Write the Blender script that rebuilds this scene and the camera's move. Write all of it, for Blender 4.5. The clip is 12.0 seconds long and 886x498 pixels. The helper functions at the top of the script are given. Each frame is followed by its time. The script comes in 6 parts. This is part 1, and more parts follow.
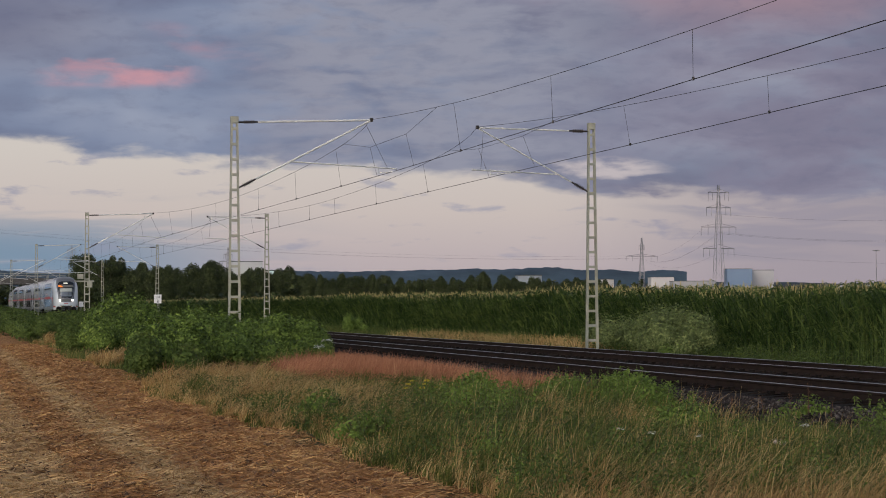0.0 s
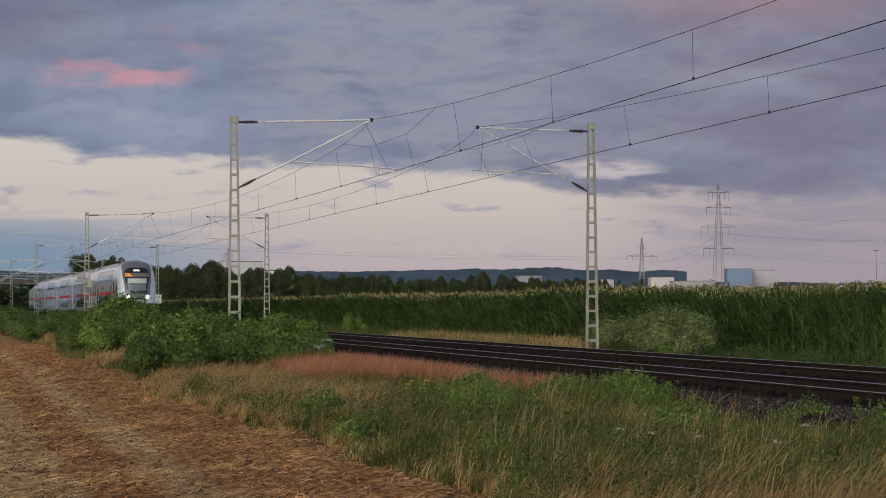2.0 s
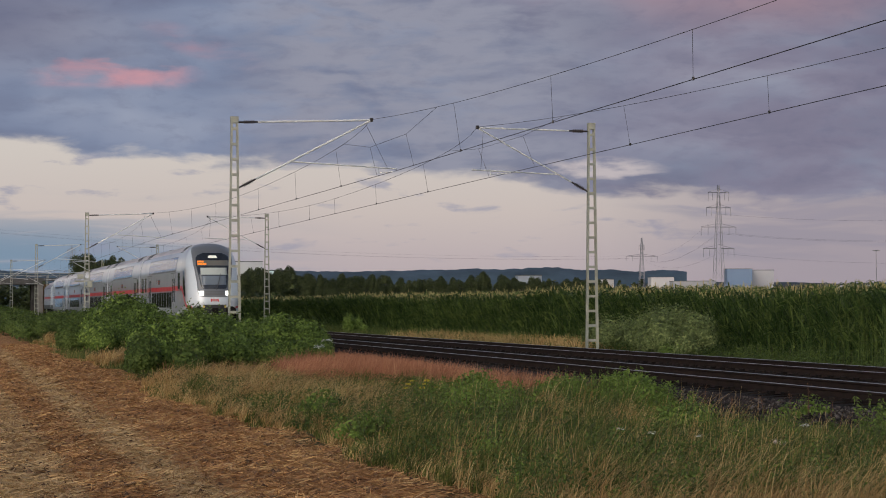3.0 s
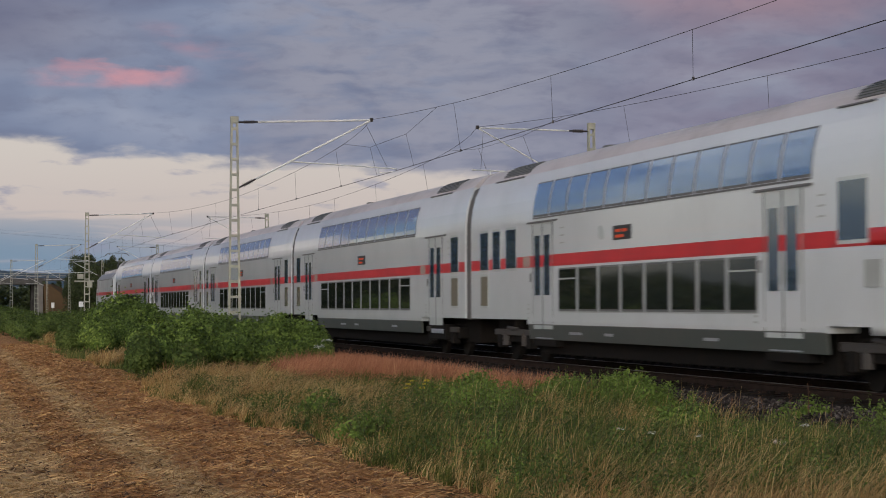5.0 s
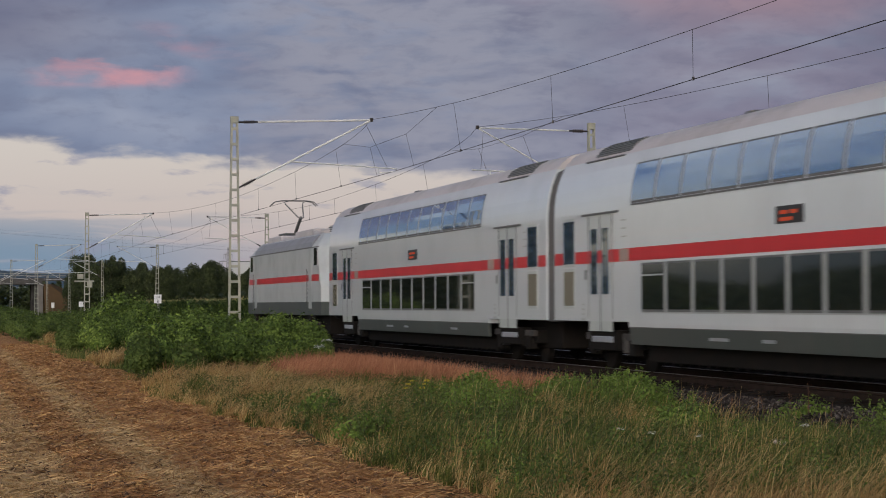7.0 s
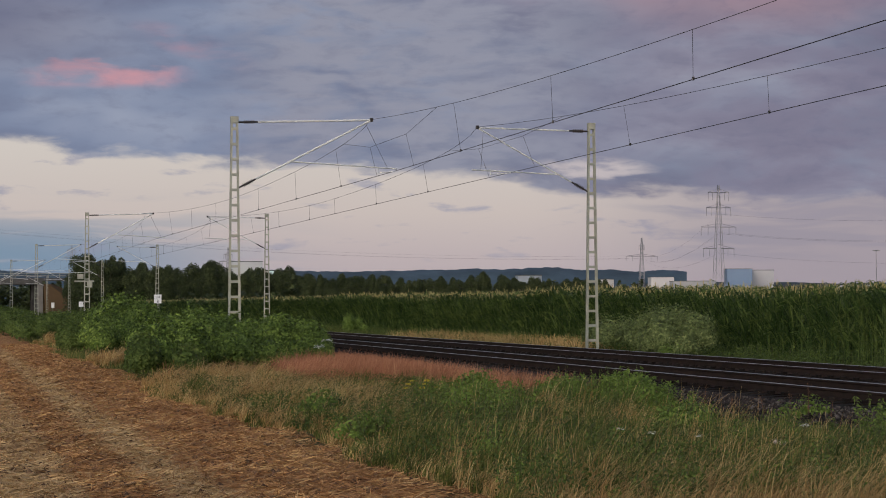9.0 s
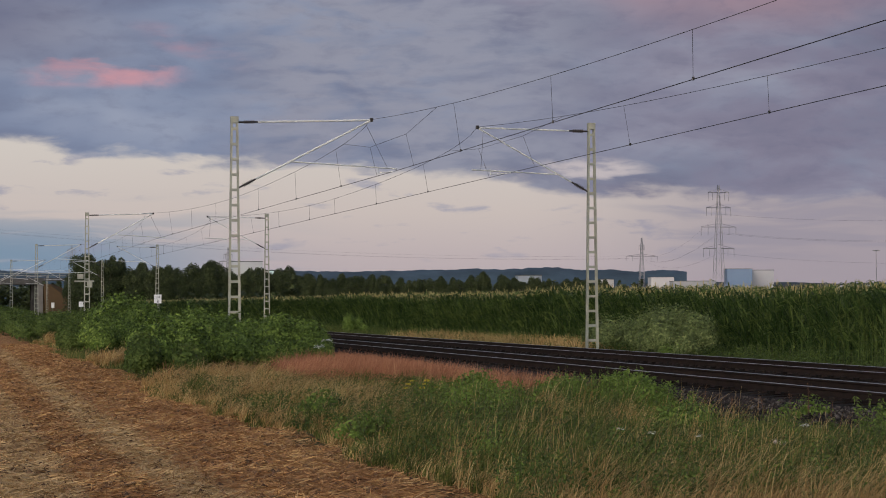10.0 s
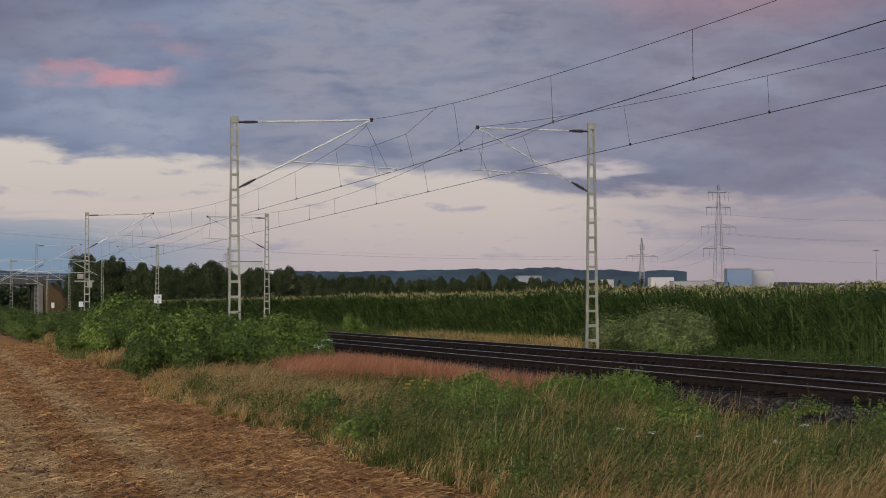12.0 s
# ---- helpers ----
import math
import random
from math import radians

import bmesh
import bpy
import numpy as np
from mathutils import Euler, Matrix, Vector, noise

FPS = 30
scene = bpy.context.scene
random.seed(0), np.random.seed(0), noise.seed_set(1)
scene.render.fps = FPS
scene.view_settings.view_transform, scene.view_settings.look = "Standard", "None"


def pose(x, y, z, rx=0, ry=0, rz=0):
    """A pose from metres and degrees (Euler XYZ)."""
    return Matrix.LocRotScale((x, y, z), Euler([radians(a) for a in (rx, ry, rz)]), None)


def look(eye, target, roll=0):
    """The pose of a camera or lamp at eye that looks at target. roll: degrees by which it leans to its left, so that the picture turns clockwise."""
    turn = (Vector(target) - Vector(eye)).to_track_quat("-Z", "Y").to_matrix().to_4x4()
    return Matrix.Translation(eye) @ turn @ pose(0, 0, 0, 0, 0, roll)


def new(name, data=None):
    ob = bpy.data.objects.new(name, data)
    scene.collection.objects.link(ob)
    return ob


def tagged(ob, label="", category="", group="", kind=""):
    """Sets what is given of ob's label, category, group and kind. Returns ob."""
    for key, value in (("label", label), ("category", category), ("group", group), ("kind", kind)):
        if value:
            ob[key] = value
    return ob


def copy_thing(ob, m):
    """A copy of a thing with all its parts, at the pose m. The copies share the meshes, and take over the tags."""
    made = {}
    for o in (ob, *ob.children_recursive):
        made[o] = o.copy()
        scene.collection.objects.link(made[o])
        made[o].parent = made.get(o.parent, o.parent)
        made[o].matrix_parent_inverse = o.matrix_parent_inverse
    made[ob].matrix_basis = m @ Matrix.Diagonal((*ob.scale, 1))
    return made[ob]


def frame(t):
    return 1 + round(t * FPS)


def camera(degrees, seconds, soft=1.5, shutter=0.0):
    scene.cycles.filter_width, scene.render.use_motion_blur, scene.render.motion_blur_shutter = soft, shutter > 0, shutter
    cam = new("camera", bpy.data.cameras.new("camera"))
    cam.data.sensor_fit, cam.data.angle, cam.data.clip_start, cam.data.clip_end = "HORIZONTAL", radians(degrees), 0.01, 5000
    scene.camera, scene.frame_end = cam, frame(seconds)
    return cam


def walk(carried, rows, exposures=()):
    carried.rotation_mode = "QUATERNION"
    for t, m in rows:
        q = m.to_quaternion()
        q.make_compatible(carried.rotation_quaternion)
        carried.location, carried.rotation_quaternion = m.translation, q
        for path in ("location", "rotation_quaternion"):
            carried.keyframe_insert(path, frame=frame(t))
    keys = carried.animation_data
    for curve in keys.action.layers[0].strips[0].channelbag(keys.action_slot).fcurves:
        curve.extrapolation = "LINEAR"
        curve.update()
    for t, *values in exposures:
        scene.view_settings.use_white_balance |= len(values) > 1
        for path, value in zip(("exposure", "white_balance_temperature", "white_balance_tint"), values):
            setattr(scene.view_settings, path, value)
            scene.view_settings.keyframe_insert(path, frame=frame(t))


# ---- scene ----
# the camera stands still beside the line; the near track's centre is y = 0, its rail tops z = 0,
# and the train runs towards +x
EYE = (0.0, -14.343, 1.313)
VIEW = (-0.971949, 0.233685, 0.026578)
cam = camera(23.75, 12.0, soft=0.95, shutter=0.15)
CAMERA_POSE = look(EYE, [e + 50 * v for e, v in zip(EYE, VIEW)], -0.157)
walk(cam, [(0.0, CAMERA_POSE), (12.0, CAMERA_POSE)])

# ---- world and sun: dusk under broken cloud, light from the open sky behind the camera ----
world = bpy.data.worlds.new("dusk_sky")
scene.world = world
world.use_nodes = True
wn, wl = world.node_tree.nodes, world.node_tree.links
sky = wn.new("ShaderNodeTexSky")
sky.sky_type, sky.sun_disc = "NISHITA", False
sky.sun_elevation, sky.sun_rotation = radians(14), radians(125)
sky.air_density, sky.dust_density, sky.ozone_density = 1.0, 2.0, 1.5
wn["Background"].inputs["Strength"].default_value = 0.13
veil = wn.new("ShaderNodeHueSaturation")
veil.inputs["Saturation"].default_value = 0.6  # thin cloud greys the blue
wl.new(sky.outputs[0], veil.inputs["Color"])
broken = wn.new("ShaderNodeTexNoise")  # broken cloud all round
broken.inputs["Scale"].default_value, broken.inputs["Detail"].default_value = 5.5, 8.0
where = wn.new("ShaderNodeTexCoord")
flat = wn.new("ShaderNodeMapping")
flat.inputs["Scale"].default_value = (1.0, 1.0, 2.6)
wl.new(where.outputs["Generated"], flat.inputs["Vector"])
wl.new(flat.outputs[0], broken.inputs["Vector"])
tone = wn.new("ShaderNodeValToRGB")
tone.color_ramp.elements[0].position, tone.color_ramp.elements[0].color = 0.40, (0.46, 0.56, 0.80, 1)
tone.color_ramp.elements[1].position, tone.color_ramp.elements[1].color = 0.62, (1.75, 1.62, 1.52, 1)
wl.new(broken.outputs[0], tone.inputs[0])
cloudy = wn.new("ShaderNodeMix")
cloudy.data_type, cloudy.blend_type = "RGBA", "MULTIPLY"
cloudy.inputs[0].default_value = 1.0
wl.new(veil.outputs[0], cloudy.inputs[6])
wl.new(tone.outputs[0], cloudy.inputs[7])
wl.new(cloudy.outputs[2], wn["Background"].inputs["Color"])
sun_data = bpy.data.lights.new("sun", "SUN")
sun_data.energy, sun_data.angle, sun_data.color = 1.0, radians(40), (1.0, 0.97, 0.93)
sun = new("sun", sun_data)
sun.matrix_world = look((60, -45, 26), (0, 0, 0))


# ---- materials ----
def lin(r, g, b):
    return tuple((c / 255 / 12.92 if c <= 10 else ((c / 255 + 0.055) / 1.055) ** 2.4) for c in (r, g, b)) + (1.0,)


class Nodes:
    """A node material, written node by node."""

    def __init__(self, name):
        self.mat = bpy.data.materials.new(name)
        self.mat.use_nodes = True
        self.n, self.l = self.mat.node_tree.nodes, self.mat.node_tree.links
        self.bsdf = self.n["Principled BSDF"]

    def add(self, kind, **inputs):
        node = self.n.new(kind)
        for key, value in inputs.items():
            self.put(node.inputs[key.replace("_", " ")], value)
        return node

    def put(self, socket, value):
        if isinstance(value, bpy.types.NodeSocket):
            self.l.new(value, socket)
        else:
            socket.default_value = value

    def math(self, op, a, b=0.0, c=0.0):
        node = self.n.new("ShaderNodeMath")
        node.operation = op
        for i, v in enumerate((a, b, c)):
            self.put(node.inputs[i], v)
        return node.outputs[0]

    def mix(self, fac, a, b):
        node = self.n.new("ShaderNodeMix")
        node.data_type = "RGBA"
        self.put(node.inputs[0], fac), self.put(node.inputs[6], a), self.put(node.inputs[7], b)
        return node.outputs[2]

    def ramp(self, fac, stops, smooth=False):
        node = self.n.new("ShaderNodeValToRGB")
        if smooth:
            node.color_ramp.interpolation = "EASE"
        while len(node.color_ramp.elements) < len(stops):
            node.color_ramp.elements.new(0.5)
        for e, (p, c) in zip(node.color_ramp.elements, stops):
            e.position, e.color = p, c if len(c) == 4 else (*c, 1)
        self.put(node.inputs[0], fac)
        return node.outputs[0]

    def noise(self, vector, scale, detail=4.0, rough=0.55):
        node = self.add("ShaderNodeTexNoise", Vector=vector, Scale=scale, Detail=detail, Roughness=rough)
        return node.outputs[0]

    def coords(self, which="Object"):
        return self.n.new("ShaderNodeTexCoord").outputs[which]

    def stretch(self, vector, scale):
        return self.add("ShaderNodeMapping", Vector=vector, Scale=scale).outputs[0]

    def smooth(self, v, lo, hi):
        node = self.n.new("ShaderNodeMapRange")
        node.interpolation_type = "SMOOTHSTEP"
        self.put(node.inputs[0], v), self.put(node.inputs[1], lo), self.put(node.inputs[2], hi)
        return node.outputs[0]

    def finish(self, color, rough=0.7, metal=0.0, bump=None, strength=0.3, distance=0.01, **more):
        self.put(self.bsdf.inputs["Base Color"], color)
        self.put(self.bsdf.inputs["Roughness"], rough)
        self.put(self.bsdf.inputs["Metallic"], metal)
        if isinstance(rough, float) and rough >= 0.8:
            self.bsdf.inputs["Specular IOR Level"].default_value = 0.08
        if bump is not None:
            b = self.add("ShaderNodeBump", Height=bump, Strength=strength, Distance=distance)
            self.l.new(b.outputs[0], self.bsdf.inputs["Normal"])
        for key, value in more.items():
            self.put(self.bsdf.inputs[key.replace("_", " ")], value)
        return self.mat


def paint(name, colour, rough=0.35, metal=0.0, dirt=0.12, scale=1.2, grime=(0.10, 0.09, 0.08, 1), bump=0.05, coat=0.0):
    """Painted or bare metal with soft grime in two sizes."""
    m = Nodes(name)
    big, fine = m.noise(m.coords(), scale, 5), m.noise(m.coords(), scale * 25, 3)
    dirty = m.math("MULTIPLY", m.math("ADD", m.smooth(big, 0.42, 0.75), m.math("MULTIPLY", fine, 0.5)), dirt)
    colour = m.mix(dirty, colour, grime)
    m.bsdf.inputs["Specular IOR Level"].default_value = 0.08 if rough >= 0.75 else 0.5
    m.bsdf.inputs["Coat Weight"].default_value = coat
    m.bsdf.inputs["Coat Roughness"].default_value = 0.08
    return m.finish(colour, m.math("ADD", m.math("MULTIPLY", big, 0.2), rough), metal, fine, bump, 0.003)


def foliage(name, stops, rough=0.55, patch=0.15, dark=(0.02, 0.03, 0.01, 1), trans=0.25):
    """Leaves or blades, each one its own tone, in patches of the plant's scale."""
    m = Nodes(name)
    per = m.n.new("ShaderNodeNewGeometry").outputs["Random Per Island"]
    big = m.noise(m.coords(), patch * 6, 3)
    tone = m.math("ADD", m.math("MULTIPLY", per, 0.65), m.math("MULTIPLY", m.smooth(big, 0.3, 0.7), 0.35))
    mat = m.finish(m.ramp(tone, stops), rough)
    m.bsdf.inputs["Specular IOR Level"].default_value = 0.15
    out = m.n["Material Output"]
    tr = m.add("ShaderNodeBsdfTranslucent", Color=m.ramp(tone, stops))
    mixed = m.add("ShaderNodeMixShader", Fac=trans)
    m.l.new(m.bsdf.outputs[0], mixed.inputs[1]), m.l.new(tr.outputs[0], mixed.inputs[2])
    m.l.new(mixed.outputs[0], out.inputs[0])
    return mat


def ground_material():
    """Stubble field beside the verge: brown chaff, paler wheel tracks along the line, dark green under the grass."""
    m = Nodes("field_and_verge")
    pos = m.coords()
    xyz = m.add("ShaderNodeSeparateXYZ", Vector=pos)
    y = xyz.outputs[1]
    wob = m.noise(m.stretch(pos, (0.15, 0.5, 1)), 1.0, 4)
    fine, grit = m.noise(m.stretch(pos, (5, 14, 5)), 1.0, 6, 0.7), m.noise(pos, 40, 4, 0.7)
    soil = m.ramp(m.math("ADD", m.math("MULTIPLY", fine, 0.75), m.math("MULTIPLY", grit, 0.3)),
                  [(0.36, (0.12, 0.050, 0.022)), (0.52, (0.35, 0.170, 0.070)), (0.68, (0.62, 0.37, 0.16))])
    straw = m.ramp(m.math("ADD", m.math("MULTIPLY", fine, 0.6), m.math("MULTIPLY", grit, 0.45)),
                   [(0.34, (0.24, 0.145, 0.07)), (0.5, (0.50, 0.34, 0.17)), (0.66, (0.75, 0.56, 0.31))])
    row = m.math("ADD", y, m.math("MULTIPLY", m.math("SUBTRACT", wob, 0.5), 0.7))
    # pale strips: pressed straw in the wheel tracks and the open stubble
    t1 = m.math("SUBTRACT", 1.0, m.smooth(m.math("ABSOLUTE", m.math("SUBTRACT", row, -12.15)), 0.12, 0.4))
    t2 = m.math("SUBTRACT", 1.0, m.smooth(row, -13.6, -13.0))
    pale = m.math("MULTIPLY", m.math("MAXIMUM", t1, t2), m.math("ADD", 0.68, m.math("MULTIPLY", fine, 0.65)))
    field = m.mix(pale, soil, straw)
    green = m.ramp(fine, [(0.3, (0.03, 0.035, 0.012)), (0.7, (0.12, 0.11, 0.045))])
    edge = m.smooth(row, -10.5, -9.9)
    far = m.smooth(m.math("ABSOLUTE", xyz.outputs[0]), 180, 320)
    colour = m.mix(m.math("MAXIMUM", edge, far), field, green)
    return m.finish(colour, 0.9, 0, m.math("ADD", fine, m.math("MULTIPLY", grit, 0.6)), 0.9, 0.05)


def ballast_material():
    m = Nodes("ballast_bed")
    v = m.add("ShaderNodeTexVoronoi", Vector=m.coords(), Scale=18.0)
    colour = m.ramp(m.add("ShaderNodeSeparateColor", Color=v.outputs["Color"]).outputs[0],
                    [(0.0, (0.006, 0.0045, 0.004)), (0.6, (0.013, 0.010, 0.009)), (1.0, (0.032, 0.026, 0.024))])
    return m.finish(colour, 0.9, 0, v.outputs["Distance"], 1.0, 0.03)


def random_tone(name, stops, rough=0.85, scale=30.0, use="island"):
    m = Nodes(name)
    per = (m.n.new("ShaderNodeNewGeometry").outputs["Random Per Island"] if use == "island"
           else m.n.new("ShaderNodeObjectInfo").outputs["Random"])
    fine = m.noise(m.coords(), scale, 4)
    tone = m.math("ADD", m.math("MULTIPLY", per, 0.7), m.math("MULTIPLY", fine, 0.3))
    return m.finish(m.ramp(tone, stops), rough, 0, fine, 0.4, 0.01)


def sky_material():
    """Dusk clouds on the far backdrop, by azimuth and elevation in degrees."""
    m = Nodes("dusk_clouds")
    uv = m.coords("UV")
    xy = m.add("ShaderNodeSeparateXYZ", Vector=uv)
    az, el = xy.outputs[0], xy.outputs[1]
    warp = m.noise(m.stretch(uv, (0.25, 0.6, 1)), 1.0, 3, 0.5)
    bent = m.n.new("ShaderNodeVectorMath")
    m.put(bent.inputs[0], uv)
    m.put(bent.inputs[1], m.add("ShaderNodeCombineXYZ", X=m.math("MULTIPLY", warp, 2.0), Y=m.math("MULTIPLY", warp, 0.6)).outputs[0])
    soft = bent.outputs[0]
    wide = m.noise(m.stretch(soft, (0.17, 0.48, 1)), 1.0, 3, 0.5)
    mid = m.noise(m.stretch(soft, (0.34, 0.9, 1)), 1.0, 7, 0.54)
    shred = m.noise(m.stretch(soft, (0.5, 1.9, 1)), 1.0, 6, 0.54)
    low = m.ramp(m.math("DIVIDE", el, 5.0),
                 [(0.0, lin(176, 164, 169)), (0.25, lin(186, 173, 175)), (0.5, lin(199, 187, 182)), (0.85, lin(206, 198, 191))])
    # cooler, bluer air low on the side from which the train comes
    blue = m.math("MULTIPLY", m.math("SUBTRACT", 1.0, m.smooth(az, -11.0, -2.0)), m.math("SUBTRACT", 1.0, m.smooth(m.math("ADD", el, m.math("MULTIPLY", mid, 0.8)), 1.7, 3.7)))
    band = m.noise(m.stretch(soft, (0.14, 1.5, 1)), 1.0, 5, 0.5)
    low = m.mix(m.math("MULTIPLY", blue, m.smooth(m.math("ADD", band, m.math("MULTIPLY", m.math("SUBTRACT", 2.0, el), 0.06)), 0.38, 0.56)), low, lin(124, 145, 166))
    cool = m.math("MULTIPLY", m.smooth(az, 4.0, 8.0), m.math("MULTIPLY", m.smooth(band, 0.48, 0.6), m.smooth(el, 0.9, 1.5)))
    low = m.mix(m.math("MULTIPLY", cool, 0.75), low, lin(132, 138, 158))
    # grey streaks below the cloud deck
    streak = m.math("MULTIPLY", m.smooth(shred, 0.56, 0.70), m.smooth(el, 0.4, 2.0))
    low = m.mix(m.math("MULTIPLY", streak, 0.7), low, lin(146, 148, 168))
    deck = m.ramp(wide, [(0.28, lin(110, 112, 133)), (0.45, lin(125, 131, 152)), (0.56, lin(141, 146, 165)), (0.70, lin(154, 158, 174))])
    deck = m.mix(m.math("MULTIPLY", m.math("SUBTRACT", 1.0, m.smooth(az, -6.0, 3.0)), 0.6), deck, m.ramp(wide, [(0.3, lin(104, 112, 140)), (0.5, lin(124, 138, 166)), (0.68, lin(148, 158, 180))]))
    purple = m.math("MULTIPLY", m.smooth(az, -1.0, 9.0), m.smooth(mid, 0.2, 0.65))
    deck = m.mix(m.math("MULTIPLY", purple, 0.75), deck, lin(127, 119, 139))
    deck = m.mix(m.math("MULTIPLY", m.smooth(mid, 0.5, 0.72), 0.4), deck, lin(110, 113, 134))
    # pink light on the cloud banks
    px = m.math("DIVIDE", m.math("ADD", az, 9.0), 2.7)
    py = m.math("DIVIDE", m.math("SUBTRACT", m.math("ADD", el, m.math("MULTIPLY", m.math("SUBTRACT", shred, 0.5), 1.3)), 6.12), 0.5)
    blob = m.math("SUBTRACT", 1.0, m.smooth(m.math("ADD", m.math("MULTIPLY", px, px), m.math("MULTIPLY", py, py)), 0.0, 1.0))
    deck = m.mix(m.math("MULTIPLY", m.math("MULTIPLY", blob, m.smooth(mid, 0.34, 0.60)), m.smooth(el, 5.75, 6.05)), deck, lin(198, 150, 160))
    qx = m.math("DIVIDE", m.math("ADD", az, 6.6), 2.0)
    qy = m.math("DIVIDE", m.math("SUBTRACT", m.math("ADD", el, m.math("MULTIPLY", m.math("ADD", az, 6.6), 0.3)), 7.0), 0.5)
    wisp = m.math("SUBTRACT", 1.0, m.smooth(m.math("ADD", m.math("MULTIPLY", qx, qx), m.math("MULTIPLY", qy, qy)), 0.0, 1.0))
    deck = m.mix(m.math("MULTIPLY", m.math("MULTIPLY", wisp, m.smooth(shred, 0.35, 0.7)), 0.6), deck, lin(172, 138, 152))
    haze = m.math("MULTIPLY", m.smooth(el, 6.9, 8.6), m.smooth(az, -2.0, 8.0))
    deck = m.mix(m.math("MULTIPLY", m.math("MULTIPLY", haze, m.smooth(wide, 0.3, 0.6)), 0.8), deck, lin(160, 132, 142))
    deck = m.mix(m.math("MULTIPLY", m.math("MULTIPLY", m.smooth(az, -7.0, -3.5), m.math("SUBTRACT", 1.0, m.smooth(az, 1.5, 6.0))), m.smooth(shred, 0.3, 0.6)), deck, lin(145, 147, 163))
    deck = m.mix(m.math("MULTIPLY", m.math("MULTIPLY", m.math("SUBTRACT", 1.0, m.smooth(az, -12.0, -6.0)), m.smooth(el, 5.6, 7.4)), 0.6), deck, lin(106, 103, 124))
    low = m.mix(m.math("MULTIPLY", m.smooth(az, 2.0, 10.0), 0.8), low, lin(156, 147, 157))
    # the deck's ragged lower edge, falling to the right
    base = m.ramp(m.math("DIVIDE", m.math("ADD", az, 12.0), 24.0),
                  [(0.0, (0.86,) * 3), (0.13, (0.80,) * 3), (0.29, (0.76,) * 3), (0.5, (0.70,) * 3), (0.68, (0.59,) * 3), (0.9, (0.54,) * 3)])
    edge = m.math("SUBTRACT", el, m.math("MULTIPLY", base, 5.0))
    edge = m.math("ADD", edge, m.math("MULTIPLY", m.math("SUBTRACT", mid, 0.5), 1.2))
    edge = m.math("ADD", edge, m.math("MULTIPLY", m.math("SUBTRACT", shred, 0.5), 0.9))
    colour = m.mix(m.smooth(edge, -0.10, 0.32), low, deck)
    # a cream break in the deck
    bx = m.math("DIVIDE", m.math("SUBTRACT", az, 4.1), 2.1)
    by = m.math("DIVIDE", m.math("SUBTRACT", m.math("ADD", el, m.math("MULTIPLY", m.math("SUBTRACT", shred, 0.5), 0.9)), 3.72), 0.3)
    gap = m.math("SUBTRACT", 1.0, m.smooth(m.math("ADD", m.math("MULTIPLY", bx, bx), m.math("MULTIPLY", by, by)), 0.1, 1.0))
    colour = m.mix(m.math("MULTIPLY", gap, m.smooth(shred, 0.36, 0.56)), colour, lin(190, 181, 184))
    # fine texture of the cloud
    colour = m.mix(m.math("MULTIPLY", m.smooth(m.noise(m.stretch(soft, (1.3, 3.4, 1)), 1.0, 6, 0.6), 0.45, 0.75), m.math("MULTIPLY", m.smooth(edge, 0.0, 0.5), 0.22)), colour, lin(96, 100, 126))
    glow = m.add("ShaderNodeEmission", Color=colour, Strength=1.0)
    m.l.new(glow.outputs[0], m.n["Material Output"].inputs[0])
    return m.mat


WHITE = paint("coach_white", (0.53, 0.562, 0.585, 1), 0.22, 0, 0.10, 0.5, coat=0.8)
LOCO_WHITE = paint("locomotive_white", (0.45, 0.48, 0.485, 1), 0.3, 0, 0.22, 0.7, coat=0.4)
RED = paint("stripe_red", (0.45, 0.007, 0.012, 1), 0.35, 0, 0.12, 0.8)
# roof grey, warmed in the base colour to imitate reflected pink sky
ROOF_GREY = paint("roof_grey", (0.46, 0.425, 0.43, 1), 0.4, 0, 0.3, 0.6)
MASK_GREY = paint("front_mask_grey", (0.115, 0.12, 0.13, 1), 0.25, 0, 0.12, 0.8)
SKIRT_GREY = paint("skirt_grey", (0.04, 0.05, 0.045, 1), 0.45, 0, 0.35, 1.0)
UNDER = paint("underframe_black", (0.008, 0.0075, 0.007, 1), 0.75, 0, 0.4, 2.0, (0.022, 0.017, 0.014, 1))
BOGIE_GREY = paint("bogie_grey", (0.03, 0.029, 0.028, 1), 0.6, 0, 0.5, 2.5, (0.05, 0.035, 0.025, 1))
DOOR_WHITE = paint("door_white", (0.44, 0.475, 0.475, 1), 0.3, 0, 0.14, 1.0, coat=0.6)
SEAL = paint("seal_grey", (0.10, 0.10, 0.10, 1), 0.5, 0, 0.2, 2.0)
STEP_METAL = paint("step_metal", (0.45, 0.47, 0.52, 1), 0.3, 0.6, 0.2, 3.0)
BELLOWS = paint("bellows_rubber", (0.045, 0.045, 0.048, 1), 0.6, 0, 0.3, 2.0)
GALV = paint("galvanised_steel", (0.33, 0.33, 0.27, 1), 0.55, 0.25, 0.35, 2.5, (0.16, 0.14, 0.10, 1))
TUBE = paint("aluminium_tube", (0.66, 0.66, 0.64, 1), 0.4, 0.2, 0.2, 3.0)
INSULATOR = paint("insulator_brown", (0.03, 0.022, 0.02, 1), 0.3, 0, 0.2, 8.0)
WIRE = paint("copper_wire_dark", (0.035, 0.033, 0.035, 1), 0.6, 0.4, 0.2, 4.0)
RAIL_SIDE = paint("rusty_rail", (0.026, 0.017, 0.0135, 1), 0.8, 0.0, 0.5, 3.0, (0.012, 0.009, 0.008, 1))
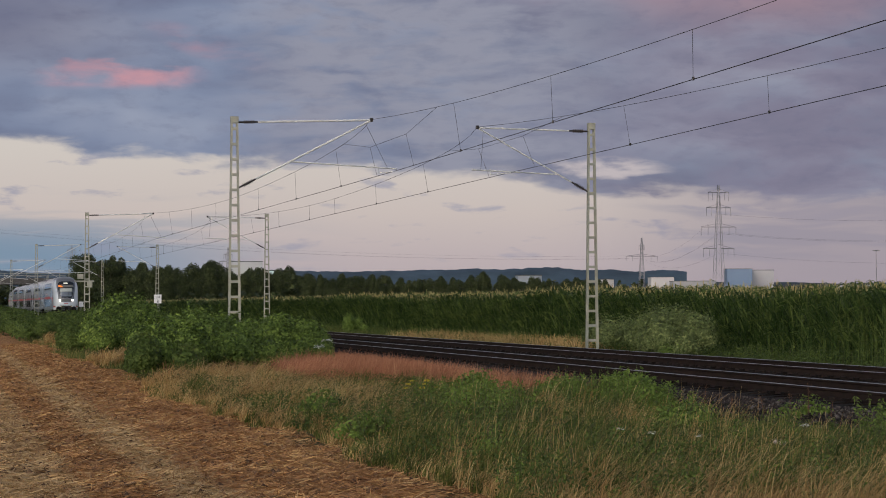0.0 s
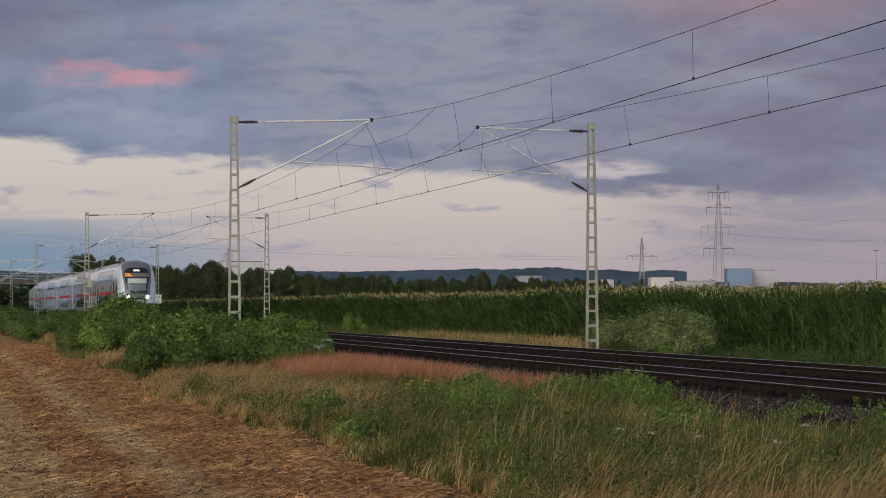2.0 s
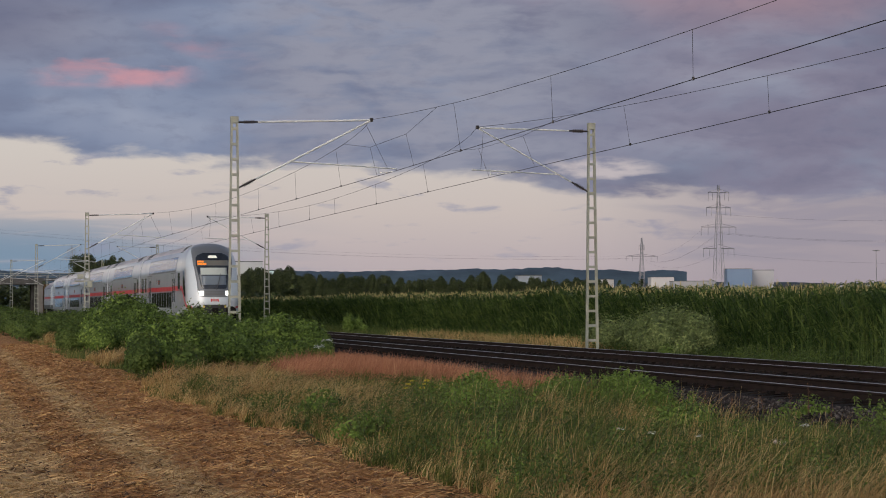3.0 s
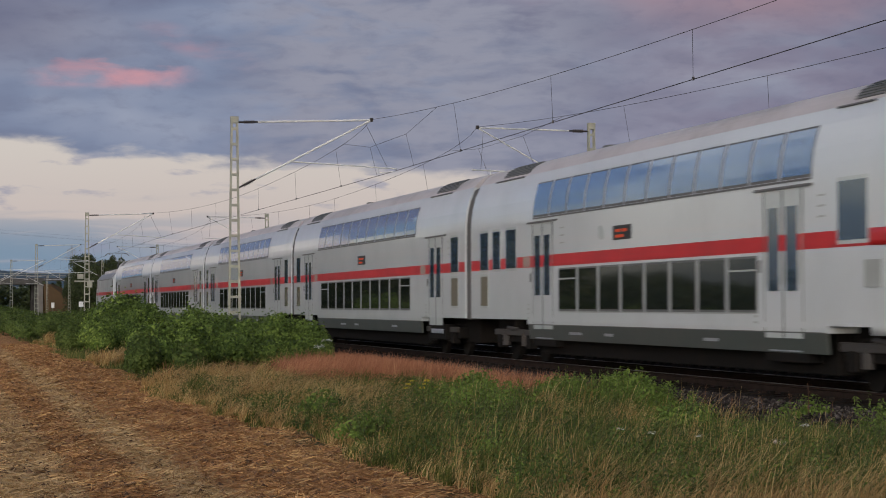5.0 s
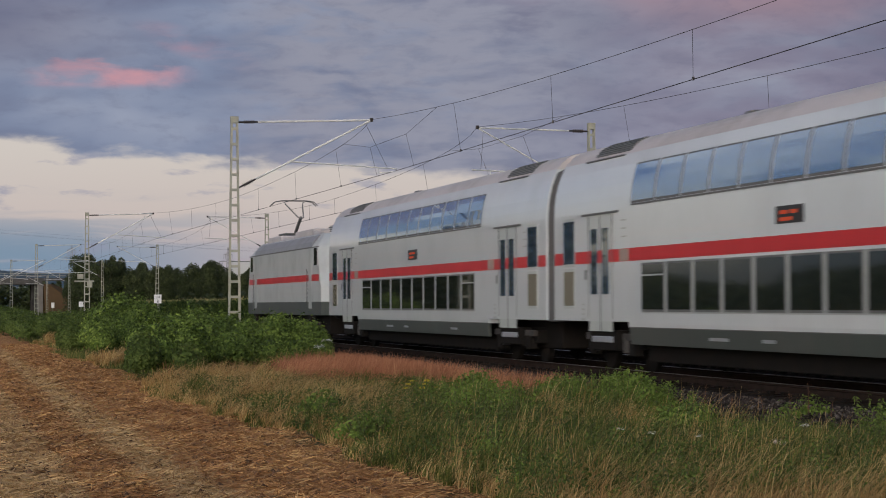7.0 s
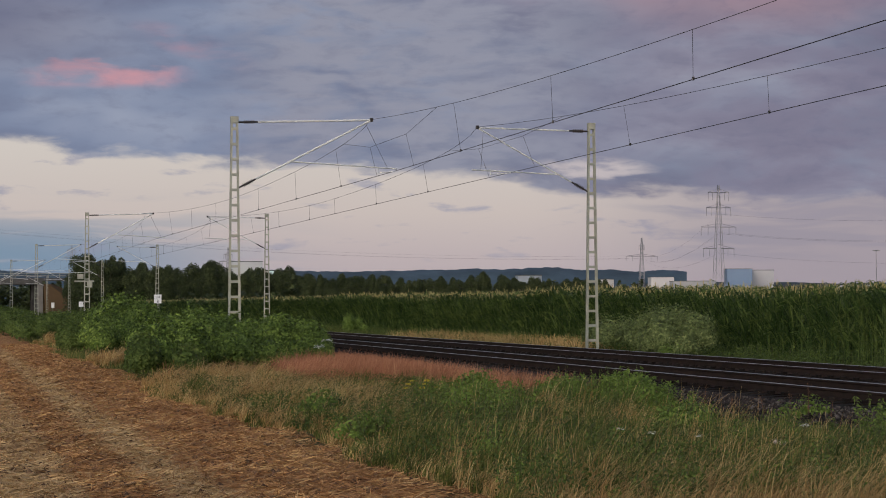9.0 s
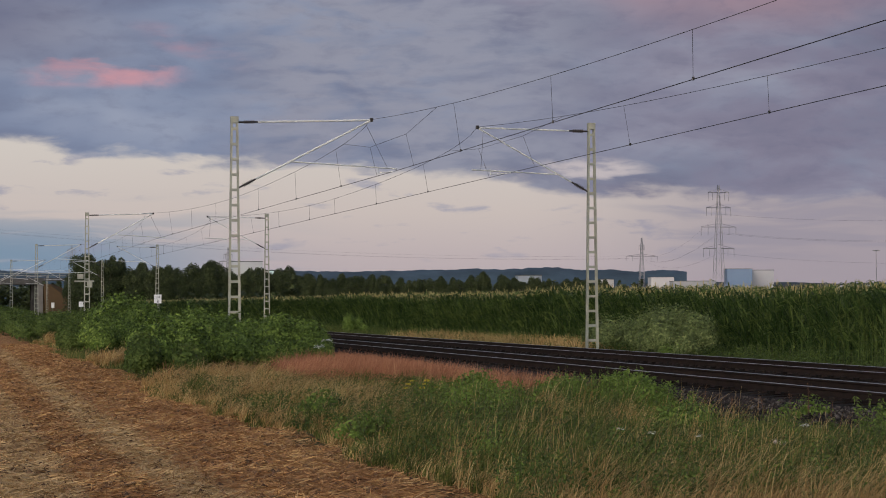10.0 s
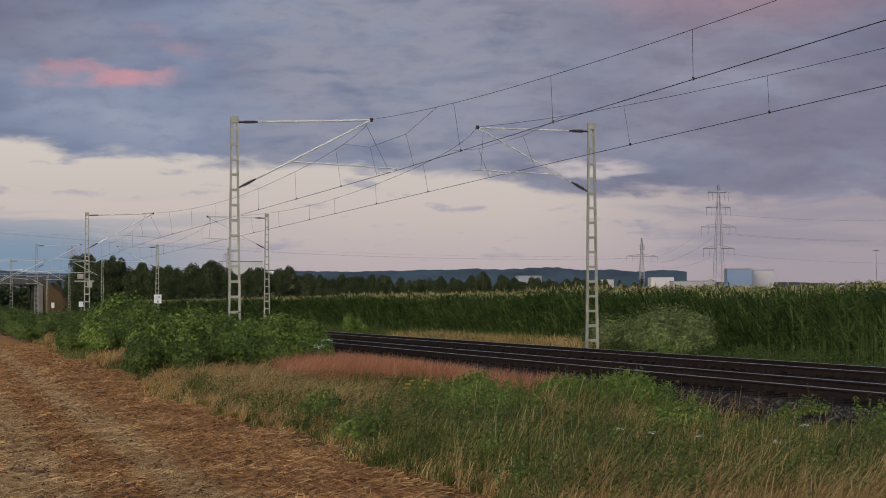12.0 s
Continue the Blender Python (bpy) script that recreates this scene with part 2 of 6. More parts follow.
RAIL_HEAD = paint("polished_rail_head", (0.34, 0.33, 0.32, 1), 0.36, 0.9, 0.15, 3.0)
CONCRETE = paint("weathered_concrete", (0.20, 0.19, 0.17, 1), 0.85, 0, 0.4, 0.8, (0.12, 0.10, 0.09, 1), 0.3)
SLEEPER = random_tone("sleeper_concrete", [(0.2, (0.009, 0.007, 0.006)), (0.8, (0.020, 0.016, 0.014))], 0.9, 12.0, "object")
BALLAST = ballast_material()
STONE = random_tone("ballast_stone", [(0.1, (0.022, 0.017, 0.015)), (0.65, (0.058, 0.047, 0.043)), (0.97, (0.19, 0.165, 0.15))])
GROUND = ground_material()
SIGN_WHITE = paint("sign_white", (0.75, 0.75, 0.72, 1), 0.4, 0, 0.15, 5.0)
SIGN_BLACK = paint("sign_black", (0.02, 0.02, 0.02, 1), 0.5, 0, 0.1, 5.0)
FLOWER_WHITE = foliage("white_umbels", [(0, (0.55, 0.56, 0.5, 1)), (1, (0.75, 0.75, 0.7, 1))])
FLOWER_YELLOW = foliage("yellow_flowers", [(0, (0.60, 0.44, 0.02, 1)), (1, (0.75, 0.58, 0.05, 1))])
FLOWER_PALE = foliage("withered_flower", [(0, (0.45, 0.36, 0.28, 1)), (1, (0.7, 0.58, 0.48, 1))])
GRASS_GREEN = foliage("green_grass", [(0.05, (0.042, 0.064, 0.015, 1)), (0.45, (0.115, 0.138, 0.036, 1)), (0.75, (0.24, 0.225, 0.074, 1)), (1.0, (0.50, 0.38, 0.165, 1))])
HERB_LEAF = foliage("herb_leaves", [(0.05, (0.034, 0.055, 0.012, 1)), (0.5, (0.08, 0.118, 0.026, 1)), (1, (0.16, 0.2, 0.05, 1))], trans=0.3)
GRASS_DRY = foliage("dry_grass", [(0.05, (0.25, 0.135, 0.048, 1)), (0.5, (0.5, 0.315, 0.125, 1)), (1, (0.8, 0.6, 0.29, 1))], trans=0.35)
GRASS_RED = foliage("reddish_seed_grass", [(0.05, (0.2, 0.084, 0.046, 1)), (0.5, (0.41, 0.175, 0.095, 1)), (1, (0.68, 0.37, 0.21, 1))], trans=0.35)
STRAW = foliage("straw", [(0.05, (0.22, 0.125, 0.056, 1)), (0.5, (0.40, 0.255, 0.12, 1)), (1.0, (0.66, 0.47, 0.24, 1))], trans=0.1)
CHAFF = foliage("brown_chaff", [(0.05, (0.16, 0.070, 0.028, 1)), (0.55, (0.37, 0.19, 0.078, 1)), (1.0, (0.66, 0.42, 0.18, 1))], trans=0.1)
GRASS_NEAR = foliage("olive_grass", [(0.05, (0.03, 0.046, 0.01, 1)), (0.48, (0.105, 0.127, 0.029, 1)), (0.82, (0.23, 0.215, 0.06, 1)), (1, (0.52, 0.4, 0.16, 1))], trans=0.35)
BUSH_LEAF = foliage("bramble_leaves", [(0.05, (0.026, 0.045, 0.010, 1)), (0.5, (0.105, 0.158, 0.030, 1)), (1.0, (0.25, 0.33, 0.068, 1))], trans=0.2)
LIGHT_LEAF = foliage("light_bush_leaves", [(0.05, (0.06, 0.095, 0.018, 1)), (0.5, (0.125, 0.185, 0.034, 1)), (1, (0.22, 0.3, 0.062, 1))])
GREY_LEAF = foliage("grey_green_leaves", [(0.05, (0.075, 0.098, 0.034, 1)), (0.5, (0.145, 0.18, 0.062, 1)), (1, (0.24, 0.28, 0.1, 1))])
CORN_LEAF = foliage("corn_leaves", [(0.05, (0.017, 0.036, 0.010, 1)), (0.5, (0.055, 0.093, 0.024, 1)), (1.0, (0.17, 0.215, 0.06, 1))], trans=0.18)
CORN_TASSEL = foliage("corn_tassels", [(0, (0.27, 0.235, 0.09, 1)), (1, (0.47, 0.39, 0.18, 1))])
TREE_LEAF = foliage("tree_leaves", [(0.05, (0.024, 0.034, 0.014, 1)), (0.5, (0.052, 0.066, 0.026, 1)), (1, (0.115, 0.13, 0.046, 1))], patch=0.012)
BARK = paint("bark", (0.09, 0.07, 0.05, 1), 0.9, 0, 0.4, 2.0)
TWIG = paint("stem_green", (0.09, 0.10, 0.04, 1), 0.8, 0, 0.3, 6.0)


def glass(name, tint, rough=0.04, ior=1.52):
    """A coach window with the dim interior, or mirrored blue sky, put into its tint; coated panes mirror more of the
    sky.
    """
    m = Nodes(name)
    wave = m.noise(m.coords(), 0.7, 2)
    mat = m.finish(tint, rough, 0, wave, 0.10, 0.02)
    m.bsdf.inputs["IOR"].default_value = ior
    m.bsdf.inputs["Specular IOR Level"].default_value = 0.6
    m.bsdf.inputs["Coat Weight"].default_value = 0.3
    return mat


# blue of the mirrored sky is painted into the upper panes' tint
GLASS_UP = glass("upper_window_glass", (0.07, 0.13, 0.26, 1), 0.02, 2.8)
GLASS_LOW = glass("lower_window_glass", (0.016, 0.02, 0.018, 1), 0.04, 1.9)
# the door panes carry a weaker painted sky reflection in their blue
GLASS_DOOR = glass("door_window_glass", (0.04, 0.066, 0.10, 1), 0.03, 2.1)
GLASS_CAB = glass("cab_glass", (0.012, 0.014, 0.018, 1))


def lamp_material(name, colour, strength):
    m = Nodes(name)
    glow = m.add("ShaderNodeEmission", Color=colour, Strength=strength)
    m.l.new(glow.outputs[0], m.n["Material Output"].inputs[0])
    return m.mat


LAMP_WHITE = lamp_material("headlight_glow", (1.0, 0.97, 0.9, 1), 3.0)
LAMP_ORANGE = lamp_material("display_glow", (1.0, 0.26, 0.03, 1), 1.3)
LAMP_CABIN = lamp_material("cabin_lamp_glow", (1.0, 0.93, 0.8, 1), 0.9)


# ---- mesh helpers ----
def link(name, mesh, material, parent=None, label="", smooth=False):
    ob = new(name, mesh)
    if material and not mesh.materials:
        mesh.materials.append(material)
    if smooth:
        mesh.polygons.foreach_set("use_smooth", [True] * len(mesh.polygons))
    if parent:
        ob.parent = parent
    return tagged(ob, label)


def part(name, bm, material, parent, label="", smooth=False):
    mesh = bpy.data.meshes.new(name)
    bmesh.ops.recalc_face_normals(bm, faces=bm.faces)
    bm.to_mesh(mesh)
    bm.free()
    return link(name, mesh, material, parent, label, smooth)


def np_mesh(name, verts, quads=None, tris=None):
    """A mesh from arrays of corners, four-sided and three-sided faces."""
    mesh = bpy.data.meshes.new(name)
    verts = np.asarray(verts, np.float32)
    loops, starts, k = [], [], 0
    for faces, n in ((quads, 4), (tris, 3)):
        if faces is not None and len(faces):
            loops.append(np.asarray(faces, np.int32).ravel())
            starts.append(k + n * np.arange(len(faces), dtype=np.int32))
            k += n * len(faces)
    loops, starts = np.concatenate(loops), np.concatenate(starts)
    mesh.vertices.add(len(verts)), mesh.loops.add(len(loops)), mesh.polygons.add(len(starts))
    mesh.vertices.foreach_set("co", verts.ravel())
    mesh.loops.foreach_set("vertex_index", loops)
    mesh.polygons.foreach_set("loop_start", starts)
    mesh.update(calc_edges=True)
    mesh.validate()
    return mesh


def box(bm, x0, x1, y0, y1, z0, z1, bevel=0.0):
    vs = [bm.verts.new((x, y, z)) for x in (x0, x1) for y in (y0, y1) for z in (z0, z1)]
    fs = [bm.faces.new([vs[i] for i in f]) for f in ((0, 1, 3, 2), (4, 6, 7, 5), (0, 4, 5, 1), (2, 3, 7, 6), (0, 2, 6, 4), (1, 5, 7, 3))]
    if bevel:
        edges = {e for f in fs for e in f.edges}
        bmesh.ops.bevel(bm, geom=list(edges), offset=bevel, segments=2, affect="EDGES", profile=0.6)
    return bm


def rod(bm, a, b, r, sides=8, r2=None):
    """A round bar from a to b."""
    a, b = Vector(a), Vector(b)
    q = (b - a).to_track_quat("Z", "Y")
    rings = []
    for p, rr in ((a, r), (b, r if r2 is None else r2)):
        rings.append([bm.verts.new(p + q @ Vector((rr * math.cos(k * math.tau / sides), rr * math.sin(k * math.tau / sides), 0))) for k in range(sides)])
    for k in range(sides):
        bm.faces.new((rings[0][k], rings[0][(k + 1) % sides], rings[1][(k + 1) % sides], rings[1][k]))
    bm.faces.new(rings[0][::-1]), bm.faces.new(rings[1])
    return bm


def tube_path(bm, pts, r, sides=6):
    """A bent wire or tube through pts."""
    pts = [Vector(p) for p in pts]
    rings = []
    for i, p in enumerate(pts):
        d = (pts[min(i + 1, len(pts) - 1)] - pts[max(i - 1, 0)]).normalized()
        s = d.cross(Vector((0, 0, 1)))
        s = s.normalized() if s.length > 1e-4 else Vector((1, 0, 0))
        u = s.cross(d)
        rings.append([bm.verts.new(p + r * (s * math.cos(k * math.tau / sides) + u * math.sin(k * math.tau / sides))) for k in range(sides)])
    for a, b in zip(rings, rings[1:]):
        for k in range(sides):
            bm.faces.new((a[k], a[(k + 1) % sides], b[(k + 1) % sides], b[k]))
    bm.faces.new(rings[0][::-1]), bm.faces.new(rings[-1])
    return bm


def thing(name, label, category, group="", kind="", at=(0, 0, 0)):
    ob = tagged(new(name), label, category, group, kind)
    ob.location = at
    return ob


def extrude_x(bm, outline, x0, x1):
    """A prism along x with the outline (y, z)."""
    a = [bm.verts.new((x0, y, z)) for y, z in outline]
    b = [bm.verts.new((x1, y, z)) for y, z in outline]
    n = len(outline)
    for k in range(n):
        bm.faces.new((a[k], a[(k + 1) % n], b[(k + 1) % n], b[k]))
    bm.faces.new(a[::-1]), bm.faces.new(b)
    return bm


# ---- large structure: sky, ground, hills ----
VIEW_AZ = math.atan2(VIEW[1], VIEW[0])


def sky_backdrop():
    """Clouds 4.6 km off, over the part of the sky towards which the line runs."""
    R, rows, cols = 4600.0, 36, 60
    az = np.linspace(-24, 24, cols + 1)
    el = np.linspace(-0.6, 20, rows + 1)
    A, E = np.meshgrid(az, el)
    turn = VIEW_AZ - np.radians(A)
    v = np.stack([R * np.cos(np.radians(E)) * np.cos(turn), R * np.cos(np.radians(E)) * np.sin(turn), R * np.sin(np.radians(E))], -1).reshape(-1, 3)
    i = np.arange(rows)[:, None] * (cols + 1) + np.arange(cols)[None]
    quads = np.stack([i, i + 1, i + cols + 2, i + cols + 1], -1).reshape(-1, 4)
    mesh = np_mesh("cloud_backdrop", v, quads)
    uv = mesh.uv_layers.new(name="az_el")
    ids = np.zeros(len(mesh.loops), np.int32)
    mesh.loops.foreach_get("vertex_index", ids)
    uv.data.foreach_set("uv", np.stack([A.ravel()[ids], E.ravel()[ids]], -1).astype(np.float32).ravel())
    ob = link("backdrop", mesh, sky_material(), None, "drifting dusk clouds in grey, cream and pink", True)
    ob.location = EYE
    return tagged(ob, "", "sky", "", "structure")


BACKDROP = sky_backdrop()


def ground_height(x, y):
    """The lie of the land: the field, the falling verge, the strip behind the line."""
    z = np.interp(y, [-10.5, -9.0, -4.5, -3.6, 8.0, 12.0, 40.0], [-0.30, -0.30, -0.42, -0.52, -0.52, -0.45, -0.40])
    bump = 0.02 * np.sin(x * 1.7 + y * 2.3) + 0.015 * np.sin(x * 0.6 - y * 3.1)
    furrow = np.where((y > -12.5) & (y < -11.7), -0.03, 0.0)
    return z + bump * np.interp(np.abs(x), [0, 150, 300], [1, 1, 0]) + furrow


def ground_sheet():
    xs = np.concatenate([-np.geomspace(4900, 130, 26), np.arange(-128, 30, 0.8), np.geomspace(34, 3000, 16)])
    ys = np.concatenate([-np.geomspace(3000, 30, 16), np.arange(-28, 16.1, 0.4), np.geomspace(17, 4500, 26)])
    X, Y = np.meshgrid(xs, ys)
    v = np.stack([X, Y, ground_height(X, Y)], -1).reshape(-1, 3)
    n = len(xs)
    i = np.arange(len(ys) - 1)[:, None] * n + np.arange(n - 1)[None]
    quads = np.stack([i, i + 1, i + n + 1, i + n], -1).reshape(-1, 4)
    return tagged(link("ground", np_mesh("ground", v, quads), GROUND, None, "harvested stubble field beside a grassy railway verge", True), "", "ground", "", "structure")


ground_sheet()


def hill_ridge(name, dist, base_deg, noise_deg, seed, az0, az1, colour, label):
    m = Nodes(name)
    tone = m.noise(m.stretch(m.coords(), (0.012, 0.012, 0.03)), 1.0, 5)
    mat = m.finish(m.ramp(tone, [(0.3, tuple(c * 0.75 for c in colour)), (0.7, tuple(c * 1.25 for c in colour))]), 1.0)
    v, n = [], 240
    for k in range(n + 1):
        a = az0 + (az1 - az0) * k / n
        t = VIEW_AZ - radians(a)
        e = base_deg + noise_deg * (noise.noise((a * 0.23, seed, 0)) + 0.4 * noise.noise((a * 0.9, seed, 4)) + 0.12 * noise.noise((a * 4, seed, 2)) + 0.06 * noise.noise((a * 11, seed, 7)))
        h = max(2.0, dist * math.tan(radians(e)))
        for d, z in ((dist, -8.0), (dist + 60, h * 0.6), (dist + 160, h), (dist + 420, h * 0.7)):
            v.append((EYE[0] + d * math.cos(t), EYE[1] + d * math.sin(t), z))
    q = [(4 * k + j, 4 * k + 4 + j, 4 * k + 5 + j, 4 * k + 1 + j) for k in range(n) for j in range(3)]
    return tagged(link(name, np_mesh(name, v, q), mat, None, label, True), "", "hills", "", "structure")


# distance haze is put into the hills' base colour as blue
hill_ridge("backdrop_far_hills", 3600, 1.02, 0.24, 3.0, -5.2, 6.6, (0.062, 0.092, 0.120), "low wooded hills with haze blue in their colour")
hill_ridge("backdrop_west_hills", 3900, 0.95, 0.2, 8.0, -16, -9.4, (0.062, 0.092, 0.120), "low wooded hills with haze blue in their colour")
hill_ridge("backdrop_plain_woods", 2400, 0.66, 0.10, 5.0, 5.2, 16, (0.055, 0.068, 0.08), "dark far woods along the plain")


# ---- the railway ----
X_FAR, X_NEAR = -560.0, 90.0


def track_bed():
    bm = bmesh.new()
    outline = [(-3.75, -0.62), (-2.55, -0.24), (-1.5, -0.2), (1.5, -0.2), (2.0, -0.26), (2.5, -0.2), (5.5, -0.2), (6.5, -0.24), (7.7, -0.62)]
    xs = np.arange(X_FAR, X_NEAR, 2.0)
    rows = []
    for x in xs:
        rows.append([bm.verts.new((x, y + 0.08 * noise.noise((x * 0.6, y, 1)), z + 0.05 * noise.noise((x * 0.8, y, 9)) * (0 if abs(y) < 1.6 else 1))) for y, z in outline])
    for a, b in zip(rows, rows[1:]):
        for k in range(len(outline) - 1):
            bm.faces.new((a[k], b[k], b[k + 1], a[k + 1]))
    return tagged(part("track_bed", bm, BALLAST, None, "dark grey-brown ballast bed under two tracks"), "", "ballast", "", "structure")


track_bed()


def ballast_stones():
    """Loose stones over the shoulder that faces the field."""
    rng = np.random.default_rng(4)
    n = 14000
    x = rng.uniform(-64, -24, n)
    y = rng.uniform(-3.75, -1.55, n)
    z = np.interp(y, [-3.75, -2.55, -1.5], [-0.60, -0.23, -0.19])
    r = rng.uniform(0.014, 0.036, n)
    base = np.array([(1, 0, 0), (-1, 0, 0), (0, 1, 0), (0, -1, 0), (0, 0, 0.8), (0, 0, -0.8)])
    jit = rng.uniform(0.65, 1.25, (n, 6, 3))
    ang = rng.uniform(0, math.tau, n)
    p = base[None] * jit
    c, s = np.cos(ang)[:, None], np.sin(ang)[:, None]
    q = np.stack([p[..., 0] * c - p[..., 1] * s, p[..., 0] * s + p[..., 1] * c, p[..., 2]], -1) * r[:, None, None]
    v = q + np.stack([x, y, z + 0.3 * r], -1)[:, None]
    f = np.array([(0, 2, 4), (2, 1, 4), (1, 3, 4), (3, 0, 4), (2, 0, 5), (1, 2, 5), (3, 1, 5), (0, 3, 5)])
    tris = (f[None] + 6 * np.arange(n)[:, None, None]).reshape(-1, 3)
    tagged(link("ballast_stones", np_mesh("ballast_stones", v.reshape(-1, 3), None, tris), STONE, None, "loose grey and rust-brown ballast stones"), "", "stones", "", "stuff")


ballast_stones()

RAIL_OUTLINE = [(-0.075, -0.172), (0.075, -0.172), (0.075, -0.160), (0.012, -0.142), (0.009, -0.05), (0.036, -0.036), (0.036, -0.006),
                (0.029, 0.0), (-0.029, 0.0), (-0.036, -0.006), (-0.036, -0.036), (-0.009, -0.05), (-0.012, -0.142), (-0.075, -0.160)]


def rail_mesh():
    bm = extrude_x(bmesh.new(), RAIL_OUTLINE, X_FAR, X_NEAR)
    bm.normal_update()
    mesh = bpy.data.meshes.new("rail")
    for f in bm.faces:
        f.material_index = 1 if min(v.co.z for v in f.verts) > -0.03 else 0
    bmesh.ops.recalc_face_normals(bm, faces=bm.faces)
    bm.to_mesh(mesh)
    bm.free()
    mesh.materials.append(RAIL_SIDE), mesh.materials.append(RAIL_HEAD)
    return mesh


def sleeper_mesh():
    bm = bmesh.new()
    extrude_x(bm, [(-1.3, -0.36), (1.3, -0.36), (1.3, -0.20), (0.95, -0.176), (0.5, -0.176), (0.3, -0.21), (-0.3, -0.21), (-0.5, -0.176), (-0.95, -0.176), (-1.3, -0.20)], -0.13, 0.13)
    for y in (-0.7525, 0.7525):
        for s in (-1, 1):
            box(bm, -0.06, 0.06, y + s * 0.11 - 0.045, y + s * 0.11 + 0.045, -0.176, -0.125)
    mesh = bpy.data.meshes.new("sleeper")
    bmesh.ops.recalc_face_normals(bm, faces=bm.faces)
    bm.to_mesh(mesh)
    bm.free()
    return mesh


def railway_track(y, label, rail, sleeper):
    track = thing("railway_track", label, "railway track", "two parallel tracks", "", (0, y, 0))
    for s in (-0.7525, 0.7525):
        ob = link("rail", rail, None, track, "rusty steel rail with a polished head")
        ob.location = (0, s, 0)
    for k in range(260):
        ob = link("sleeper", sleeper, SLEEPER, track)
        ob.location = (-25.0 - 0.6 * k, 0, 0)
    return track


RAIL, SLEEPER_MESH = rail_mesh(), sleeper_mesh()
railway_track(0.0, "straight railway track with polished rails on ballast", RAIL, SLEEPER_MESH)
railway_track(4.0, "straight railway track beside the corn field", RAIL, SLEEPER_MESH)

# ---- overhead line ----
MAST_X = [-66.5 - 70.43 * k for k in range(-1, 7)]
TOP = 7.3


def catenary_mast(x, y, side, tip_y, apex_y, wire_y, group, base=-0.6):
    """A steel frame mast with its bracket; side: +1 where the bracket reaches towards +y."""
    mast = thing("catenary_mast", "galvanised steel lattice mast with a tubular bracket for the overhead wire", "mast", group, "", (x, y, 0))

    def half(z):
        return 0.105 + 0.105 * (TOP - z) / (TOP - base)

    for s in (-1, 1):
        bm = bmesh.new()
        channel = ((-0.07, 0.0), (0.07, 0.0), (0.07, 0.06), (0.058, 0.06), (0.058, 0.014), (-0.058, 0.014), (-0.058, 0.06), (-0.07, 0.06))
        ends = [[bm.verts.new((dx, s * (half(z) - w + 0.01), z)) for dx, w in channel] for z in (base - 0.4, TOP)]
        for k in range(8):
            bm.faces.new((ends[0][k], ends[0][(k + 1) % 8], ends[1][(k + 1) % 8], ends[1][k]))
        bm.faces.new(ends[0]), bm.faces.new(ends[1])
        part("mast_leg", bm, GALV, mast)
    z = base + 0.25
    while z < TOP - 0.3:
        bm = box(bmesh.new(), -0.076, 0.076, -half(z), half(z), z - 0.04, z + 0.04)
        part("batten_plate", bm, GALV, mast)
        z += 0.485
    part("head_plate", box(bmesh.new(), -0.08, 0.08, -0.125, 0.125, TOP - 0.2, TOP + 0.02, 0.008), GALV, mast)
    part("foundation", box(bmesh.new(), -0.4, 0.4, -0.45, 0.45, base - 0.5, base, 0.02), CONCRETE, mast, "concrete mast foundation")
    root, a = side * 0.13, side
    apex = Vector((0, apex_y - y, 7.28 if side > 0 else 7.1))
    top_root, low_root = Vector((0, root, 7.14 if side > 0 else 7.04)), Vector((0, root, 5.05))
    for p, q in ((top_root, apex), (low_root, apex)):
        d = (q - p).normalized()
        part("bracket_tube", rod(bmesh.new(), p + d * 0.62, q, 0.034 if side > 0 else 0.027, 10), TUBE, mast, "silvery aluminium bracket tube")
        bm = bmesh.new()
        rod(bm, p, p + d * 0.64, 0.03, 8)
        for k in range(6):
            rod(bm, p + d * (0.18 + 0.06 * k), p + d * (0.205 + 0.06 * k), 0.07, 10, 0.045)
        part("insulator", bm, INSULATOR, mast, "dark ribbed insulator")
    d = (apex - low_root)
    hang = low_root + d * (0.385 if side > 0 else 0.27)
    tip = Vector((0, tip_y - y, 5.72))
    part("registration_arm", rod(bmesh.new(), hang, tip, 0.024, 8), TUBE, mast)
    bm = rod(bmesh.new(), tip + Vector((0, -a * 0.62, -0.14)), Vector((0, wire_y - y, 5.63)), 0.014, 6)
    rod(bm, tip + Vector((0, -a * 0.62, -0.14)), tip + Vector((0, -a * 0.62, 0.02)), 0.014, 6)
    part("steady_arm", bm, TUBE, mast)
    part("stay_wire", rod(bmesh.new(), apex + Vector((0, -a * 0.2, -0.1)), tip + Vector((0, -a * 0.3, 0)), 0.006, 5), WIRE, mast)
    part("wire_clamp", box(bmesh.new(), -0.05, 0.05, apex.y - 0.05, apex.y + 0.05, apex.z - 0.05, apex.z + 0.07, 0.012), INSULATOR, mast)
    return mast


for k, mx in enumerate(MAST_X):
    catenary_mast(mx, -5.16 if k == 1 else -4.95, 1, 0.12, -0.72, 0.05, "masts on the field side")
    catenary_mast(mx, 6.70, -1, 2.62, 2.81, 3.95, "masts on the corn side")


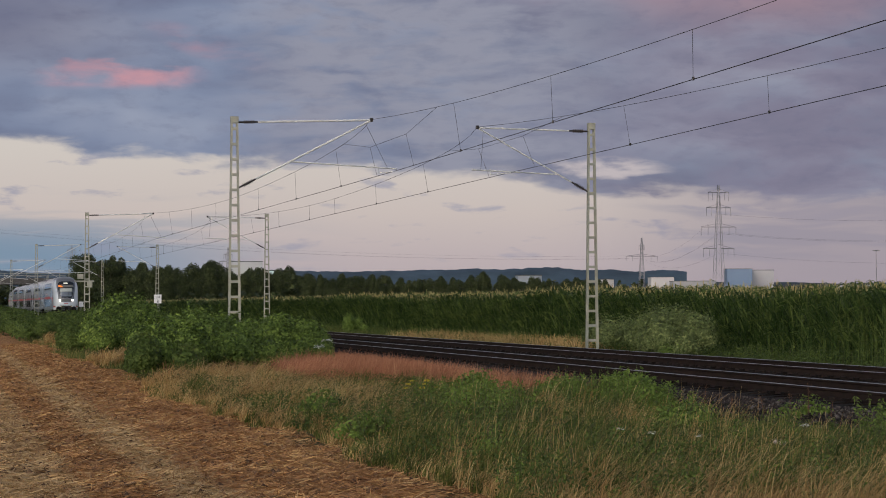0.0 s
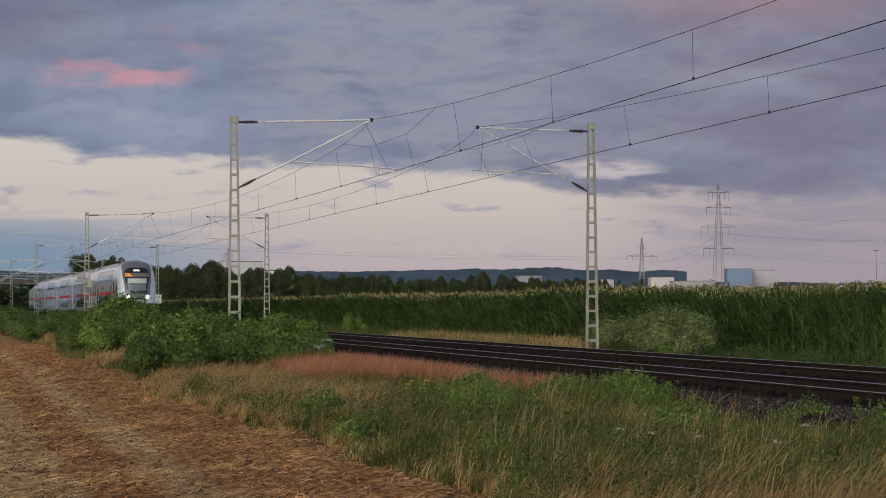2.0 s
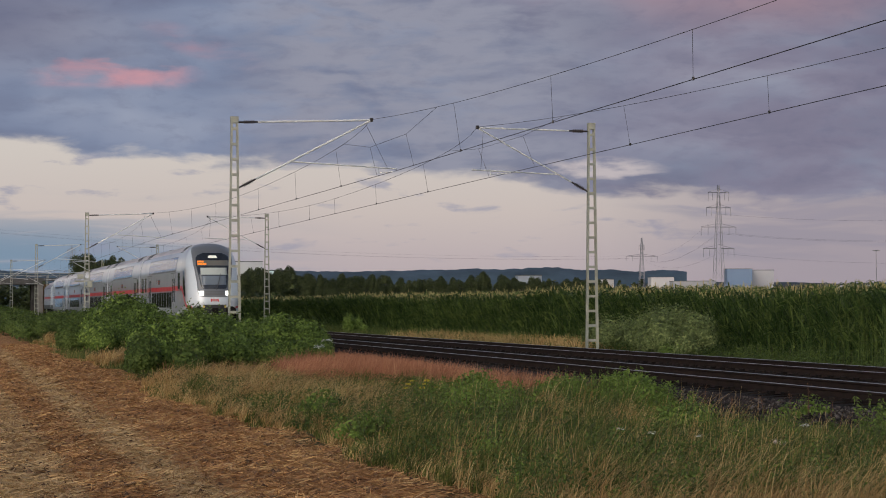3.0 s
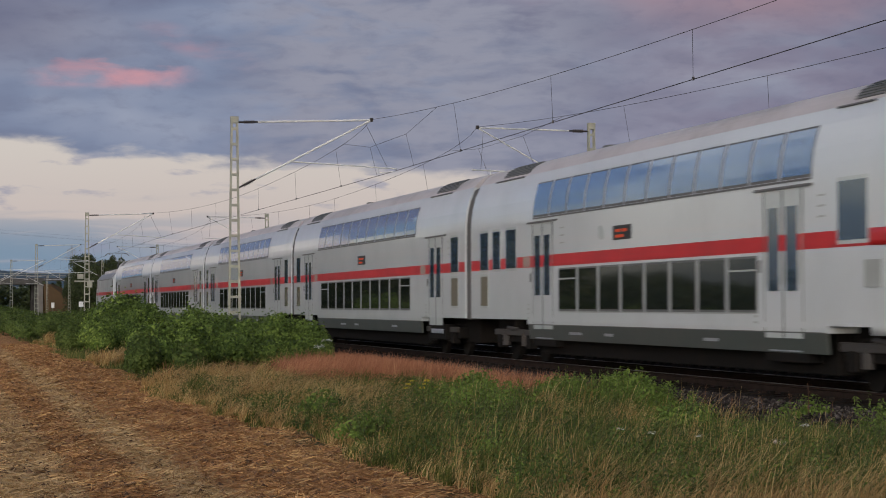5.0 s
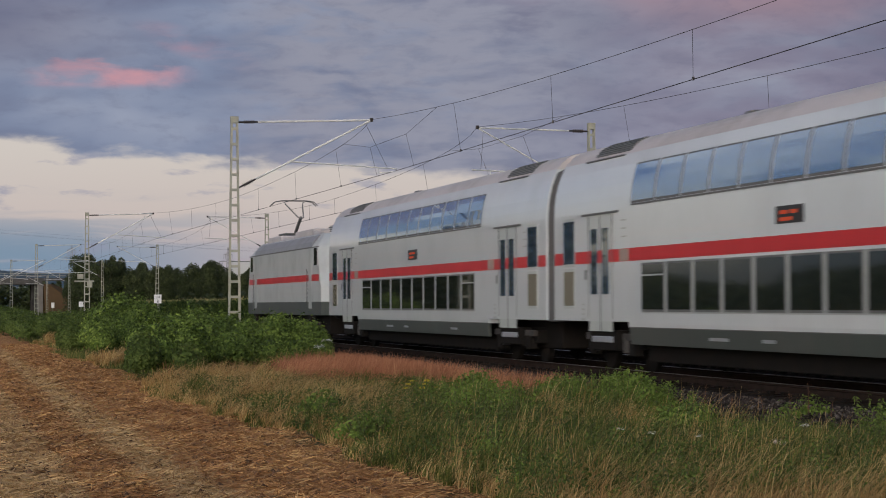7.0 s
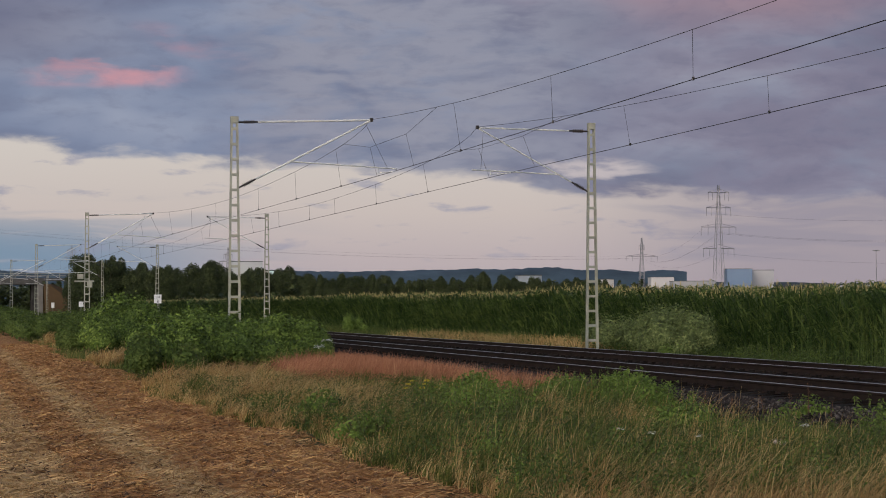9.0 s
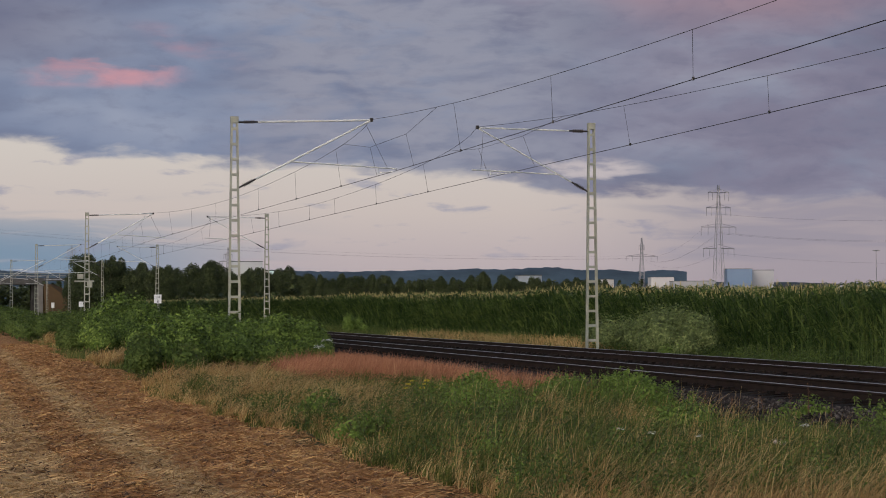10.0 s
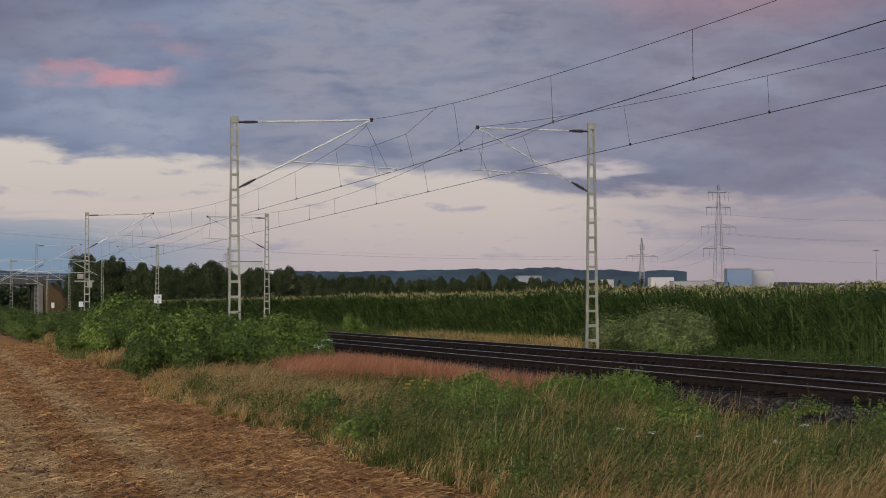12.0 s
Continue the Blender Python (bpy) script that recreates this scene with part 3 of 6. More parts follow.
def overhead_line(track_y, support_z, mid_z, apex_y, stagger, places, label):
    """Contact wire, messenger wire, stitch wires and droppers over one track."""
    line = thing("overhead_line", label, "overhead line", "overhead lines")
    ends = MAST_X

    def contact(x):
        """The contact wire runs in zigzag from support to support."""
        return track_y + stagger * float(np.interp(-x, [-e for e in ends], [(k + 1) % 2 for k in range(len(ends))]))

    def messenger(x):
        for a, b in zip(ends, ends[1:]):
            if b <= x <= a:
                u = (x - b) / (a - b) * 2 - 1
                near = min(a - x, x - b)
                return contact(x) + (apex_y - track_y) * math.exp(-near / 6.5), mid_z + (support_z - mid_z) * (0.8 * u * u + 0.2 * abs(u))
        return apex_y, support_z

    part("contact_wire", tube_path(bmesh.new(), [(e, contact(e), 5.65) for e in ends], 0.009, 6), WIRE, line)
    pts = []
    for a, b in zip(ends, ends[1:]):
        pts += [(x, *messenger(x)) for x in np.linspace(a, b, 30)[:-1]]
    part("messenger_wire", tube_path(bmesh.new(), pts, 0.0065), WIRE, line)
    for a, b in zip(ends, ends[1:]):
        for off in places:
            x = a - off
            y, z = messenger(x)
            part("dropper", rod(bmesh.new(), (x, y, z), (x, contact(x), 5.65), 0.005, 5), WIRE, line)
            part("dropper_clamp", box(bmesh.new(), x - 0.03, x + 0.03, contact(x) - 0.02, contact(x) + 0.02, 5.63, 5.70, 0.006), INSULATOR, line)
    for xs in ends[:2]:
        sy = (apex_y + 2 * contact(xs)) / 3
        ys = [(xs + 7.2, *messenger(xs + 7.2)), (xs + 2.8, sy, 6.62), (xs - 2.8, sy, 6.62), (xs - 7.2, *messenger(xs - 7.2))]
        part("stitch_wire", tube_path(bmesh.new(), ys, 0.005), WIRE, line)
        for s in (-2.8, 2.8):
            part("dropper", rod(bmesh.new(), (xs + s, sy, 6.62), (xs + s, contact(xs + s), 5.65), 0.005, 5), WIRE, line)
    return line


overhead_line(0.07, 7.3, 6.56, -0.72, -0.6, (9.0, 18.4, 28.2, 42.2, 52.0, 61.4), "thin dark overhead wires with droppers above the near track")
overhead_line(3.95, 7.12, 6.34, 2.81, 0.1, (12.1, 21.9, 31.7, 38.7, 48.5, 58.3), "thin dark overhead wires with droppers above the corn-side track")


# ---- the train: a driving coach in front, four double-deck coaches, a locomotive pushing behind ----
SIDE_Z = [0.3, 0.95, 3.15, 3.4, 3.7, 3.98, 4.28, 4.48, 4.61, 4.68, 4.70]
SIDE_Y = [1.33, 1.39, 1.39, 1.38, 1.34, 1.265, 1.13, 0.97, 0.72, 0.36, 0.0]
EDGE_Z = 4.28


def half_width(z):
    return float(np.interp(z, SIDE_Z[:-1], SIDE_Y[:-1]))


def side_point(x, z, s, off):
    """A point off metres outside the coach's side; s: -1 on the field side."""
    y = half_width(z)
    slope = (half_width(z + 0.02) - half_width(z - 0.02)) / 0.04
    n = Vector((0, 1, -slope)).normalized()
    return Vector((x, s * (y + off * n.y), z + off * n.z))


def skin(bm, x0, x1, z0, z1, s, off, back=0.012, steps=None):
    """A panel on the coach's side that follows its curve, with edges that reach back to it."""
    steps = steps or (1 if z1 <= 3.15 else 6)
    zs = np.linspace(z0, z1, steps + 1)
    front = [[bm.verts.new(side_point(x, z, s, off)) for z in zs] for x in (x0, x1)]
    rear = [[bm.verts.new(side_point(x, z, s, off - back)) for z in zs] for x in (x0, x1)]
    for k in range(steps):
        bm.faces.new((front[0][k], front[1][k], front[1][k + 1], front[0][k + 1]))
        bm.faces.new((front[0][k], front[0][k + 1], rear[0][k + 1], rear[0][k]))
        bm.faces.new((front[1][k], rear[1][k], rear[1][k + 1], front[1][k + 1]))
    bm.faces.new((front[0][0], rear[0][0], rear[1][0], front[1][0]))
    bm.faces.new((front[0][-1], front[1][-1], rear[1][-1], rear[0][-1]))
    return bm


def prism(bm, x0, x1, z0, z1):
    """The coach's outline between two heights, closed."""
    zs = [z for z in np.linspace(z0, z1, 28)]
    outline = [(-half_width(z), z) for z in zs] + [(half_width(z), z) for z in reversed(zs)]
    return extrude_x(bm, outline, x0, x1)


def roof_prism(bm, x0, x1):
    ys = np.linspace(-1.13, 1.13, 21)
    outline = [(y, float(np.interp(abs(y), SIDE_Y[:5:-1], SIDE_Z[:5:-1]))) for y in ys]
    return extrude_x(bm, outline + [(1.13, EDGE_Z - 0.03), (-1.13, EDGE_Z - 0.03)], x0, x1)


def wheelset_bogie(parent, x):
    bogie = part("bogie", box(bmesh.new(), x - 1.75, x + 1.75, -1.12, 1.12, 0.44, 0.72, 0.03), UNDER, parent, "black bogie frame")
    for dx in (-1.25, 1.25):
        bm = bmesh.new()
        rod(bm, (x + dx, -0.82, 0.46), (x + dx, 0.82, 0.46), 0.09, 10)
        for s in (-1, 1):
            rod(bm, (x + dx, s * 0.69, 0.46), (x + dx, s * 0.82, 0.46), 0.46, 24)
        part("wheelset", bm, UNDER, bogie)
        for s in (-1, 1):
            part("axle_box", box(bmesh.new(), x + dx - 0.17, x + dx + 0.17, s * 1.12 - 0.1, s * 1.12 + 0.1, 0.3, 0.62, 0.03), UNDER, bogie)
    for s in (-1, 1):
        for dx in (-0.82, 0.82):
            part("coil_spring", rod(bmesh.new(), (x + dx, s * 1.14, 0.36), (x + dx, s * 1.14, 0.66), 0.10, 10), BOGIE_GREY, bogie)
        part("damper", rod(bmesh.new(), (x - 0.5, s * 1.2, 0.78), (x + 0.35, s * 1.2, 0.74), 0.045, 8), BOGIE_GREY, bogie)
        part("side_beam", box(bmesh.new(), x - 1.7, x + 1.7, s * 1.16 - 0.05, s * 1.16 + 0.05, 0.60, 0.74, 0.02), BOGIE_GREY, bogie)
        part("air_spring", rod(bmesh.new(), (x, s * 1.02, 0.71), (x, s * 1.02, 0.97), 0.22, 14, 0.17), UNDER, bogie)
    bm = bmesh.new()
    box(bm, x - 1.6, x + 1.6, -0.9, 0.9, 0.5, 0.8, 0.03)
    part("bolster", bm, UNDER, bogie)
    return bogie


def window_row(parent, name, x0, x1, n, gap, z0, z1, s, off, material, label=""):
    w = (x1 - x0 - gap * (n - 1)) / n
    for k in range(n):
        a = x0 + k * (w + gap)
        pane = part(name, skin(bmesh.new(), a, a + w, z0, z1, s, off), material, parent, label, False)
        # dark seal; on the upper row it also imitates the mullions' shade
        part("window_seal", skin(bmesh.new(), a - 0.035, a + w + 0.035, z0 - 0.045, z1 + 0.035, s, off - 0.004, 0.006), SEAL, pane)
        if name == "lower_window" and k in (0, n - 1):
            part("window_flap", skin(bmesh.new(), a + 0.02, a + w - 0.02, z1 - 0.21, z1 - 0.18, s, off + 0.008, 0.01), WINDOW_BAND, pane, "bar under the tilting window flap")


def door_pair(parent, xc, s, top=3.1, low=0.78):
    """A sliding double door with its gutter, leaf windows and folding step."""
    door = part("door", skin(bmesh.new(), xc - 0.74, xc + 0.74, low, top, s, 0.010), DOOR_WHITE, parent, "white double-leaf sliding door")
    part("door_joint", skin(bmesh.new(), xc - 0.03, xc + 0.03, low, top, s, 0.015), SEAL, door)
    for d in (-0.79, 0.76):
        part("door_seal", skin(bmesh.new(), xc + d, xc + d + 0.03, low, top, s, 0.014), SEAL, door)
    for d in (-0.58, 0.16):
        part("door_window", skin(bmesh.new(), xc + d, xc + d + 0.42, 1.52, 2.84, s, 0.018), GLASS_DOOR, door, "tall dark door window")
    for d, w in ((-0.735, 0.15), (-0.155, 0.31), (0.585, 0.15)):
        part("door_stripe", skin(bmesh.new(), xc + d, xc + d + w, 2.15, 2.40, s, 0.014), RED, door)
    part("gutter", skin(bmesh.new(), xc - 1.15, xc + 1.15, top + 0.02, top + 0.06, s, 0.035, 0.04), SEAL, parent)
    y = s * 1.36
    part("step_housing", box(bmesh.new(), xc - 0.84, xc + 0.84, min(s * 1.34, s * 1.04), max(s * 1.34, s * 1.04), 0.40, 0.80, 0.02), UNDER, parent, "black housing round the step")
    for k in range(4):
        part("lettering_bar", skin(bmesh.new(), xc - 1.22 + 0.02 * (k % 2), xc - 1.08, 1.0 + 0.1 * k, 1.035 + 0.1 * k, s, 0.006), WINDOW_BAND, parent)
    part("door_button", skin(bmesh.new(), xc - 1.0, xc - 0.9, 1.82, 2.02, s, 0.014), SEAL, parent, "dark door button plate")
    part("door_step", box(bmesh.new(), xc - 0.66, xc + 0.66, min(y, y - s * 0.3), max(y, y - s * 0.3), 0.56, 0.68, 0.015), STEP_METAL, parent, "bright metal door step")


def roof_grille(parent, x0, x1, s):
    part("roof_grille", skin(bmesh.new(), x0, x1, 4.34, 4.61, s, 0.02, 0.03, 4), SEAL, parent, "dark slatted roof grille")
    g = part("grille_frame", skin(bmesh.new(), x0 - 0.5, x1 - 0.2, 4.25, 4.27, s, 0.03, 0.04, 1), SEAL, parent)
    for k in range(5):
        z = 4.375 + 0.046 * k
        part("grille_slat", skin(bmesh.new(), x0, x1, z, z + 0.010, s, 0.030, 0.02, 1), SKIRT_GREY, g)


def display_panel(parent, x, s):
    d = part("destination_display", skin(bmesh.new(), x - 0.55, x + 0.55, 2.58, 2.86, s, 0.012), SIGN_BLACK, parent, "small black destination display with orange characters")
    for k, (a, b) in enumerate(((-0.38, -0.05), (0.05, 0.32), (-0.38, 0.12))):
        z = 2.76 if k < 2 else 2.65
        part("display_line", skin(bmesh.new(), x + a, x + b, z - 0.03, z + 0.03, s, 0.017), LAMP_RED, d)


def bellows(parent, x):
    """The dark fold between two coaches."""
    bm = bmesh.new()
    zs = np.linspace(0.95, 4.2, 12)
    rings = []
    for k in range(11):
        k_in = 0.93 if k % 2 else 0.97
        outline = [(-half_width(z) * k_in, z) for z in zs] + [(-0.45, 4.54), (0.45, 4.54)] + [(half_width(z) * k_in, z) for z in reversed(zs)]
        rings.append([bm.verts.new((x - 0.3 + 0.06 * k, y, z)) for y, z in outline])
    for a, b in zip(rings, rings[1:]):
        for k in range(len(a)):
            bm.faces.new((a[k], a[(k + 1) % len(a)], b[(k + 1) % len(a)], b[k]))
    bm.faces.new(rings[0][::-1]), bm.faces.new(rings[-1])
    part("bellows", bm, BELLOWS, parent, "black rubber gangway bellows")


def coach_sides(coach, sides, low_x, up_x, n_low, n_up, stripe, thin, doors, skirt, display_x, number_x):
    for s in sides:
        for a, b in stripe:
            part("red_stripe", skin(bmesh.new(), a, b, 2.15, 2.40, s, 0.004), RED, coach, "red stripe along the side")
        part("window_band", skin(bmesh.new(), low_x[0] - 0.04, low_x[1] + 0.04, 1.15, 2.10, s, 0.005), WINDOW_BAND, coach, "grey band round the lower windows")
        window_row(coach, "lower_window", low_x[0], low_x[1], n_low, 0.22, 1.22, 2.06, s, 0.012, GLASS_LOW)
        part("upper_band", skin(bmesh.new(), up_x[0] - 0.03, up_x[1] + 0.03, 3.24, 4.04, s, 0.005), UPPER_BAND, coach, "blue-grey band round the upper windows")
        window_row(coach, "upper_window", up_x[0], up_x[1], n_up, 0.15, 3.30, 4.0, s, 0.012, GLASS_UP, "upper deck window bent into the roof")
        part("window_drip_rail", skin(bmesh.new(), up_x[0], up_x[1], 3.215, 3.245, s, 0.02, 0.03), SEAL, coach)
        for a, b, z0, z1, mat in thin:
            fr = part("window_frame", skin(bmesh.new(), a - 0.05, b + 0.05, z0 - 0.06, z1 + 0.06, s, 0.007), DOOR_WHITE, coach)
            part("end_window", skin(bmesh.new(), a, b, z0, z1, s, 0.013), mat, fr)
        for xc in doors:
            door_pair(coach, xc, s)
        part("skirt", skin(bmesh.new(), skirt[0], skirt[1], 0.55, 0.87, s, 0.003, 0.06), SKIRT_GREY, coach, "dark grey skirt under the side")
        part("seam_line", skin(bmesh.new(), skirt[0], skirt[1], 0.868, 0.884, s, 0.006), SEAL, coach)
        display_panel(coach, display_x, s)
        for x, w in ((display_x - 3.6, 0.9), (display_x - 1.2, 0.55), (display_x + 4.4, 0.7)):
            part("lettering_bar", skin(bmesh.new(), x, x + w, 0.68, 0.735, s, 0.007), STEP_METAL, coach, "pale line of small lettering")
        for x in doors:
            for k in range(3):
                part("lettering_bar", skin(bmesh.new(), x + 1.35, x + 1.62, 2.62 + 0.16 * k, 2.65 + 0.16 * k, s, 0.006), WINDOW_BAND, coach)
        for x in number_x:
            part("class_number_plate", skin(bmesh.new(), x - 0.28, x + 0.28, 2.16, 2.39, s, 0.008), PLATE, coach, "dull tan class plate on the stripe")


PLATE = paint("class_plate", (0.30, 0.22, 0.19, 1), 0.5, 0, 0.2, 4.0)
LAMP_RED = lamp_material("side_display_glow", (1.0, 0.16, 0.08, 1), 0.35)
WINDOW_BAND = paint("window_band_grey", (0.31, 0.325, 0.315, 1), 0.4, 0, 0.15, 1.5)
UPPER_BAND = paint("upper_band_bluegrey", (0.42, 0.45, 0.49, 1), 0.3, 0, 0.12, 1.5)
# the beige of what these end panes reflect is put into the tint
GLASS_BEIGE = glass("beige_reflecting_glass", (0.20, 0.18, 0.14, 1), 0.2)


def double_deck_coach():
    coach = thing("double_deck_coach", "white double-deck coach with a red stripe and grey roof", "railway coach", "coaches of the train")
    bm = prism(bmesh.new(), -26.5, -0.3, 0.98, EDGE_Z)
    prism(bm, -21.5, -5.3, 0.87, 0.99)
    part("body", bm, WHITE, coach, "", False)
    part("roof", roof_prism(bmesh.new(), -26.5, -0.3), ROOF_GREY, coach, "grey coach roof with the sky's pink in its colour")
    part("underfloor", box(bmesh.new(), -21.2, -5.6, -1.1, 1.1, 0.22, 0.88, 0.03), UNDER, coach, "black underfloor boxes")
    coach_sides(coach, (-1, 1), (-20.68, -6.68), (-21.3, -6.0), 10, 11,
                [(-26.45, -24.04), (-22.5, -4.3), (-2.76, -0.35)],
                [(-1.78, -1.02, 2.16, 3.05, GLASS_DOOR), (-1.75, -1.05, 1.29, 2.0, GLASS_BEIGE), (-25.78, -25.02, 2.16, 3.05, GLASS_DOOR), (-25.75, -25.05, 1.29, 2.0, GLASS_BEIGE)],
                [-3.53, -23.27], (-21.45, -5.35), -13.6, (-21.75, -5.05))
    for s in (-1, 1):
        roof_grille(coach, -4.6, -2.4, s), roof_grille(coach, -24.4, -22.2, s)
    part("roof_antenna", box(bmesh.new(), -18.2, -17.8, -0.3, -0.1, 4.66, 4.76, 0.03), SEAL, coach)
    for x in (-3.7, -23.1):
        wheelset_bogie(coach, x)
        # solid block added to keep the space around the bogie dark
        part("bogie_gap_block", box(bmesh.new(), x - 2.6, x + 2.9, -0.88, 0.88, 0.34, 0.97, 0.04), UNDER, coach, "black block that fills the gaps in the running gear")
    bellows(coach, 0.0)
    return coach


# ---- driving coach ----
NOSE_Z = [0.3, 0.9, 1.5, 2.0, 2.5, 3.0, 3.5, 4.0, 4.35, 4.55, 4.66, 4.70]
NOSE_X = [27.12, 27.26, 27.34, 27.28, 27.15, 26.98, 26.75, 26.38, 26.0, 25.55, 25.1, 24.3]


def nose_half(z):
    return float(np.interp(z, SIDE_Z, SIDE_Y))


def nose_outline(z, a):
    """Where the nose's skin lies at height z; a runs from -1 (field side) over 0 (front) to 1."""
    w, xf = nose_half(z), float(np.interp(z, NOSE_Z, NOSE_X))
    depth = 1.25
    phi = a * math.pi / 2
    p = 2 / 2.7
    y = w * math.copysign(abs(math.sin(phi)) ** p, phi)
    x = xf - depth + depth * abs(math.cos(phi)) ** p
    return Vector((x, y, z))


def nose_point(z, a, off=0.0):
    p = nose_outline(z, a)
    if off:
        du = nose_outline(z, min(a + 0.01, 0.999)) - nose_outline(z, max(a - 0.01, -0.999))
        dv = nose_outline(min(z + 0.01, 4.69), a) - nose_outline(z - 0.01, a)
        n = du.cross(dv)
        n = n.normalized() if n.length > 1e-9 else Vector((1, 0, 0))
        if n.x < 0 and abs(a) < 0.9 or n.y * a < 0 and abs(a) >= 0.9:
            n = -n
        p = p + n * off
    return p


def nose_panel(bm, zs, lo, hi, off, back=0.02, cols=10):
    """A panel on the nose: for each height in zs it reaches from lo(z) to hi(z)."""
    grid = [[bm.verts.new(nose_point(z, lo(z) + (hi(z) - lo(z)) * k / cols, off)) for k in range(cols + 1)] for z in zs]
    rear = [[bm.verts.new(nose_point(z, lo(z) + (hi(z) - lo(z)) * k / cols, off - back)) for k in (0, cols)] for z in zs]
    for i in range(len(zs) - 1):
        for k in range(cols):
            bm.faces.new((grid[i][k], grid[i][k + 1], grid[i + 1][k + 1], grid[i + 1][k]))
        bm.faces.new((grid[i][0], grid[i + 1][0], rear[i + 1][0], rear[i][0]))
        bm.faces.new((grid[i][-1], rear[i][1], rear[i + 1][1], grid[i + 1][-1]))
    return bm


def nose_side(x, z, s, off):
    """The nose's side at a given x and height."""
    lo_a, hi_a = 0.02, 1.0
    if nose_outline(z, 1.0).x >= x:
        p = Vector((x, s * nose_half(z), z))
        return p + Vector((0, s * off, 0))
    for _ in range(30):
        mid_a = (lo_a + hi_a) / 2
        if nose_outline(z, mid_a).x > x:
            lo_a = mid_a
        else:
            hi_a = mid_a
    return nose_point(z, s * lo_a, off)


def side_band(bm, xs, low, high, s, off, back=0.012):
    """A band on the side and nose between two lines of height over x."""
    f = [[bm.verts.new(nose_side(x, z, s, off)) for z in np.linspace(low(x), high(x), 4)] for x in xs]
    r = [[bm.verts.new(nose_side(x, z, s, off - back)) for z in (low(x), high(x))] for x in xs]
    for i in range(len(xs) - 1):
        for k in range(3):
            bm.faces.new((f[i][k], f[i + 1][k], f[i + 1][k + 1], f[i][k + 1]))
        bm.faces.new((f[i][0], r[i][0], r[i + 1][0], f[i + 1][0]))
        bm.faces.new((f[i][-1], f[i + 1][-1], r[i + 1][1], r[i][1]))
    return bm


def driving_coach():
    coach = thing("driving_coach", "white double-deck driving coach with a grey mask and lit headlights", "railway coach", "coaches of the train")
    bm = prism(bmesh.new(), 0.3, 23.4, 0.98, EDGE_Z)
    prism(bm, 5.4, 21.9, 0.87, 0.99)
    part("body", bm, WHITE, coach)
    part("roof", roof_prism(bmesh.new(), 0.3, 23.4), ROOF_GREY, coach, "grey coach roof with the sky's pink in its colour")
    # the nose: levels of one rounded outline
    bm = bmesh.new()
    zs = list(np.linspace(0.86, 4.3, 26)) + [4.4, 4.5, 4.57, 4.63, 4.67, 4.695]
    rows = []
    for z in zs:
        w = nose_half(z)
        loop = [Vector((23.38, -w, z))] + [nose_outline(z, a) for a in np.linspace(-1, 1, 33)] + [Vector((23.38, w, z))]
        rows.append([bm.verts.new(p) for p in loop])
    for a, b in zip(rows, rows[1:]):
        for k in range(len(a) - 1):
            bm.faces.new((a[k], a[k + 1], b[k + 1], b[k]))
    bm.faces.new(rows[0]), bm.faces.new(rows[-1])
    nose = part("nose", bm, WHITE, coach, "rounded white nose", True)

    def lerp(pts):
        zz, aa = [p[0] for p in pts], [p[1] for p in pts]
        return lambda z: float(np.interp(z, zz, aa))

    wide = lerp([(1.75, 0.22), (1.82, 0.30), (2.1, 0.36), (2.6, 0.38), (3.2, 0.44), (3.8, 0.53), (4.1, 0.63), (4.4, 0.80), (4.66, 0.95)])
    part("front_mask", nose_panel(bmesh.new(), list(np.linspace(1.76, 4.66, 26)), lambda z: -wide(z), wide, 0.008, 0.02, 20), MASK_GREY, nose, "grey mask round the windscreen", True)
    screen = lerp([(2.2, 0.20), (2.3, 0.25), (3.0, 0.33), (3.5, 0.39), (3.9, 0.41), (4.05, 0.32), (4.12, 0.2)])
    part("windscreen", nose_panel(bmesh.new(), list(np.linspace(2.2, 4.12, 18)), lambda z: -screen(z), screen, 0.02, 0.02, 14), GLASS_CAB, nose, "dark windscreen", True)
    part("sun_blind", nose_panel(bmesh.new(), list(np.linspace(2.95, 3.32, 5)), lambda z: -0.26, lambda z: 0.26, 0.028, 0.01, 8), BLIND_PALE, nose, "pale sun blind behind the windscreen", True)
    part("lower_blind", nose_panel(bmesh.new(), list(np.linspace(2.42, 2.9, 5)), lambda z: -0.22, lambda z: 0.22, 0.027, 0.01, 8), BLIND_DIM, nose, "dim dashboard seen through the windscreen", True)
    disp = part("destination_display", nose_panel(bmesh.new(), list(np.linspace(3.44, 3.72, 3)), lambda z: -0.35, lambda z: 0.35, 0.028, 0.01, 8), DISPLAY_DIM, nose, "destination display, partly lit in orange", True)
    for z, cells in ((3.515, ((-0.34, -0.30), (-0.29, -0.245), (-0.235, -0.20), (-0.19, -0.15), (-0.14, -0.11))), (3.645, ((-0.35, -0.31), (-0.30, -0.27), (-0.26, -0.215), (-0.205, -0.17)))):
        for c0, c1 in cells:
            part("display_character", nose_panel(bmesh.new(), [z - 0.05, z + 0.05], lambda q: c0, lambda q: c1, 0.034, 0.01, 2), LAMP_ORANGE, disp)
    part("cabin_lamp", nose_panel(bmesh.new(), list(np.linspace(3.84, 3.98, 4)), lambda z: -0.085 + 0.2 * (z - 3.84), lambda z: 0.065 - 0.2 * (z - 3.84), 0.03, 0.01, 6), LAMP_CABIN, nose, "lit ceiling lamp behind the windscreen")
    for s in (-1, 1):
        lo, hi = (-0.34, -0.20) if s < 0 else (0.20, 0.34)
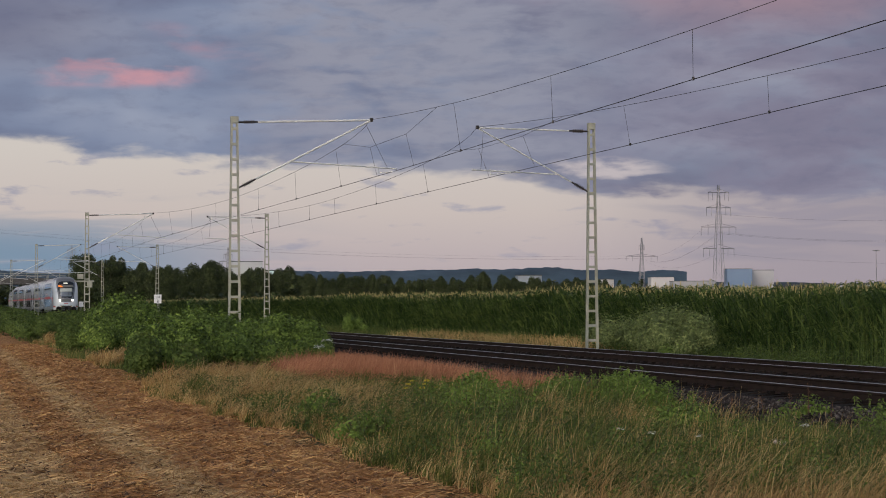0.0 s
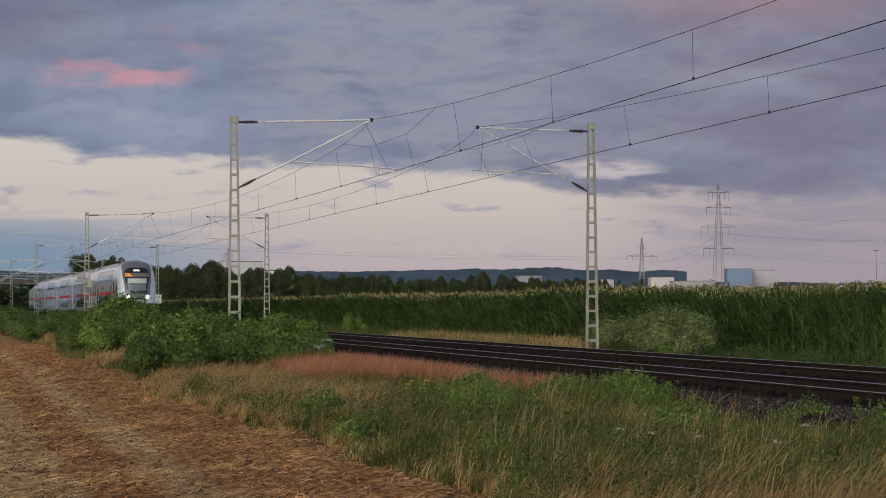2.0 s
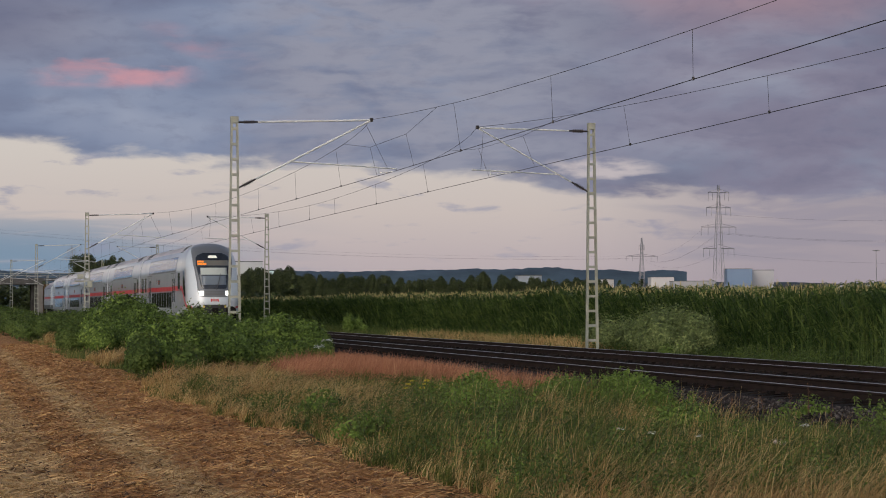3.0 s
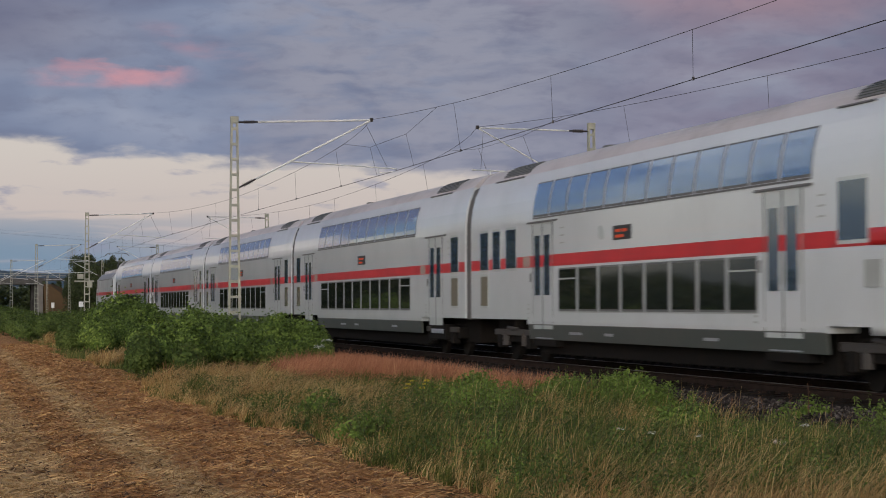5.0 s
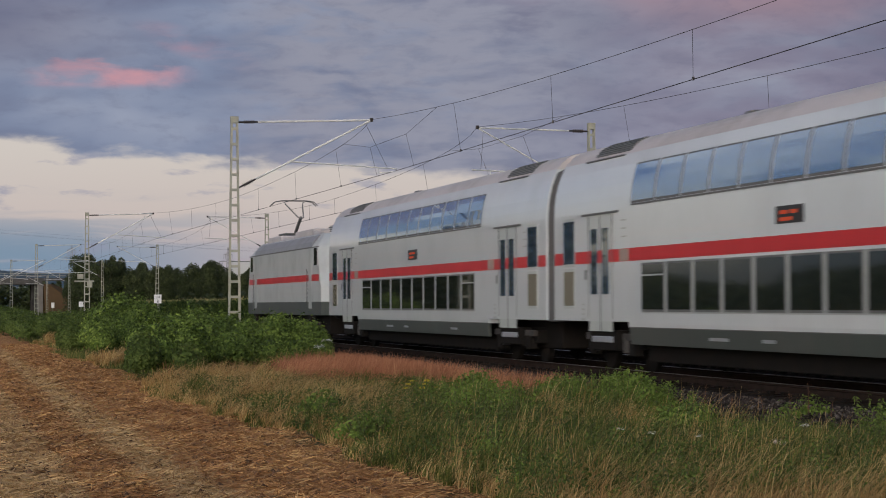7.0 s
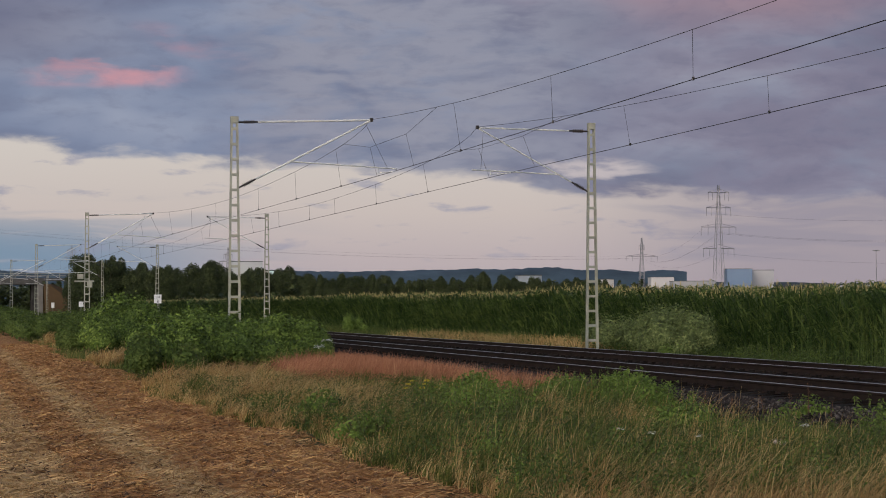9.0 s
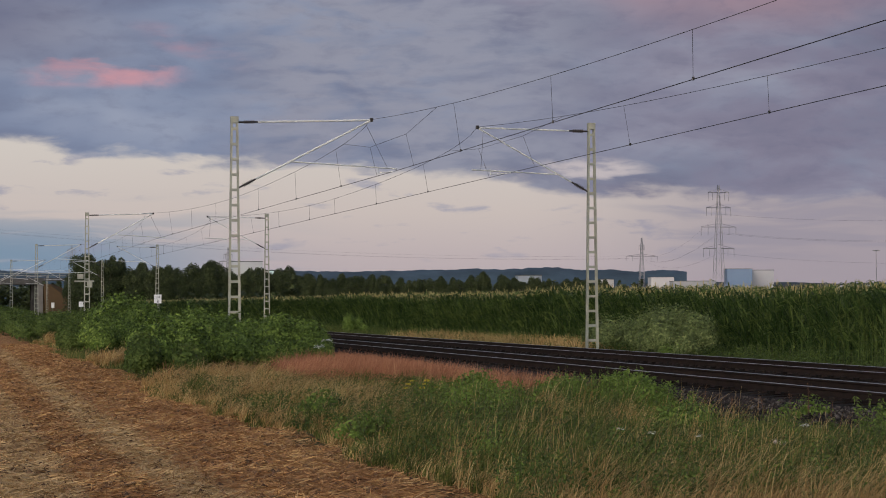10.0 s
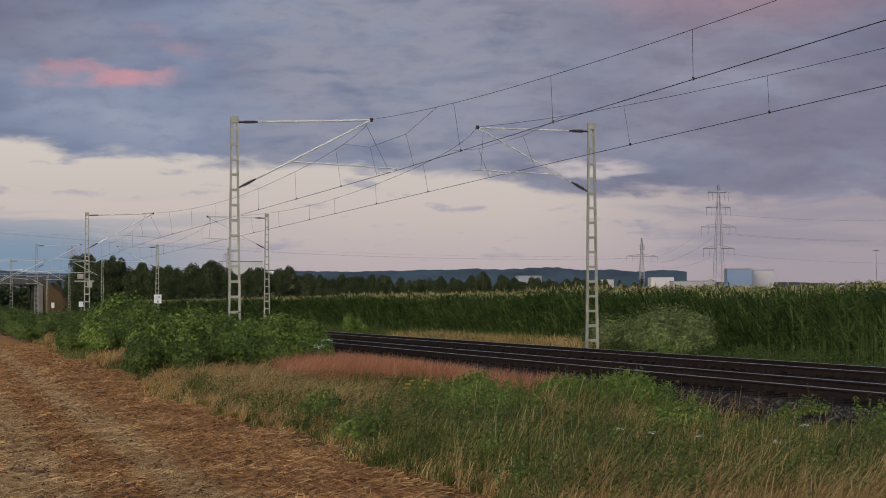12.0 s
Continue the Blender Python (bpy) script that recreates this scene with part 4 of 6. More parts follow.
        part("headlight", nose_panel(bmesh.new(), list(np.linspace(1.85, 2.09, 4)), lambda z: lo - s * 0.0 + (0.05 if s < 0 else 0) * (2.12 - z) / 0.3, lambda z: hi - (0.05 if s > 0 else 0) * (2.12 - z) / 0.3, 0.02, 0.03, 5), LAMP_WHITE, nose, "lit white headlight")
    bm = nose_panel(bmesh.new(), [1.86, 2.08], lambda z: -0.16, lambda z: 0.16, 0.014, 0.02, 6)
    part("front_grille", bm, SEAL, nose, "dark grille between the headlights")
    part("emblem", nose_panel(bmesh.new(), [1.52, 1.68], lambda z: -0.05, lambda z: 0.05, 0.01, 0.02, 4), RED, nose, "small red rectangular emblem")
    for z in (1.54, 1.60, 1.66):
        part("emblem_bar", nose_panel(bmesh.new(), [z - 0.012, z + 0.012], lambda q: -0.032, lambda q: 0.032, 0.014, 0.02, 3), DOOR_WHITE, nose)
    wiper = [nose_point(z, 0.02 + 0.10 * (z - 2.2), 0.05) for z in np.linspace(2.15, 3.0, 6)]
    part("wiper", tube_path(bmesh.new(), wiper, 0.02), SIGN_BLACK, nose)
    # under the nose
    part("coupler_bay", nose_panel(bmesh.new(), [0.9, 1.1, 1.34, 1.37], lambda z: -0.22, lambda z: 0.22, 0.012, 0.02, 6), SIGN_BLACK, nose, "dark coupler opening")
    bm = bmesh.new()
    rod(bm, (26.9, 0, 1.0), (27.6, 0, 1.0), 0.12, 12), box(bm, 27.5, 27.7, -0.16, 0.16, 0.84, 1.2, 0.03)
    part("coupler", bm, UNDER, coach, "dark coupler")
    for s in (-1, 1):
        bm = rod(bmesh.new(), (26.9, s * 0.875, 1.03), (27.5, s * 0.875, 1.03), 0.1, 12)
        rod(bm, (27.46, s * 0.875, 1.03), (27.52, s * 0.875, 1.03), 0.25, 20)
        part("buffer", bm, UNDER, coach, "black round buffer")
        part("buffer_beam", nose_panel(bmesh.new(), [0.86, 1.0, 1.2, 1.22], (lambda z: 0.22) if s > 0 else (lambda z: -0.40), (lambda z: 0.40) if s > 0 else (lambda z: -0.22), 0.01, 0.02, 5), UNDER, nose)
        part("marker_light", nose_panel(bmesh.new(), [1.2, 1.32], (lambda z: 0.17) if s > 0 else (lambda z: -0.22), (lambda z: 0.22) if s > 0 else (lambda z: -0.17), 0.016, 0.02, 2), MARKER, nose, "small yellow bracket")
    bm = bmesh.new()
    box(bm, 25.4, 27.2, -1.25, 1.25, 0.24, 0.6, 0.06), box(bm, 24.3, 27.0, -1.2, 1.2, 0.5, 0.9, 0.03)
    part("snow_plough", bm, UNDER, coach, "dark plough under the nose")
    coach_sides(coach, (-1, 1), (7.95, 19.1), (5.95, 21.3), 8, 12, [(0.35, 5.9), (7.44, 19.45), (20.95, 23.4)],
                [(1.27, 2.0, 2.16, 3.05, GLASS_DOOR), (2.45, 3.1, 2.16, 3.05, GLASS_DOOR), (3.65, 4.5, 2.16, 3.05, GLASS_DOOR), (22.32, 23.3, 2.25, 3.12, GLASS_DOOR), (1.3, 1.95, 1.29, 2.0, GLASS_BEIGE)],
                [6.67, 20.2], (5.5, 21.8), 12.2, (5.4,))
    for s in (-1, 1):
        roof_grille(coach, 2.4, 4.6, s), roof_grille(coach, 22.3, 24.6 - 1.3, s)
        mid = lambda x: float(np.interp(x, [23.4, 24.0, 24.4, 24.9, 25.5, 26.1, 26.7, 27.2], [2.275, 2.27, 2.17, 1.9, 1.58, 1.35, 1.24, 1.2]))
        w = lambda x: float(np.interp(x, [23.4, 24.0, 25.2, 26.4, 27.2], [0.125, 0.125, 0.13, 0.07, 0.045]))
        part("red_swoosh", side_band(bmesh.new(), np.linspace(23.38, 26.95, 26), lambda x: mid(x) - w(x), lambda x: mid(x) + w(x), s, 0.006), RED, nose, "red stripe curving down round the nose", True)
        lo_w = lambda x: float(np.interp(x, [24.75, 25.1, 25.9], [2.3, 1.95, 1.72]))
        hi_w = lambda x: float(np.interp(x, [24.75, 25.15, 25.6, 25.9], [3.2, 3.2, 2.6, 1.85]))
        part("cab_side_window", side_band(bmesh.new(), np.linspace(24.75, 25.9, 10), lo_w, hi_w, s, 0.008), GLASS_CAB, nose, "dark curved cab side window", True)
    part("side_sign", box(bmesh.new(), 23.2, 23.75, -1.402, -1.38, 1.55, 1.95, 0.004), WINDOW_BAND, coach)
    part("underfloor", box(bmesh.new(), 5.6, 21.6, -1.1, 1.1, 0.22, 0.88, 0.03), UNDER, coach, "black underfloor boxes")
    part("roof_antenna", box(bmesh.new(), 7.6, 8.0, -0.3, -0.1, 4.66, 4.76, 0.03), SEAL, coach)
    for x in (3.6, 23.6):
        wheelset_bogie(coach, x)
        # added black filler, so no daylight shows between wheels and floor
        part("bogie_gap_block", box(bmesh.new(), x - 2.6, x + 2.4, -0.88, 0.88, 0.34, 0.97, 0.04), UNDER, coach, "black block that fills the gaps in the running gear")
    return coach


BLIND_PALE = paint("sun_blind_pale", (0.42, 0.44, 0.40, 1), 0.5, 0, 0.1, 3.0)
BLIND_DIM = glass("dashboard_dim", (0.13, 0.15, 0.17, 1), 0.15)
DISPLAY_DIM = glass("display_dim", (0.13, 0.12, 0.10, 1), 0.15)
LOCO_ROOF = paint("locomotive_roof", (0.20, 0.205, 0.225, 1), 0.45, 0, 0.3, 0.8)
MARKER = paint("marker_yellow", (0.55, 0.42, 0.08, 1), 0.4, 0, 0.2, 4.0)


def locomotive():
    loco = thing("locomotive", "white electric locomotive with a red stripe and raised pantograph", "locomotive")
    L = 18.6
    lower = [(0.0, 0.97), (0.0, 1.44), (-L, 1.44), (-L, 0.97)]
    upper = [(0.0, 1.44), (-0.05, 1.95), (-0.72, 3.36), (-L + 0.72, 3.36), (-L + 0.05, 1.95), (-L, 1.44)]
    crown = [(-0.72, 3.36), (-1.05, 3.72), (-1.5, 3.86), (-L + 1.5, 3.86), (-L + 1.05, 3.72), (-L + 0.72, 3.36)]

    def slab(outline, width, pinch, mat, name, label=""):
        bm = bmesh.new()
        cols = []
        for y, sc in ((-width, 1), (-width * 0.72, 0), (width * 0.72, 0), (width, 1)):
            ring = []
            for x, z in outline:
                end = 0.55 * sc * pinch * (1 if (x > -1.6 or x < -L + 1.6) else 0)
                yy = y * (1 - 0.26 * max(0.0, (z - 3.36)) / 0.5)
                ring.append(bm.verts.new((x - end if x > -L / 2 else x + end, yy, z)))
            cols.append(ring)
        n = len(outline)
        for a, b in zip(cols, cols[1:]):
            for k in range(n):
                bm.faces.new((a[k], a[(k + 1) % n], b[(k + 1) % n], b[k]))
        bm.faces.new(cols[0][::-1]), bm.faces.new(cols[-1])
        return part(name, bm, mat, loco, label)

    slab(lower, 1.44, 1, SKIRT_GREY, "frame_skirt", "dark grey frame")
    body = slab(upper, 1.45, 1, LOCO_WHITE, "body")
    slab(crown, 1.45, 1, LOCO_WHITE, "cab_roof")
    bm = bmesh.new()
    for s in (-1, 1):
        box(bm, -17.6, -1.0, s * 1.452 - 0.004, s * 1.452 + 0.004, 2.17, 2.40)
    part("red_stripe", bm, RED, body, "red stripe along the side")
    for s in (-1, 1):
        for x0, x1 in ((-1.95, -1.35), (-17.25, -16.65)):
            part("cab_window", box(bmesh.new(), x0, x1, s * 1.452 - 0.008, s * 1.452 + 0.008, 2.72, 3.32, 0.003), GLASS_CAB, body, "dark cab side window")
        for x0, x1 in ((-3.05, -2.45), (-16.15, -15.55)):
            part("cab_door", box(bmesh.new(), x0, x1, s * 1.452 - 0.005, s * 1.452 + 0.005, 1.2, 3.33, 0.003), DOOR_WHITE, body, "white cab door")
            part("grab_rail", rod(bmesh.new(), (x0 - 0.1, s * 1.5, 1.2), (x0 - 0.1, s * 1.5, 2.6), 0.012, 6), SEAL, body)
            part("cab_step", box(bmesh.new(), x0, x1, s * 1.4 - 0.08, s * 1.4 + 0.08, 0.45, 0.97, 0.02), UNDER, loco)
        part("seam_line", box(bmesh.new(), -17.6, -1.0, s * 1.45 - 0.004, s * 1.45 + 0.004, 3.34, 3.38), SEAL, body)
    for x0, x1 in ((-0.35, -0.75), (-L + 0.35, -L + 0.75)):
        sgn = 1 if x0 > -L / 2 else -1
        bm = bmesh.new()
        vs = [bm.verts.new(p) for p in ((x0 + sgn * 0.03, -0.95, 2.45), (x0 + sgn * 0.03, 0.95, 2.45), (x1 + sgn * 0.06, 0.9, 3.25), (x1 + sgn * 0.06, -0.9, 3.25))]
        bm.faces.new(vs)
        bmesh.ops.solidify(bm, geom=bm.faces[:], thickness=0.02)
        part("windscreen", bm, GLASS_CAB, body, "dark windscreen")
    bm = bmesh.new()
    ring = [(-1.462, 3.385), (-1.40, 3.56), (-1.2, 3.76), (-1.0, 3.88), (1.0, 3.88), (1.2, 3.76), (1.40, 3.56), (1.462, 3.385)]
    extrude_x(bm, ring, -L + 2.5, -2.5)
    part("roof", bm, LOCO_ROOF, loco, "blue-grey locomotive roof")
    bm = bmesh.new()
    for a, b, h in ((-16.0, -12.6, 4.12), (-12.4, -9.4, 4.02), (-9.2, -5.2, 4.14), (-5.0, -2.9, 4.05)):
        box(bm, a, b, -0.92, 0.92, 3.8, h, 0.1)
    part("roof_equipment", bm, ROOF_GREY, loco, "grey roof fairings")
    bm = bmesh.new()
    box(bm, -3.2, -1.4, -0.7, 0.7, 3.84, 4.16, 0.05)
    part("roof_box", bm, SEAL, loco, "dark slatted roof box")
    bm = bmesh.new()
    for k in range(4):
        box(bm, -3.22, -1.38, -0.72, 0.72, 3.9 + 0.07 * k, 3.92 + 0.07 * k)
    part("roof_box_slats", bm, TUBE, loco)
    # full-length black box, added to close see-through gaps under the locomotive
    part("underframe", box(bmesh.new(), -17.8, -0.8, -1.1, 1.1, 0.3, 0.98, 0.04), UNDER, loco, "black underfloor boxes")
    for x in (-4.1, -14.5):
        wheelset_bogie(loco, x)
    for xx in (0.0, -L):
        for s in (-1, 1):
            sg = 1 if xx == 0.0 else -1
            part("buffer", rod(bmesh.new(), (xx - 0.2 * sg, s * 0.875, 1.05), (xx + 0.25 * sg, s * 0.875, 1.05), 0.22, 14), UNDER, loco, "black round buffer")
    # pantograph
    px = -14.2
    pan = part("pantograph", box(bmesh.new(), px - 0.9, px + 0.9, -0.62, 0.62, 4.18, 4.25, 0.02), SEAL, loco, "raised single-arm pantograph")
    elbow = (px + 1.0, 0, 4.86)
    part("lower_arm", rod(bmesh.new(), (px - 0.6, 0, 4.2), elbow, 0.07, 8), SEAL, pan)
    for s in (-1, 1):
        part("upper_arm", rod(bmesh.new(), (elbow[0], s * 0.1, elbow[2]), (px - 0.75, s * 0.36, 5.5), 0.026, 6), SEAL, pan)
        part("roof_insulator", rod(bmesh.new(), (px + 0.7 * s, 0.56, 3.9), (px + 0.7 * s, 0.56, 4.2), 0.07, 10), INSULATOR, pan)
    for dx in (-0.2, 0.2):
        pts = [(px - 0.75 + dx, -0.97, 5.42), (px - 0.75 + dx, -0.8, 5.58), (px - 0.75 + dx, -0.5, 5.63), (px - 0.75 + dx, 0.5, 5.63), (px - 0.75 + dx, 0.8, 5.58), (px - 0.75 + dx, 0.97, 5.42)]
        part("collector_strip", tube_path(bmesh.new(), pts, 0.02), SEAL, pan)
    for s in (-1, 1):
        part("head_bar", rod(bmesh.new(), (px - 0.95, s * 0.4, 5.56), (px - 0.55, s * 0.4, 5.56), 0.018, 6), SEAL, pan)
    return loco


DRIVING = driving_coach()
COACHES = [double_deck_coach()]
for _ in range(3):
    COACHES.append(copy_thing(COACHES[0], pose(0, 0, 0)))
LOCO = locomotive()


# ---- plants ----
def bearing(az, d):
    """A place at az degrees right of the line of sight, d metres from the camera."""
    t = VIEW_AZ - radians(az)
    return EYE[0] + d * math.cos(t), EYE[1] + d * math.sin(t)


def stuff(name, mesh, material, label, category):
    return tagged(link(name, mesh, material, None, label), "", category, "", "stuff")


def blade_mesh(name, x, y, z, height, width, lean, heading, turn):
    """Grass blades of five corners each, bent over towards their heading."""
    n = len(x)
    d = np.stack([np.cos(heading), np.sin(heading)], -1)
    side = np.stack([np.cos(turn), np.sin(turn)], -1) * width[:, None] / 2
    v = np.zeros((n, 5, 3))
    base = np.stack([x, y], -1)
    mid, tip = base + d * (lean * height * 0.35)[:, None], base + d * (lean * height)[:, None]
    rise = np.sqrt(np.clip(1 - (0.8 * lean) ** 2, 0.15, 1))
    v[:, 0, :2], v[:, 1, :2] = base - side, base + side
    v[:, 2, :2], v[:, 3, :2] = mid + side * 0.8, mid - side * 0.8
    v[:, 4, :2] = tip
    v[:, 0, 2] = v[:, 1, 2] = z - 0.02
    v[:, 2, 2] = v[:, 3, 2] = z + height * 0.58 * (0.5 + 0.5 * rise)
    v[:, 4, 2] = z + height * rise
    k = 5 * np.arange(n)
    return np_mesh(name, v.reshape(-1, 3), np.stack([k, k + 1, k + 2, k + 3], -1), np.stack([k + 3, k + 2, k + 4], -1))


def clumped(rng, n, x0, x1, y0, y1, spread=0.28, per=9):
    """Places in tufts."""
    c = rng.uniform([x0, y0], [x1, y1], (max(1, n // per), 2))
    p = np.repeat(c, per, 0) + rng.normal(0, spread, (len(c) * per, 2))
    return p[:, 0], p[:, 1]


def field_edge(x):
    return -10.25 + 0.28 * np.sin(x * 0.21) + 0.18 * np.sin(x * 0.73 + 1) + 0.1 * np.sin(x * 2.1)


def verge_end(x):
    return np.minimum(np.interp(-x, [24, 30, 34], [-2.75, -2.6, -2.45]), -13.2 + 0.48 * np.abs(x))


# thickets on the verge: place, half length, half width, height
BRAMBLES = [(-44.6, -9.75, 1.7, 0.75, 0.95), (-47.5, -9.0, 2.0, 1.2, 1.2), (-52, -8.6, 2.6, 1.5, 1.35), (-51.5, -7.0, 2.2, 1.2, 1.25), (-57, -7.2, 2.6, 1.6, 1.4),
            (-55.5, -5.7, 2.2, 1.2, 1.3), (-59.5, -4.8, 2.2, 1.0, 1.3), (-54.6, -5.0, 1.8, 0.8, 1.15), (-52.0, -5.3, 1.4, 0.8, 0.9), (-49.0, -8.0, 2.0, 1.1, 1.2), (-63, -6.0, 2.6, 1.5, 1.45),
            (-65.0, -4.3, 2.8, 1.0, 1.3), (-71.5, -5.0, 3.0, 1.1, 1.3), (-65, -8.9, 2.4, 1.1, 1.15), (-69, -8.2, 3.0, 1.7, 1.4), (-71.5, -9.5, 2.0, 0.9, 1.0), (-76, -9.3, 2.4, 1.2, 1.2),
            (-74, -6.4, 3.0, 1.5, 1.4), (-81, -6.4, 3.2, 1.6, 1.4), (-96.5, -10.0, 3.0, 1.1, 1.05), (-108, -10.2, 3.6, 1.2, 1.05), (-102, -7.6, 4.0, 2.0, 1.25),
            (-120, -10.4, 4.5, 1.5, 1.2), (-138, -10.2, 5.0, 1.7, 1.25), (-120, -7.4, 5.0, 2.0, 1.3), (-154, -9.4, 6.0, 2.2, 1.3), (-174, -9.2, 7.0, 2.2, 1.3), (-202, -8.6, 9.0, 2.4, 1.3)]


def brambled(x, y):
    """Inside a thicket, where no grass shows."""
    inside = np.zeros(len(x), bool)
    for bx, by, rx, ry, _ in BRAMBLES:
        inside |= ((x - bx) / rx) ** 2 + ((y - by) / (ry + 0.1)) ** 2 < 0.9
    return inside


def open_edge(x):
    """Stretches of the field's edge where dry grass stands between the thickets."""
    return (x > -43.5) | ((x < -55) & (x > -62)) | ((x < -79) & (x > -92)) | (x < -126)


def red_line(x):
    """The field-side limit of the reddish grass."""
    return np.where(x > -43, -7.2 + (x + 43) * 1.05, -7.2 + (-43 - x) * 0.235)


def grass(name, material, seed, n, x0, x1, h, w, lean, keep, label, per=9, spread=0.28, bias=0.6, down=0.0):
    rng = np.random.default_rng(seed)
    x, y = clumped(rng, n, x0, x1, -10.6, -2.3, spread, per)
    tuft = np.repeat(rng.uniform(0.65, 1.15, max(1, n // per)), per)
    ok = (y > field_edge(x)) & ((y < verge_end(x)) | is_red(x, y)) & keep(x, y) & ~brambled(x, y)
    x, y, tuft = x[ok], y[ok], tuft[ok]
    m = len(x)
    hh = rng.uniform(*h, m) * tuft * np.clip(0.45 + (y - field_edge(x)) * 0.9, 0.45, 1) * np.where(y > -4.2, 0.8, 1)
    hh *= np.where(is_red(x, y), 1.0, np.interp(-x, [16, 21, 27, 36, 40, 43], [0.62, 0.68, 0.68, 0.52, 0.58, 0.95]))
    heading = rng.normal(bias, 1.3, m)
    mesh = blade_mesh(name, x, y, ground_height(x, y), hh, rng.uniform(*w, m) * np.interp(-x, [15, 40, 80], [0.8, 1.25, 2.2]), rng.uniform(*lean, m), heading, rng.uniform(0, math.tau, m))
    return stuff(name, mesh, material, label, "grass")


is_red = lambda x, y: (x < -36.0) & (x > -62) & (y > red_line(x) - 0.35 + 0.25 * np.sin(x * 3))
plain = lambda x, y: ~is_red(x, y)
blond = lambda x, y: plain(x, y) & (np.sin(x * 0.9 + 2.1 * np.sin(y * 1.1)) + np.sin(y * 1.7 + x * 0.3) > np.where(y < -14.34 + 0.30 * np.abs(x), -0.5, 1.05))
grass("verge_grass_near", GRASS_NEAR, 11, 150000, -40, -14.5, (0.14, 0.46), (0.007, 0.016), (0.3, 1.12), plain, "tall green and yellowing verge grass")
grass("verge_grass_far", GRASS_GREEN, 12, 90000, -100, -40, (0.14, 0.40), (0.006, 0.013), (0.15, 0.9), plain, "tall green verge grass along the line")
grass("dry_grass_near", GRASS_DRY, 13, 34000, -44, -14.5, (0.26, 0.66), (0.005, 0.011), (0.4, 1.12), blond, "dry straw-coloured grass stalks in tufts", 14, 0.2, 1.2)
grass("dry_grass_edge", GRASS_DRY, 14, 60000, -110, -14.5, (0.15, 0.42), (0.005, 0.010), (0.3, 1.0), lambda x, y: plain(x, y) & open_edge(x) & (y < field_edge(x) + 0.75), "dry bent grass along the field's edge", 16, 0.22, 1.6)
grass("dry_grass_front", GRASS_DRY, 15, 10000, -24, -14.5, (0.2, 0.55), (0.005, 0.011), (0.2, 0.95), lambda x, y: (y > -10.0) & (x + 0.5 * (y + 7) > -19.8), "pale dry grass with bent seed heads", 12, 0.2, 0.9)
grass("red_grass", GRASS_RED, 16, 200000, -62, -35, (0.32, 0.66), (0.005, 0.011), (0.1, 0.75), is_red, "reddish seeding grass in a dense patch", 12, 0.2, 0.8)


def verge_herbs():
    """Low broad-leaved herbs that break up the grass."""
    rng = np.random.default_rng(19)
    c = rng.uniform([-44, -10.2], [-14.5, -3.4], (900, 2))
    per = 130
    p = np.repeat(c, per, 0) + rng.normal(0, 1, (len(c) * per, 2)) * np.repeat(rng.uniform(0.12, 0.34, len(c)), per)[:, None]
    top = np.repeat(rng.uniform(0.1, 0.4, len(c)), per)
    ok = (p[:, 1] > field_edge(p[:, 0]) + 0.1) & (p[:, 1] < verge_end(p[:, 0])) & plain(p[:, 0], p[:, 1])
    p, top = p[ok], top[ok]
    pos = np.stack([p[:, 0], p[:, 1], ground_height(p[:, 0], p[:, 1]) + top * rng.random(len(p)) ** 0.6], -1)
    stuff("verge_herbs", leaf_mesh("verge_herbs", pos, rng.uniform(0.02, 0.05, len(p)), rng), HERB_LEAF, "low green herbs among the verge grass", "weeds")


grass("blond_tufts", GRASS_DRY, 17, 22000, -47, -36, (0.35, 0.62), (0.005, 0.010), (0.4, 1.0), lambda x, y: (y < -7.0 - 0.12 * (x + 42)) & ~is_red(x, y), "blond bent grass before the brambles", 18, 0.2, 1.3)


def back_strip(seed, n, material, name, h, label, y0=7.2, y1=11.4, x0=-190, x1=-45):
    rng = np.random.default_rng(seed)
    x, y = clumped(rng, n, x0, x1, y0, y1, 0.35, 10)
    m = len(x)
    mesh = blade_mesh(name, x, y, ground_height(x, y), rng.uniform(*h, m), rng.uniform(0.012, 0.024, m), rng.uniform(0.1, 0.8, m), rng.uniform(0, math.tau, m), rng.uniform(0, math.tau, m))
    return stuff(name, mesh, material, label, "grass")


back_strip(21, 45000, GRASS_NEAR, "corn_side_grass", (0.15, 0.6), "green grass between track and corn", 7.2, 11.4, -190, -70)
back_strip(22, 9000, GRASS_DRY, "corn_side_dry_grass", (0.25, 0.75), "dry pale grass between track and corn", 7.4, 10.0, -102, -70)


